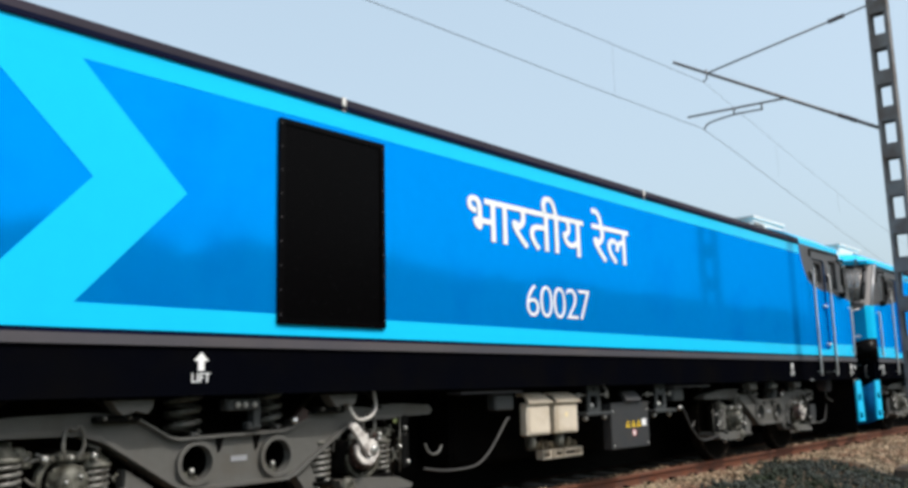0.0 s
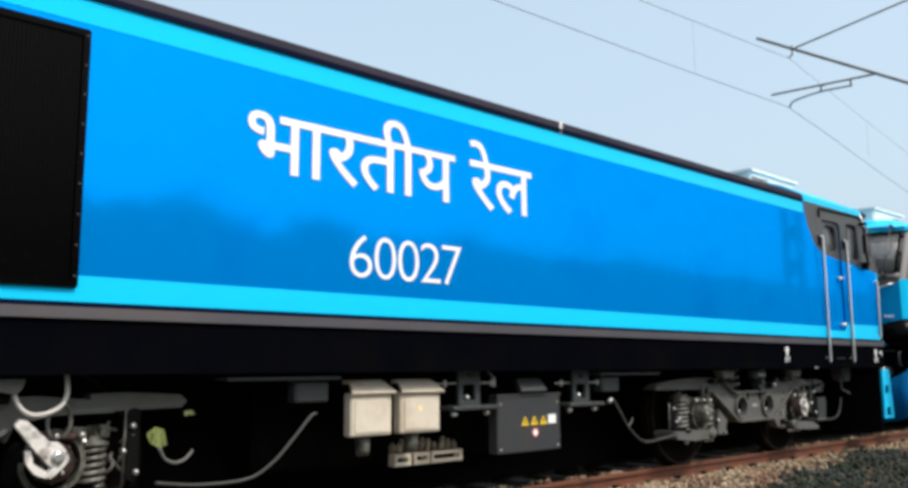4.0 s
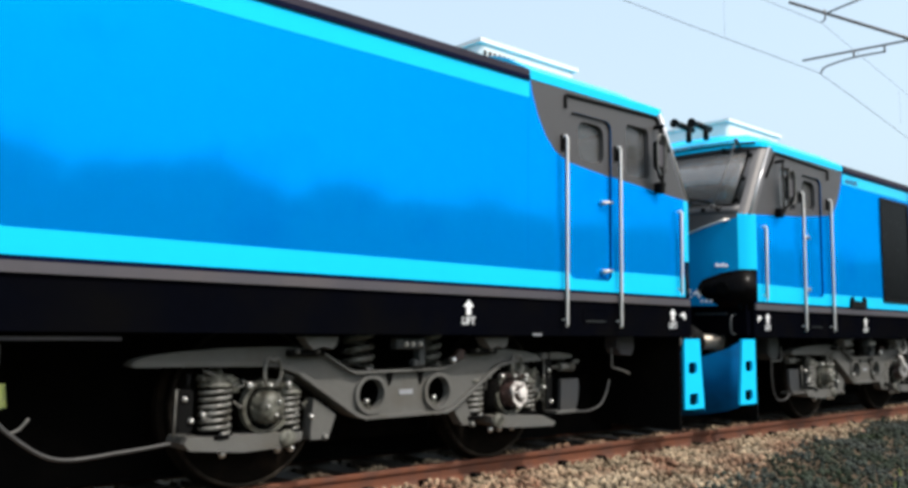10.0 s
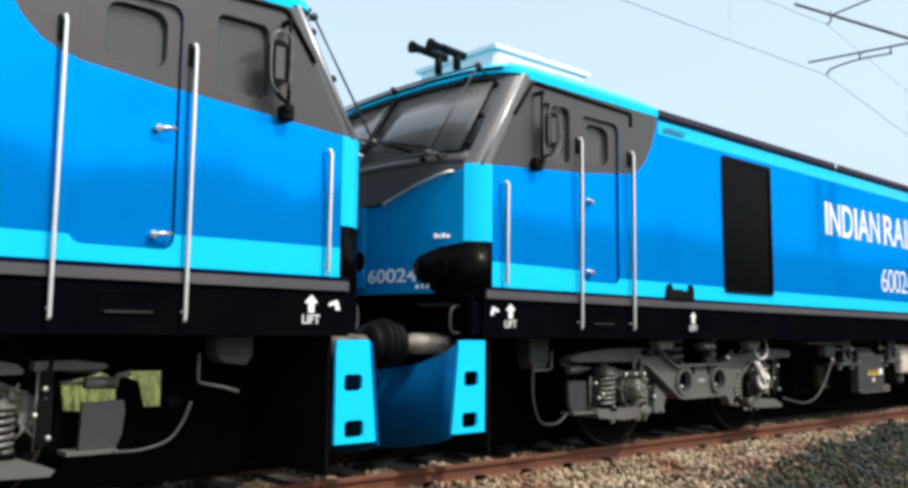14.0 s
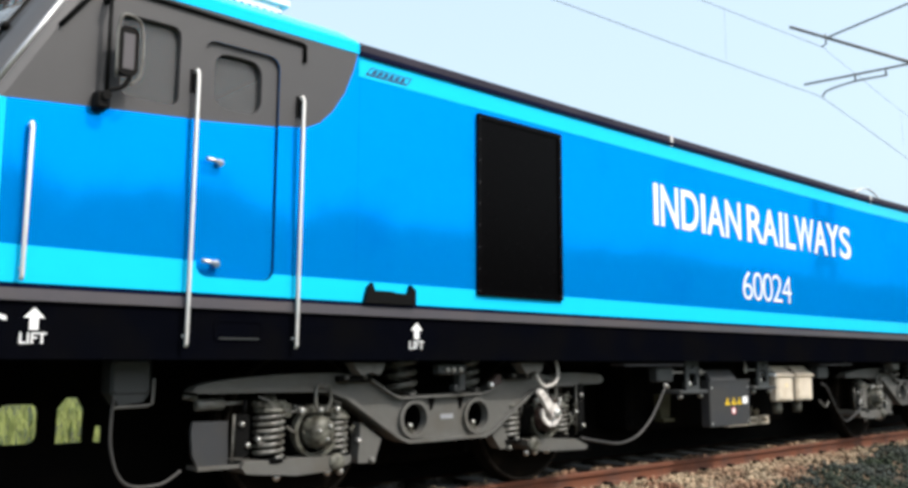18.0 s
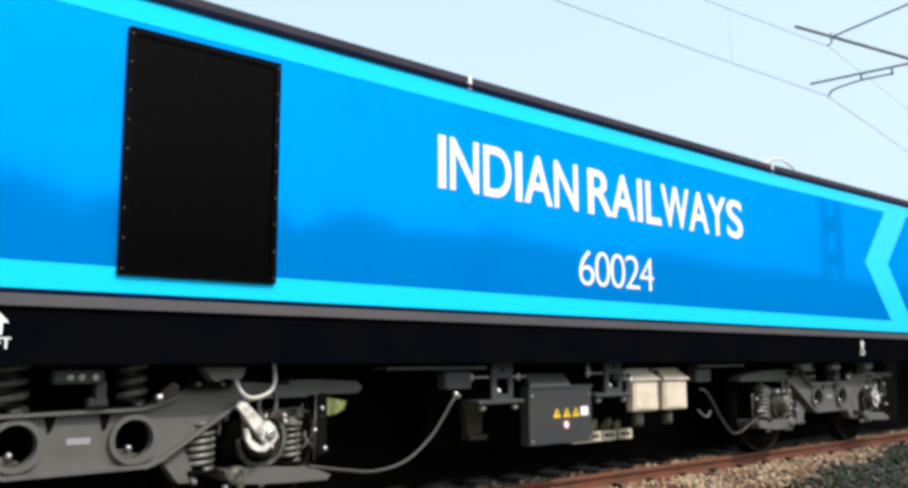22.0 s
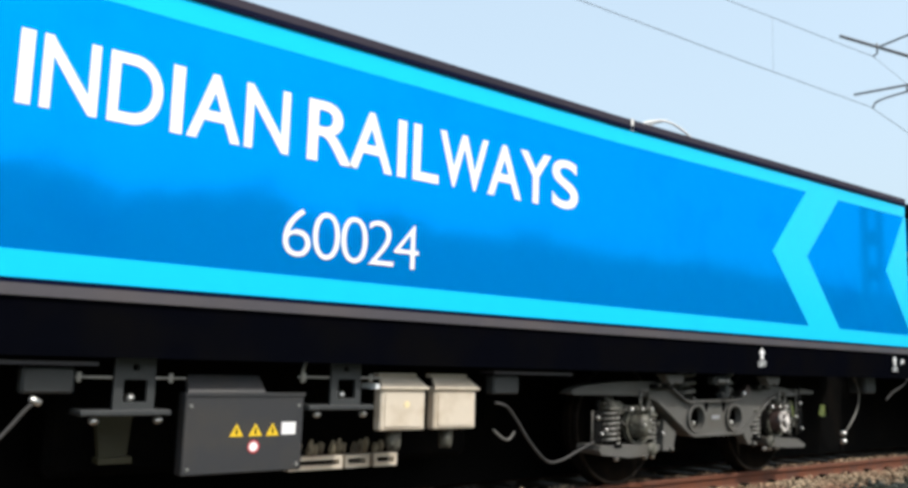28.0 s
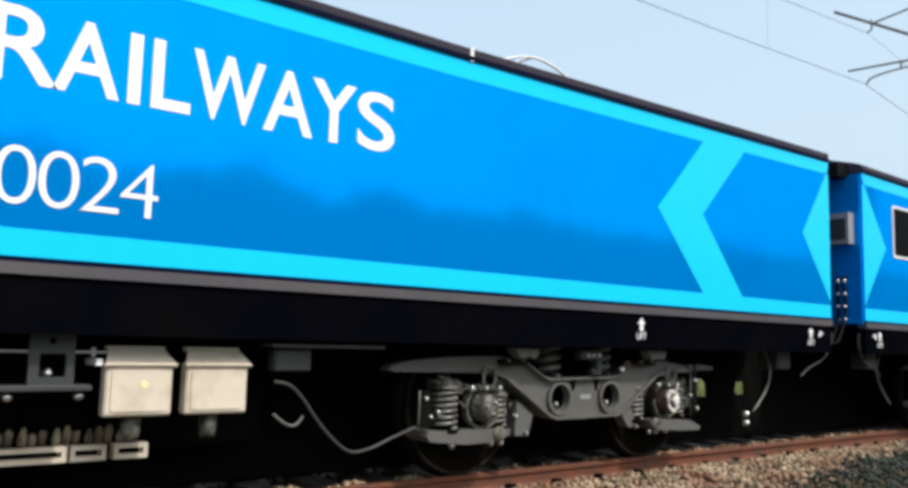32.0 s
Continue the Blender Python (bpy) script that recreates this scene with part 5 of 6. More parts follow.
            plate(bm, circle(u0 + 0.24, 0.86, 0.028, 8), x1 + 0.01, x1 + 0.014, S)
            part("box_plate", bm, YELLOW_PALE, cb, "small pale yellow plate")
        bm = fresh()
        lathe(bm, S((u0 + u1) / 2, x1 - 0.12, 0.5), (0, 0, 1), [(0, 0.05), (0.05, 0.06), (0.16, 0.06)], 12)
        part("drain_pot", bm, AXLE_GRIME, cb)
    if facing:
        bm = fresh()
        box(bm, 9.9, 9.94, x1 - 0.2, x1 + 0.02, 0.98, 1.02, S)
        part("latch", bm, WHITE, loco)
    # pierced brackets with foot plates
    for u0, u1, z0 in ((7.95, 8.21, 0.84), (9.52, 9.78, 0.86)):
        bm = fresh()
        plate(bm, [(u0, z0), (u1, z0), (u1, 1.2), (u0, 1.2)], x1 - 0.03, x1, S, [rounded(u0 + 0.06, u1 - 0.05, z0 + 0.05, z0 + 0.19, 0.01, 2), circle((u0 + u1) / 2, z0 + 0.265, 0.022, 10)])
        bk = part("pierced_bracket", bm, BRACKET_GREY, loco, "grey pierced hanger bracket")
        bm = fresh()
        bevelled_box(bm, u0 - 0.2, u1 + 0.1, x1 - 0.2, x1 + 0.05, z0 - 0.035, z0 + 0.002, S, 0.008)
        part("bracket_foot", bm, BRACKET_GREY, bk)
        for u in (u0 - 0.1, u1 + 0.04):
            bm = fresh()
            lathe(bm, S(u, x1 - 0.02, z0 - 0.09), (0, 0, 1), [(0, 0.015), (0.015, 0.032), (0.035, 0.032), (0.04, 0.018), (0.055, 0.018)], 10)
            part("bolt", bm, BRIGHT, bk)
        bm = fresh()
        lathe(bm, S(u0 + 0.12, x1 - 0.12, z0 + 0.06), (1, 0, 0.2), [(0, 0.03), (0.08, 0.03), (0.1, 0.01)], 10)
        part("bolt", bm, BRIGHT, bk)
        bm = fresh()
        tube(bm, [S(u0 - 0.25, x1 - 0.05, z0 + 0.2), S(u1 + 0.22, x1 - 0.05, z0 + 0.2)], 0.008, 6)
        for u in (u1 + 0.12, u0 - 0.2):
            lathe(bm, S(u, x1 - 0.05, z0 + 0.17), (0, 0, 1), [(0, 0.015), (0.06, 0.015)], 8)
        part("thin_pipe", bm, CABLE_PALE, bk)
    # shelves with small boxes at both ends
    for u0, u1, b0 in ((6.75, 7.83, 7.42), (11.08, 12.04, 11.14)):
        bm = fresh()
        box(bm, u0, u1, x1 - 0.12, x1 + 0.06, 1.112, 1.135, S)
        sh = part("cable_shelf", bm, SILL_GREY, loco, "thin grey cable shelf")
        bm = fresh()
        bevelled_box(bm, b0, b0 + 0.3, x1 - 0.13, x1 - 0.01, 0.94, 1.1, S, 0.015)
        part("terminal_box", bm, BRACKET_GREY, sh)
    # hoses to the bogies
    bm = fresh()
    droop = [(7.52, 0.89), (7.46, 0.87), (7.34, 0.72), (7.19, 0.555), (6.95, 0.4), (6.66, 0.345), (6.37, 0.375), (6.05, 0.43)] if facing else [(7.7, 0.84), (7.62, 0.855), (7.5, 0.72), (7.36, 0.56), (7.1, 0.4), (6.72, 0.41), (6.4, 0.44)]
    tube(bm, curve_points([S(u, x1 + 0.05, z) for u, z in droop], 8), 0.013, 8)
    hose = part("motor_hose", bm, HOSE, loco, "drooping grey motor hose")
    bm = fresh()
    lathe(bm, S(droop[0][0], x1 + 0.05, droop[0][1] - 0.005), (0.0, -0.6 * sg, 0.3), [(0, 0.022), (0.06, 0.022), (0.07, 0.014)], 10)
    part("hose_union", bm, BRIGHT, hose)
    if not facing:
        bm = fresh()
        tube(bm, curve_points([S(7.36, x1 + 0.03, 0.57), S(7.31, x1 + 0.03, 0.59), S(7.26, x1 + 0.03, 0.65)], 4), 0.009, 6)
        part("motor_hose", bm, HOSE_PALE, loco, "thin looped hose")
    bm = fresh()
    if facing:
        tube(bm, curve_points([S(11.12, x1 + 0.03, 0.87), S(11.25, x1 + 0.03, 0.84), S(11.36, x1 + 0.03, 0.74), S(11.53, x1 + 0.04, 0.53), S(11.74, x1 + 0.04, 0.36), S(11.93, x1 + 0.04, 0.36), S(12.15, x1 + 0.03, 0.43), S(12.4, x1, 0.5)], 8), 0.012, 8)
    else:
        tube(bm, curve_points([S(11.28, x1 + 0.03, 0.86), S(11.34, x1 + 0.04, 0.84), S(11.5, x1 + 0.05, 0.68), S(11.66, x1 + 0.05, 0.53), S(11.85, x1 + 0.03, 0.43), S(12.2, x1, 0.42), S(12.5, x1, 0.46)], 8), 0.012, 8)
    part("motor_hose", bm, HOSE, loco, "drooping grey motor hose")
    bm = fresh()
    if facing:
        tube(bm, curve_points([S(11.15, x1 - 0.02, 0.64), S(11.24, x1, 0.57), S(11.32, x1, 0.56), S(11.38, x1, 0.62)], 6), 0.011, 6)
    else:
        tube(bm, curve_points([S(12.24, x1 - 0.02, 0.65), S(12.3, x1, 0.6), S(12.37, x1, 0.58), S(12.44, x1, 0.61), S(12.48, x1, 0.68)], 6), 0.011, 6)
    part("motor_hose", bm, HOSE_PALE, loco, "thin looped hose")
    # low pipe frame beside the tank
    wide = 1.25 if facing else 1.0
    for u0, u1 in ((9.4, 9.4 + 0.38 * wide), (9.4 + 0.4 * wide, 9.4 + 0.58 * wide), (9.4 + 0.62 * wide, 9.4 + 0.8 * wide)):
        bm = fresh()
        plate(bm, [(u0, 0.35), (u1, 0.35), (u1, 0.45), (u0, 0.45)], x1 - 0.45, x1 - 0.36, S, [[(u0 + 0.03, 0.38), (u1 - 0.03, 0.38), (u1 - 0.03, 0.42), (u0 + 0.03, 0.42)]])
        part("pipe_frame", bm, CREAM, loco, "pale low pipe frame")
    for k in range(14):
        bm = fresh()
        u = 9.42 + 0.055 * wide * k
        lathe(bm, S(u, x1 - 0.46 - 0.03 * (k % 3), 0.45), (0.1 * (k % 4), 0, 1), [(0, 0.025), (0.04 + 0.02 * (k % 3), 0.032), (0.08 + 0.015 * (k % 4), 0.015)], 7)
        part("pipe_valve", bm, VALVE_TAN, loco)
    bm = fresh()
    plate(bm, [(8.02, 0.5), (8.2, 0.52), (8.22, 0.78), (7.98, 0.78)], -0.62, -0.55, S)
    plate(bm, [(8.0, 0.47), (8.22, 0.47), (8.22, 0.51), (8.0, 0.51)], -0.62, -0.5, S)
    part("tank_foot", bm, OLIVE, loco, "olive tank foot")
    bm = fresh()
    tube(bm, [S(9.35, x1 - 0.08, 1.18), S(9.3, x1 - 0.04, 1.1), S(9.3, x1 - 0.04, 1.02)], 0.014, 6)
    part("drain_cock", bm, CABLE_PALE, loco)


def locomotive(sign, stretch, origin_y, kind, label):
    """One section: an Empty on the track, with its body, cab, bogies and gear. sign: which way its cab faces along y."""
    loco = tagged(new("locomotive"), label, "locomotive", "sections of the train")
    loco.location = (TRACK_X, origin_y, 0)

    def S(u, x, z):
        return (HALF + x, sign * u * stretch, z)

    front = 0.797
    # the roof line climbs gently towards the blind end
    climb = 0.0 if kind == "first" else 0.075

    def up(u):
        return climb * max(0.0, u - 12.6) / (LENGTH - 12.6)

    body = [(front, CYAN_LOW), (front, 2.69), (1.29, 3.62), (1.4, 3.6), (12.6, TOP), (LENGTH, TOP + up(LENGTH)), (LENGTH, CYAN_LOW)]
    dd = 0.0 if sign > 0 else 0.07
    d0, d1 = 2.01 + dd, 2.6 + dd * 2
    holes = [rounded(d0, d1, 1.715, 3.36, 0.085), rounded(1.44, 1.84, 2.84, 3.39, 0.06)]
    bm = fresh()
    plate(bm, body, -0.03, 0.0, S, holes)
    part("body_side", bm, BLUE, loco, "glossy blue body side")
    bm = fresh()
    panes = rounded(2.1, 2.5, 2.9, 3.3, 0.1), rounded(1.42, 1.86, 2.84, 3.39, 0.06)
    plate(bm, body, -3.0, -2.97, S, list(panes))
    far = part("far_side", bm, BLUE, loco)
    for loop in panes:
        bm = fresh()
        plate(bm, loop, -2.99, -2.98, S)
        part("far_window", bm, SIDE_GLASS, far, "tinted window pane")
    bm = fresh()
    prof = [(-0.02, 3.545), (0.004, 3.555), (0.014, 3.59), (0.014, 3.65), (-0.03, 3.672), (-0.12, 3.70), (-0.5, 3.8), (-1.5, 3.86), (-2.5, 3.8), (-2.9, 3.7), (-3.012, 3.645), (-3.012, 3.545), (-2.98, 3.545)]
    ends = [[bm.verts.new(S(u, x, z + up(u))) for x, z in prof] for u in (3.302, 12.6, LENGTH)]
    for a, b in zip(ends, ends[1:]):
        for k in range(len(prof)):
            j = (k + 1) % len(prof)
            bm.faces.new((a[k], a[j], b[j], b[k]))
    bm.faces.new(ends[0])
    bm.faces.new(ends[-1][::-1])
    roof = part("roof", bm, ROOF_GREY, loco, "dark grey roof")
    bm = fresh()
    plate(bm, [(3.302, TOP - 0.004), (12.6, TOP - 0.004), (LENGTH, TOP - 0.004 + up(LENGTH)), (LENGTH, 3.588 + up(LENGTH)), (12.6, 3.588), (3.302, 3.588)], -0.01, 0.02, S)
    part("roof_gutter", bm, JOINT_NAVY, roof, "black gutter under the roof's edge")
    # painted bands and chevrons
    tip = 15.41 if kind == "first" else 15.32
    bm = fresh()
    plate(bm, [(3.3, BODY_TOP), (12.6, BODY_TOP), (LENGTH, BODY_TOP + up(LENGTH)), (LENGTH, TOP - 0.002 + up(LENGTH)), (12.6, TOP - 0.002), (3.3, TOP - 0.002)], 0.0, 0.003, S)
    part("upper_band", bm, CYAN, loco, "cyan band under the roof")
    bm = fresh()
    foot = [(u, z) for u, z in rounded(d0, d1, 1.715, 3.36, 0.085) if z < 1.9]
    left, right = [p for p in foot if p[0] < (d0 + d1) / 2], [p for p in foot if p[0] > (d0 + d1) / 2]
    plate(bm, [(front, CYAN_LOW + 0.002), (LENGTH, CYAN_LOW + 0.002), (LENGTH, BAND_LOW), (d1, BAND_LOW), *[p for p in reversed(right) if p[1] < BAND_LOW], *[p for p in reversed(left) if p[1] < BAND_LOW],
               (d0, BAND_LOW + 0.05), (front, BAND_LOW + 0.06)], 0.0, 0.0025, S)
    part("lower_band", bm, CYAN, loco, "cyan band over the sill")
    bm = fresh()
    plate(bm, [(u / stretch, z) for u, z in ((tip, 2.59 + up(tip) * 0.5), (tip + 0.8, BODY_TOP + 0.001 + up(tip + 0.8)), (16.92, BODY_TOP + 0.001 + up(16.92)), (16.1, 2.6 + up(16.1) * 0.5), (16.85, BAND_LOW - 0.001), (tip + 0.78, BAND_LOW - 0.001))], 0.0, 0.003, S)
    part("chevron", bm, CYAN, loco, "cyan chevron")
    bm = fresh()
    plate(bm, [(18.2, 2.6 + up(18.2) * 0.5), (LENGTH, 3.46 + up(LENGTH)), (LENGTH, 1.8)], 0.0, 0.003, S)
    part("end_triangle", bm, CYAN, loco, "cyan triangle at the body's end")
    bm = fresh()
    plate(bm, [(1.255, 3.57), (1.3, 3.655), (3.3, 3.65), (3.3, 3.565)], 0.0, 0.006, S)
    part("cab_eave", bm, CYAN, loco)
    for u in (3.31,):
        bm = fresh()
        plate(bm, [(u, BAND_LOW + 0.03), (u + 0.006, BAND_LOW + 0.03), (u + 0.006, BODY_TOP - 0.02), (u, BODY_TOP - 0.02)], 0.0, 0.002, S)
        part("panel_joint", bm, BLUE, loco)
    # sill and solebar
    bm = fresh()
    box(bm, 0.72, LENGTH, -0.1, 0.018, SILL_LOW, CYAN_LOW - 0.03, S)
    part("sill", bm, SILL_GREY, loco, "grey sill rail")
    bm = fresh()
    box(bm, 0.72, LENGTH, -0.1, 0.008, CYAN_LOW - 0.03, CYAN_LOW, S)
    part("sill_joint", bm, JOINT_NAVY, loco, "dark navy joint over the sill")
    bm = fresh()
    box(bm, 0.70, LENGTH, -0.08, -0.006, SOLE_LOW, SILL_LOW, S)
    part("solebar", bm, SOLE_BLACK, loco, "black solebar")
    bm = fresh()
    box(bm, 0.70, LENGTH, -0.16, -0.0, SOLE_LOW - 0.02, SOLE_LOW, S)
    part("solebar_flange", bm, SOLE_BLACK, loco)
    bm = fresh()
    box(bm, 0.70, LENGTH, -3.0, -2.92, SOLE_LOW, CYAN_LOW, S)
    part("solebar", bm, SOLE_BLACK, loco, "black solebar")
    bm = fresh()
    box(bm, 0.72, LENGTH, -2.91, -0.09, 1.4, 1.45, S)
    part("floor_plate", bm, UNDER_DARK, loco)
    # roof posts and pantograph end
    for u in ((7.55, 12.76) if sign > 0 else (8.68, 13.76)):
        bm = fresh()
        box(bm, u - 0.02, u + 0.02, 0.0, 0.02, 3.54 + up(u), 3.66 + up(u), S)
        part("roof_clip", bm, RAIL_WHITE, loco)
    if kind == "second":
        bm = fresh()
        pan = [S(13.6, -0.6, 3.88), S(13.8, -0.6, 3.97), S(14.08, -0.6, 4.04), S(14.36, -0.6, 4.02), S(14.65, -0.6, 3.92)]
        tube(bm, curve_points(pan, 5), 0.014, 6)
        tube(bm, curve_points([(p[0] - 1.8, p[1], p[2]) for p in pan], 5), 0.014, 6)
        tube(bm, [pan[2], (pan[2][0] - 1.8, pan[2][1], pan[2][2])], 0.014, 6)
        tube(bm, [S(13.95, -0.7, 3.8), S(13.95, -0.7, 3.98)], 0.03, 8)
        part("pantograph_head", bm, RAIL_WHITE, loco, "folded pantograph head on the roof")
    for u in (1.03, 3.92 if sign > 0 else 4.04, 15.06, 18.36 if sign > 0 else 18.45):
        arrow_mark(loco, S(u, 0, 0)[1], lambda y, x, z: (HALF + x, y, z))
    for u in (0.83, 18.6):
        bm = fresh()
        plate(bm, [(u - 0.05, 1.36), (u - 0.01, 1.36), (u + 0.0, 1.4), (u + 0.05, 1.385), (u + 0.05, 1.41), (u - 0.02, 1.435), (u - 0.035, 1.41)], -0.005, -0.001, S)
        part("jacking_mark", bm, WHITE, loco)
    if kind != "second":
        bm = fresh()
        box(bm, 3.13, 3.25, -0.03, 0.004, SOLE_LOW - 0.02, SOLE_LOW - 0.002, S)
        part("solebar_bracket", bm, BOX_PALE, loco, "small pale bracket under the solebar")
    cab(loco, S, dd)
    rear_end(loco, S, "plain blue end wall")
    under_gear(loco, S)
    bogie(loco, S(FRONT_BOGIE, 0, 0)[1], ("arm", "box_low") if sign > 0 else ("cap", "box_high"))
    bogie(loco, S(REAR_BOGIE, 0, 0)[1], ("cap",) if sign > 0 else ("arm",))
    return loco, S


# The section that passes first, cab trailing.
first, SA = locomotive(-1, 1.013, COUPLING_Y, "first", "blue and cyan electric locomotive section rolling on the near track")
side_panel(first, SA, 13.3, 14.43, 1.69)
lettering("side_lettering", "भारतीय रेल", first, -12.33, -9.245, 2.615, 3.245, HALF, WHITE, "white painted lettering", bold=0.006, depth=0.004)
for k, digit in enumerate("60027"):
    lettering("running_digit", digit, first, -11.405 + 0.2455 * k, -11.185 + 0.2475 * k, 1.905, 2.243, HALF, WHITE, bold=-0.013, depth=0.004)
# The second, cab leading, coupled nose to nose with the first.
second, SB = locomotive(1, 1.0, COUPLING_Y, "second", "blue and cyan electric locomotive section coupled nose to nose")
side_panel(second, SB, 4.57, 5.68)
LETTERS = (('I', 7.2, 7.28), ('N', 7.33, 7.66), ('D', 7.72, 8.06), ('I', 8.12, 8.2), ('A', 8.23, 8.61), ('N', 8.64, 8.98), ('R', 9.13, 9.52), ('A', 9.49, 9.88),
           ('I', 9.93, 10.01), ('L', 10.08, 10.34), ('W', 10.35, 10.87), ('A', 10.87, 11.26), ('Y', 11.25, 11.63), ('S', 11.65, 11.99))
for word, y0, y1 in LETTERS:
    lettering("side_letter", word, second, y0, y1, 2.622, 3.078, HALF, WHITE, bold=0.012, depth=0.004)
for k, digit in enumerate("60024"):
    lettering("running_digit", digit, second, 8.978 + 0.2385 * k, 9.198 + 0.2425 * k, 1.907, 2.25, HALF, WHITE, bold=-0.013, depth=0.004)
bm = fresh()
lean = lambda u0, u1, z0, z1: [(u0 + (z0 - 3.41) * 0.8, z0), (u1 + (z0 - 3.41) * 0.8, z0), (u1 + (z1 - 3.41) * 0.8, z1), (u0 + (z1 - 3.41) * 0.8, z1)]
plate(bm, lean(3.36, 3.78, 3.408, 3.482), 0.003, 0.0045, SB, [lean(3.375, 3.765, 3.426, 3.474)])
for k in range(6):
    plate(bm, lean(3.4 + 0.058 * k, 3.442 + 0.058 * k, 3.43, 3.466), 0.003, 0.0045, SB)
part("maker_marks", bm, MARK_BLUE, second, "small dark blue marks in a slanting frame on the cyan band")
bm = fresh()
plate(bm, [(3.37, 1.6), (3.87, 1.6), (3.87, 1.72), (3.82, 1.76), (3.8, 1.69), (3.66, 1.69), (3.64, 1.7), (3.46, 1.7), (3.44, 1.76), (3.4, 1.72)], 0.003, 0.05, SB)
part("lamp_bracket", bm, RUBBER, second, "black bracket on the sill")
# The third, blind end to blind end with the second.
third, SC = locomotive(-1, 1.0, COUPLING_Y + 19.80 + LENGTH, "third", "blue and cyan electric locomotive section coupled by its blind end")
bm = fresh()
plate(bm, rounded(17.115, 17.985, 2.525, 3.275, 0.05), 0.0, 0.015, SC, [rounded(17.15, 17.95, 2.56, 3.24, 0.04)])
vent = part("side_vent", bm, RAIL_WHITE, third, "dark vent in a pale rounded frame")
bm = fresh()
plate(bm, rounded(17.15, 17.95, 2.56, 3.24, 0.05), 0.003, 0.008, SC)
part("vent_backing", bm, RUBBER, vent)
for k in range(9):
    bm = fresh()
    u = 17.2 + 0.085 * k
    plate(bm, [(u - 0.012, 2.58), (u + 0.012, 2.58), (u + 0.012, 3.22), (u - 0.012, 3.22)], 0.008, 0.018, SC)
    part("vent_slat", bm, PANEL_BLACK, vent)
# running number on the second section's nose
nose = lettering("nose_number", "60024", second, 0, 0.6, 1.65, 1.775, 0, WHITE, "white nose number", bold=0.008, depth=0.004)
plan_x, plan_u = [x for x, u in NOSE], [u for x, u in NOSE]
for v in nose.data.vertices:
    x = 1.12 - v.co.y
    v.co = (HALF - x, np.interp(x, plan_x, plan_u) - 0.002 - v.co.x, v.co.z)
bm = fresh()
for q in range(4):
    x = 0.23 + 0.035 * q
    box(bm, np.interp(x, plan_x, plan_u) - 0.022, np.interp(x, plan_x, plan_u) + 0.01, -x - 0.026, -x, 2.03, 2.06 + 0.012 * (q % 2), SB)
part("nose_marks", bm, WHITE, second, "small pale marks on the nose")
TRAIN = [first, second, third]


# ---------------------------------------------------------------- track and ground
def scatter(name, mat, label, category, places, sizes, seed, parent=None):
    """Many irregular stones as one object: each an uneven twelve-cornered lump."""
    rng = np.random.default_rng(seed)
    g = (1 + 5 ** 0.5) / 2
    base = np.array([(-1, g, 0), (1, g, 0), (-1, -g, 0), (1, -g, 0), (0, -1, g), (0, 1, g), (0, -1, -g), (0, 1, -g), (g, 0, -1), (g, 0, 1), (-g, 0, -1), (-g, 0, 1)]) / 1.9
    tri = np.array([(0, 11, 5), (0, 5, 1), (0, 1, 7), (0, 7, 10), (0, 10, 11), (1, 5, 9), (5, 11, 4), (11, 10, 2), (10, 7, 6), (7, 1, 8),
                    (3, 9, 4), (3, 4, 2), (3, 2, 6), (3, 6, 8), (3, 8, 9), (4, 9, 5), (2, 4, 11), (6, 2, 10), (8, 6, 7), (9, 8, 1)])
    n = len(places)
    p = base[None] * (1 + 0.35 * rng.standard_normal((n, 12, 1))).clip(0.5, 1.5) * rng.uniform(0.6, 1.2, (n, 1, 3))
    q = rng.standard_normal((n, 4))
    q /= np.linalg.norm(q, axis=1)[:, None]
    w, v = q[:, None, :1], np.broadcast_to(q[:, None, 1:], p.shape)
    p = p + 2 * np.cross(v, np.cross(v, p) + w * p)
    p = p * sizes[:, None, None] * 0.5 + places[:, None]
    me = bpy.data.meshes.new(name)
    me.vertices.add(n * 12)
    me.vertices.foreach_set("co", p.reshape(-1))
    f = (tri[None] + 12 * np.arange(n)[:, None, None]).reshape(-1)
    me.loops.add(len(f))
    me.loops.foreach_set("vertex_index", f.astype(np.int32))
    me.polygons.add(n * 20)
    me.polygons.foreach_set("loop_start", np.arange(0, n * 60, 3, dtype=np.int32))
    me.update(calc_edges=True)
    me.validate()
    me.materials.append(mat)
    ob = tagged(new(name, me), label, category, kind="stuff")
    return ob


GROUND_Z = -0.46
bm = fresh()
steps = [-900, -200, -60, -30, -15, -10, -4, 0, 5, 12, 30, 60, 200, 900]
long_steps = [-900, -200, -60, -20, 0, 10, 20, 40, 80, 200, 900]
grid = [[bm.verts.new((x, y, GROUND_Z)) for y in long_steps] for x in steps]
for i in range(len(steps) - 1):
    for j in range(len(long_steps) - 1):
        bm.faces.new((grid[i][j], grid[i + 1][j], grid[i + 1][j + 1], grid[i][j + 1]))
ground = thing("ground", bm, EARTH, "dry earth with thin grass beside the track", "ground", kind="structure")

bm = fresh()
prof = [(-2.9, GROUND_Z - 0.02), (-1.95, -0.23), (1.75, -0.23), (2.0, -0.25), (3.0, GROUND_Z - 0.02)]
a = [bm.verts.new((TRACK_X + x, -40, z)) for x, z in prof]
b = [bm.verts.new((TRACK_X + x, 160, z)) for x, z in prof]
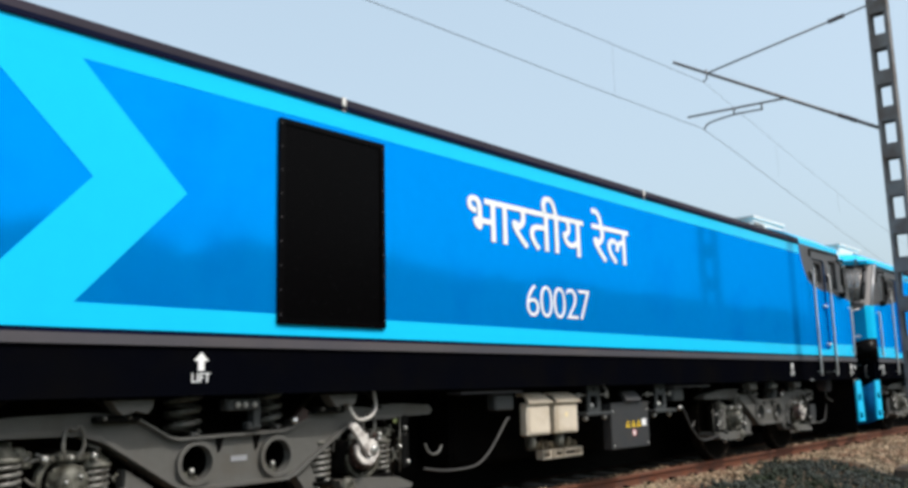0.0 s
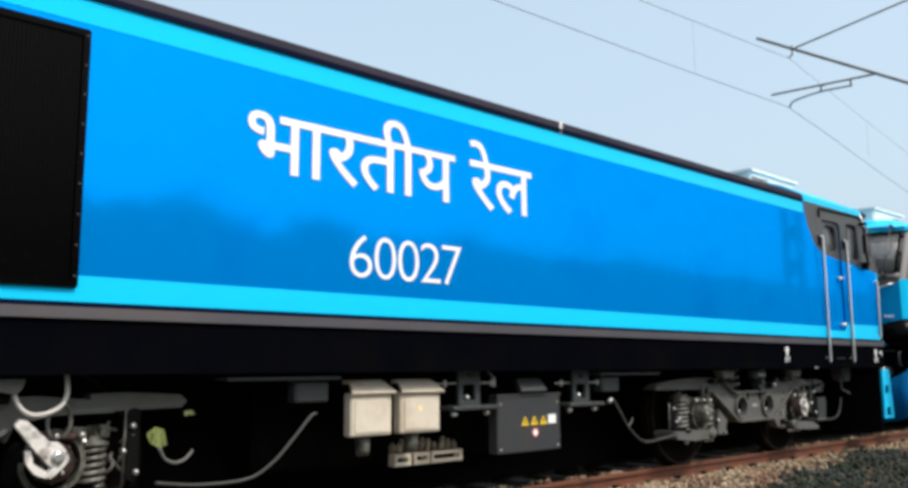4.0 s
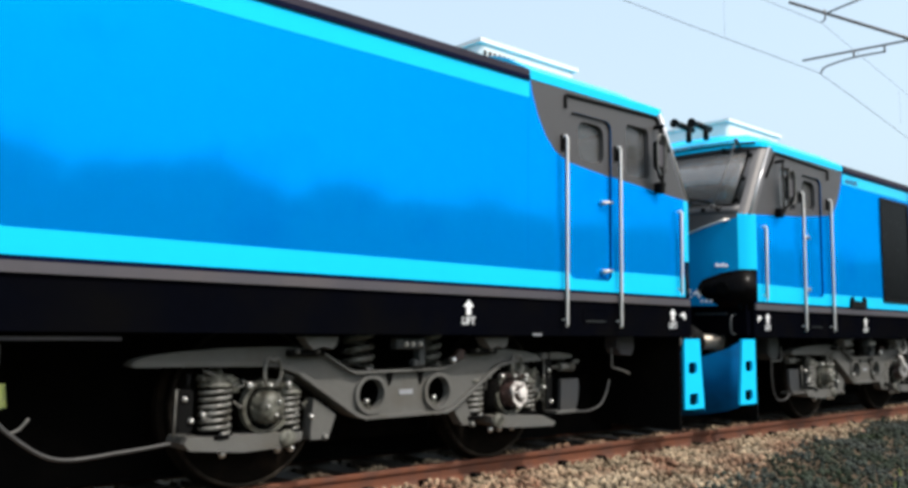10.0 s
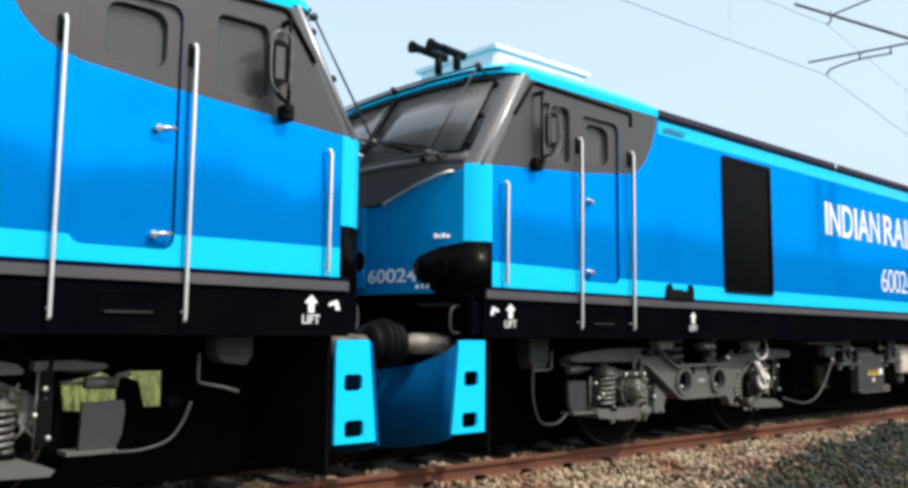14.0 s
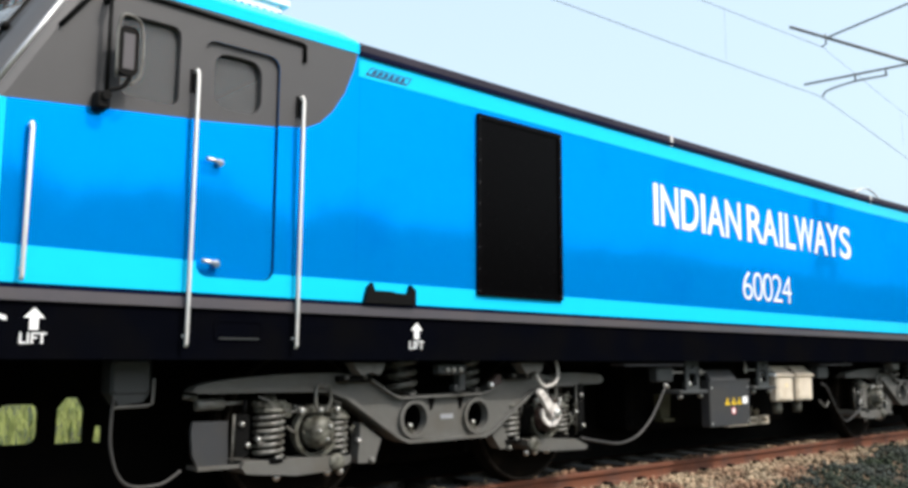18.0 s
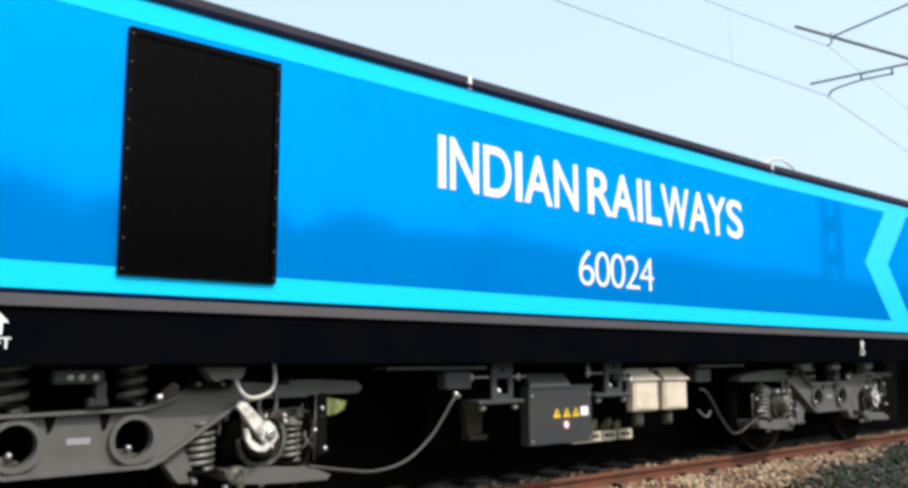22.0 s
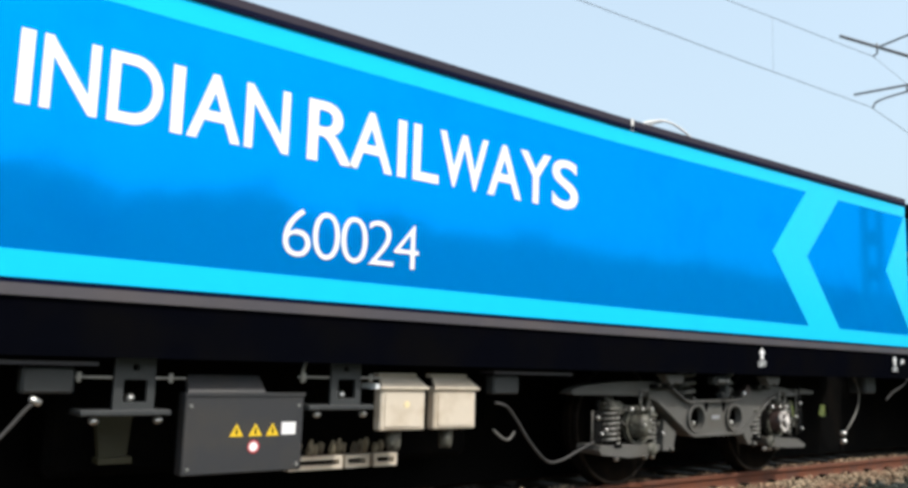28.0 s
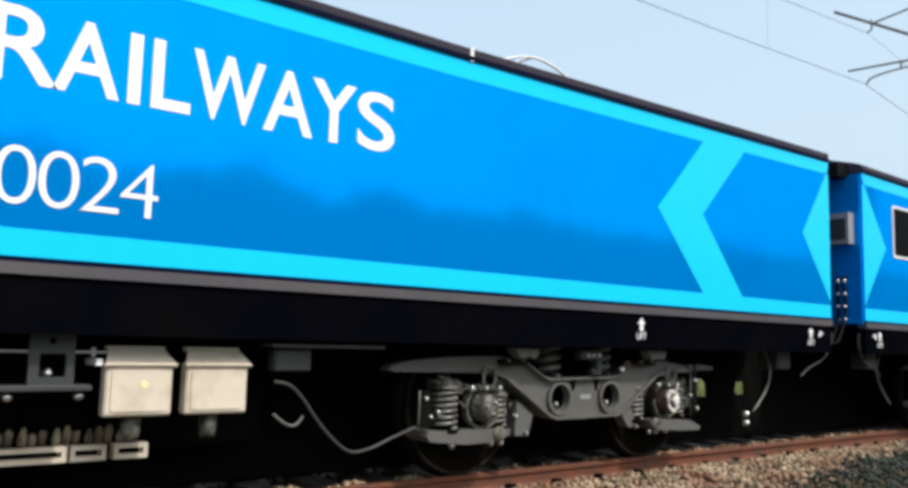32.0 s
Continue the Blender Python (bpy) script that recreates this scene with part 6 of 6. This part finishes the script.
for k in range(5):
    j = (k + 1) % 5
    bm.faces.new((a[k], a[j], b[j], b[k]))
bm.faces.new(a)
bm.faces.new(b[::-1])
thing("ballast_bed", bm, BED, "bed of brown ballast fines under the track", "track bed", kind="structure")

RAIL_PROF = [(-0.075, -0.172), (0.075, -0.172), (0.075, -0.16), (0.02, -0.145), (0.009, -0.125), (0.009, -0.055), (0.034, -0.04), (0.036, -0.012), (0.028, -0.002), (0.0, 0.0),
             (-0.028, -0.002), (-0.036, -0.012), (-0.034, -0.04), (-0.009, -0.055), (-0.009, -0.125), (-0.02, -0.145), (-0.075, -0.16)]
rails = []
for s in (1, -1):
    bm = fresh()
    cx = TRACK_X + s * 0.872
    ends = [[bm.verts.new((cx + x, y, z)) for x, z in RAIL_PROF] for y in (-40, 160)]
    for k in range(len(RAIL_PROF)):
        j = (k + 1) % len(RAIL_PROF)
        bm.faces.new((ends[0][k], ends[0][j], ends[1][j], ends[1][k]))
    bm.faces.new(ends[0])
    bm.faces.new(ends[1][::-1])
    rails.append(thing("rail", bm, RUST, "rust-brown steel rail on concrete sleepers", "rail", "rails of the track", "structure"))
bm = fresh()
plate(bm, [(-0.13, -0.175), (0.13, -0.175), (0.13, -0.23), (-0.13, -0.23)], -1.37, 1.37)
sleeper = tagged(new("sleeper", mesh_from("sleeper", bm, SLEEPER)), "concrete sleeper darkened for the shade under the train, half sunk in ballast", "sleeper", "sleepers under the rails", "structure")
sleeper.location = (TRACK_X, -3.0, 0)
for k in range(1, 72):
    copy_thing(sleeper, pose(TRACK_X, -3.0 + 0.62 * k, 0))
bm = fresh()
bevelled_box(bm, -0.045, 0.045, 0.03, 0.11, -0.16, -0.115, r=0.008)
box(bm, -0.07, 0.07, 0.075, 0.15, -0.178, -0.155)
clip_mesh = mesh_from("rail_clip", bm, UNDER_DARK)
for k in range(72):
    clip = new("rail_clip", clip_mesh)
    clip.parent, clip.location = rails[0], (TRACK_X + 0.872, -3.0 + 0.62 * k, 0)

rng = np.random.default_rng(7)


# past this line the stones take the darker colour
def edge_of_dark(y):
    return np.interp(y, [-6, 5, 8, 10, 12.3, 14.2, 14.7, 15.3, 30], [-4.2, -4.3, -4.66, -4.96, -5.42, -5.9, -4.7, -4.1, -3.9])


def bed_height(x):
    d = x - TRACK_X
    return np.where(d > 2.0, -0.2 - (d - 2.0) * 0.26, -0.185)


n = 46000
y = rng.uniform(-6.0, 36.0, n)
x = rng.uniform(TRACK_X + 0.95, -3.8, n)
keep = x < edge_of_dark(y) + rng.normal(0, 0.1, n)
x, y = x[keep], y[keep]
z = bed_height(x) + rng.uniform(-0.01, 0.05, len(x)) + 0.02 * np.sin(3 * y) * np.cos(4 * x)
scatter("ballast", STONE, "loose tan and brown ballast stones beside the rail", "ballast", np.stack([x, y, z], 1), rng.uniform(0.03, 0.07, len(x)), 1)
n = 9000
y = rng.uniform(1.0, 40.0, n)
x = TRACK_X + rng.uniform(-1.9, 0.8, n)
z = np.full(n, -0.235) + rng.uniform(-0.01, 0.02, n)
scatter("ballast", SHADED_STONE, "ballast stones between the rails, darkened for the shade under the train", "ballast", np.stack([x, y, z], 1), rng.uniform(0.045, 0.08, n), 2)
# pale stones heaped against the inner side of the near rail, between the sleepers
n = 6500
y = 0.62 * rng.integers(6, 52, n) - 2.69 + rng.normal(0, 0.13, n)
x = TRACK_X + rng.uniform(0.48, 0.77, n)
z = -0.003 - np.abs(TRACK_X + 0.68 - x) * 0.2 - np.abs(((y + 2.69) / 0.62 + 0.5) % 1 - 0.5) * 0.16 + rng.uniform(-0.05, 0.0, n)
scatter("ballast", STONE, "pale ballast stones heaped against the rail", "ballast", np.stack([x, y, z], 1), rng.uniform(0.04, 0.065, n), 5)
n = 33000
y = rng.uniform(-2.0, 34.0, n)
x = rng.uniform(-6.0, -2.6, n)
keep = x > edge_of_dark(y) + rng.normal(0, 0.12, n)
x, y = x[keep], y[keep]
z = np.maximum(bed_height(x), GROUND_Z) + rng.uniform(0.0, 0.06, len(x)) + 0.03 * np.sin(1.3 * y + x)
scatter("dark_ballast", DARK_STONE, "loose stones along the cess, coloured darker than the ballast", "ballast", np.stack([x, y, z], 1), rng.uniform(0.03, 0.075, len(x)), 3)


def grass_patch(name, label, boxes, count, tall, seed):
    """Blades of grass: thin bent triangles, joined into one object."""
    r = np.random.default_rng(seed)
    v, f = [], []
    for x0, x1, y0, y1 in boxes:
        cx, cy = r.uniform(x0, x1, count), r.uniform(y0, y1, count)
        h = r.uniform(0.5, 1.0, count) * tall
        a = r.uniform(0, 2 * np.pi, count)
        lean = r.uniform(0.1, 0.5, count) * h
        w = 0.012 + 0.02 * tall
        for i in range(count):
            k = len(v)
            dx, dy = math.cos(a[i]), math.sin(a[i])
            v += [(cx[i] - dy * w, cy[i] + dx * w, GROUND_Z), (cx[i] + dy * w, cy[i] - dx * w, GROUND_Z),
                  (cx[i] + dx * lean[i] * 0.4 + dy * w * 0.7, cy[i] + dy * lean[i] * 0.4 - dx * w * 0.7, GROUND_Z + h[i] * 0.6), (cx[i] + dx * lean[i], cy[i] + dy * lean[i], GROUND_Z + h[i])]
            f += [(k, k + 1, k + 2), (k, k + 2, k + 3)]
    me = bpy.data.meshes.new(name)
    me.from_pydata(v, [], f)
    me.materials.append(GRASS)
    return tagged(new(name, me), label, "grass", kind="stuff")


grass_patch("grass", "rough yellow-green grass beyond the track", [(-24, -14, 0, 60), (-40, -22, 0, 90)], 11000, 0.5, 11)
grass_patch("grass", "thin weeds among the dark stones", [(-4.9, -3.2, 8, 30)], 1500, 0.13, 12)


# ---------------------------------------------------------------- trees
def tree(name, height, seed, label):
    r = random.Random(seed)
    top = tagged(new(name), label, "tree", "line of trees")
    bm = fresh()
    lean = (r.uniform(-0.3, 0.3), r.uniform(-0.3, 0.3))
    trunk = [(lean[0] * t, lean[1] * t, height * 0.55 * t) for t in (0, 0.25, 0.5, 0.75, 1)]
    tube(bm, trunk, 0.22, 8, 0.5)
    tips = []
    for k in range(8):
        t = r.uniform(0.35, 1.0)
        a = r.uniform(0, 6.283)
        p = Vector((lean[0] * t, lean[1] * t, height * 0.55 * t))
        q = p + Vector((math.cos(a) * r.uniform(1.0, 2.2), math.sin(a) * r.uniform(1.0, 2.2), height * r.uniform(0.12, 0.38)))
        tube(bm, [p, (p + q) / 2 + Vector((0, 0, 0.2)), q], 0.09, 6, 0.35)
        tips += [q, (p + q) / 2 + Vector((0, 0, 0.3))]
    part("trunk", bm, BARK, top)
    tips.append(Vector((lean[0], lean[1], height * 0.85)))
    v, f = [], []
    for c in tips:
        spread = r.uniform(0.7, 1.3) * height / 8
        for _ in range(330):
            d = Vector((r.gauss(0, 1), r.gauss(0, 1), r.gauss(0, 0.8))) * spread * 0.55
            p = c + d
            a = Vector((r.uniform(-1, 1), r.uniform(-1, 1), r.uniform(-1, 1))).normalized() * r.uniform(0.14, 0.34)
            b = a.orthogonal().normalized() * a.length * 0.6
            k = len(v)
            v += [p - a, p + b, p + a, p - b]
            f.append((k, k + 1, k + 2, k + 3))
    me = bpy.data.meshes.new("crown")
    me.from_pydata([tuple(p) for p in v], [], f)
    me.materials.append(LEAF)
    crown = new("crown", me)
    crown.parent = top
    return top


kinds = [tree("tree", h, s, "broad leafy green tree in the line behind the track") for h, s in ((10.6, 1), (11.4, 2), (9.8, 3), (11.0, 4))]
r = random.Random(5)
spots = [(30 + 5 * (k % 2) + r.uniform(-1.5, 1.5), 1 + 2.3 * k + r.uniform(-0.8, 0.8)) for k in range(52)]
for k, (tx, ty) in enumerate(spots):
    m = pose(tx, ty, GROUND_Z, 0, 0, r.uniform(0, 360))
    if k < 4:
        kinds[k].matrix_basis = m
    else:
        copy_thing(kinds[k % 4], m)


# low trees beyond the track, on its far side
low_kinds = [tree("tree", h, seed, "low bushy green tree beyond the grass") for h, seed in ((5.2, 8), (4.6, 9))]
for k in range(26):
    m = pose(-56 + 3 * (k % 3) + r.uniform(-1, 1), -6 + 3.4 * k + r.uniform(-0.8, 0.8), GROUND_Z, 0, 0, r.uniform(0, 360))
    if k < 2:
        low_kinds[k].matrix_basis = m
    else:
        copy_thing(low_kinds[k % 2], m)


# ---------------------------------------------------------------- overhead line
FAR = 1.10           # the overhead line's plan was drawn a tenth too near


def put(x, y, z):
    return (FAR * x, FAR * y, EYE + FAR * (z - EYE))


MAST = put(-3.38, 13.95, 0)[:2]
WIRE_X, WIRE_Z, HANG_Z = -6.37, 5.57, 6.44


def overhead_mast():
    top = tagged(new("overhead_line_mast"), "grey lattice steel mast with a cantilever over the track", "mast")
    top.location = (MAST[0], MAST[1], GROUND_Z)
    base = -GROUND_Z

    def P(x, y, z):
        x, y, z = put(x, y, z)
        return (x - MAST[0], y - MAST[1], z + base)

    tall = 9.4
    for s in (-1, 1):
        bm = fresh()
        x0, x1, lip = s * 0.16, s * 0.15, s * 0.1
        box(bm, -0.09, 0.09, min(x0, x1), max(x0, x1), 0, tall)
        for y0, y1 in ((0.08, 0.092), (-0.092, -0.08)):
            box(bm, y0, y1, min(x0, lip), max(x0, lip), 0, tall)
        part("mast_channel", bm, MAST_STEEL, top)
    for k in range(14):
        for y0, y1 in ((-0.1, -0.092), (0.092, 0.1)):
            bm = fresh()
            z = 0.27 + 0.637 * k
            box(bm, y0, y1, -0.155, 0.155, z - 0.125, z + 0.125)
            part("batten_plate", bm, MAST_STEEL, top)
    bm = fresh()
    bevelled_box(bm, -0.4, 0.4, -0.4, 0.4, -0.1, 0.25, r=0.04)
    part("foundation", bm, SLEEPER, top, "concrete foundation block")
    tip, joint, stay = (-6.86, 13.95, 6.94), (-3.53, 13.9, 4.96), (-3.53, 13.9, 6.94)

    def on(s):
        return tuple(a + (b - a) * s for a, b in zip(joint, tip))

    hook = on(0.81)
    for name, p, q, rad in (("bracket_tube", on(0.17), tip, 0.028), ("bracket_foot", joint, on(0.1), 0.03), ("stay_tube", hook, tuple(a + (b - a) * 0.79 for a, b in zip(hook, stay)), 0.018),
                            ("stay_end", tuple(a + (b - a) * 0.88 for a, b in zip(hook, stay)), stay, 0.016)):
        bm = fresh()
        tube(bm, [P(*p), P(*q)], rad, 8)
        part(name, bm, MAST_STEEL, top)
    for p, q in ((on(0.09), on(0.18)), (tuple(a + (b - a) * 0.78 for a, b in zip(hook, stay)), tuple(a + (b - a) * 0.89 for a, b in zip(hook, stay)))):
        bm = fresh()
        d = Vector(q) - Vector(p)
        prof = []
        for k in range(7):
            h = d.length * (k + 0.1) / 7
            prof += [(h, 0.03), (h + d.length * 0.06, 0.048), (h + d.length * 0.1, 0.032)]
        lathe(bm, P(*p), d, prof, 12)
        part("insulator", bm, INSULATOR, top, "ribbed brown insulator")
    # registration tube and steady arm
    reg0, reg1 = on(0.41), (-6.63, 13.9, 5.835)
    bm = fresh()
    tube(bm, [P(*reg0), P(*reg1)], 0.02, 8)
    part("registration_tube", bm, MAST_STEEL, top)
    bm = fresh()
    tube(bm, curve_points([P(-5.28, 13.9, 5.67), P(-5.8, 13.9, 5.69), P(-6.24, 13.9, 5.64), P(WIRE_X, 14.0, WIRE_Z + 0.01)], 5), 0.016, 6)
    part("steady_arm", bm, MAST_STEEL, top)
    for x, z0, z1 in ((-5.3, 5.66, 5.79), (-5.78, 5.68, 5.815)):
        bm = fresh()
        tube(bm, [P(x, 13.9, z0), P(x, 13.9, z1)], 0.018, 6)
        part("arm_link", bm, MAST_STEEL, top)
    bm = fresh()
    tube(bm, [P(hook[0], 13.9, hook[2] + 0.06), P(hook[0] - 0.02, 13.95, hook[2] - 0.1), P(-6.33, 13.97, HANG_Z)], 0.016, 6)
    part("wire_clamp", bm, MAST_STEEL, top)
    return top


overhead_mast()


def wire_thing(name, pts, rad, label):
    bm = fresh()
    tube(bm, [put(*p) for p in pts], rad, 6)
    return thing(name, bm, WIRE, label, "wire", "overhead wires")


def sag(p, q, drop, n=16):
    return [tuple(a + (b - a) * k / n for a, b in zip(p, q))[:2] + (p[2] + (q[2] - p[2]) * k / n - 4 * drop * (k / n) * (1 - k / n),) for k in range(n + 1)]


wire_thing("contact_wire", [(-9.5, -36, WIRE_Z), (-6.79, 6.9, WIRE_Z), (-6.6, 10.5, WIRE_Z), (WIRE_X, 13.9, WIRE_Z), (-6.65, 16.05, WIRE_Z), (-7.06, 18.9, WIRE_Z), (-13.0, 62, WIRE_Z)], 0.0052, "thin dark contact wire over the track")
catenary = wire_thing("catenary_wire", sag((-9.6, -36, HANG_Z + 0.1), (-6.33, 14.0, HANG_Z), 0.3), 0.0046, "thin dark catenary wire over the contact wire")
wire_thing("catenary_wire", sag((-6.33, 14.0, HANG_Z), (-10.9, 62, HANG_Z + 0.1), 0.5), 0.003, "thin dark catenary wire beyond the mast")
for x0, y0, z0, z1 in ((-6.51, 11.2, 6.38, WIRE_Z), (-6.85, 6.0, 6.27, WIRE_Z), (-6.8, 18.5, 6.3, WIRE_Z), (-7.3, 24.0, 6.15, WIRE_Z)):
    bm = fresh()
    tube(bm, [put(x0, y0, z0), put(x0, y0, z1)], 0.0015, 5)
    part("dropper", bm, WIRE, catenary)


# ---------------------------------------------------------------- what moves
def runs():
    """Seconds and metres run, with the unseen stretches filled in evenly."""
    rows = [(t, run) for t, run, *_ in ROWS]
    out = []
    for k, (t, run) in enumerate(rows):
        out.append((t, run))
        if k + 1 < len(rows) and rows[k + 1][0] - t > 1:
            t1, run1 = rows[k + 1]
            v0 = (run - rows[k - 1][1]) / (t - rows[k - 1][0])
            v1 = (rows[k + 2][1] - run1) / (rows[k + 2][0] - t1)
            d = t1 - t
            for j in range(1, int(d / 0.5)):
                s = 0.5 * j / d
                h = (2 * s ** 3 - 3 * s * s + 1) * run + (s ** 3 - 2 * s * s + s) * d * v0 + (3 * s * s - 2 * s ** 3) * run1 + (s ** 3 - s * s) * d * v1
                out.append((t + 0.5 * j, h))
    return out


def motions():
    path = runs()
    for loco in TRAIN:
        home = loco.location.copy()
        walk(loco, [(t, pose(home.x, home.y - run, 0)) for t, run in path])
    for w, s, side in WHEELSETS:
        walk(w, [(t, pose(side * 0.8355, s, WHEEL_R, math.degrees(run / WHEEL_R))) for t, run in path])


motions()
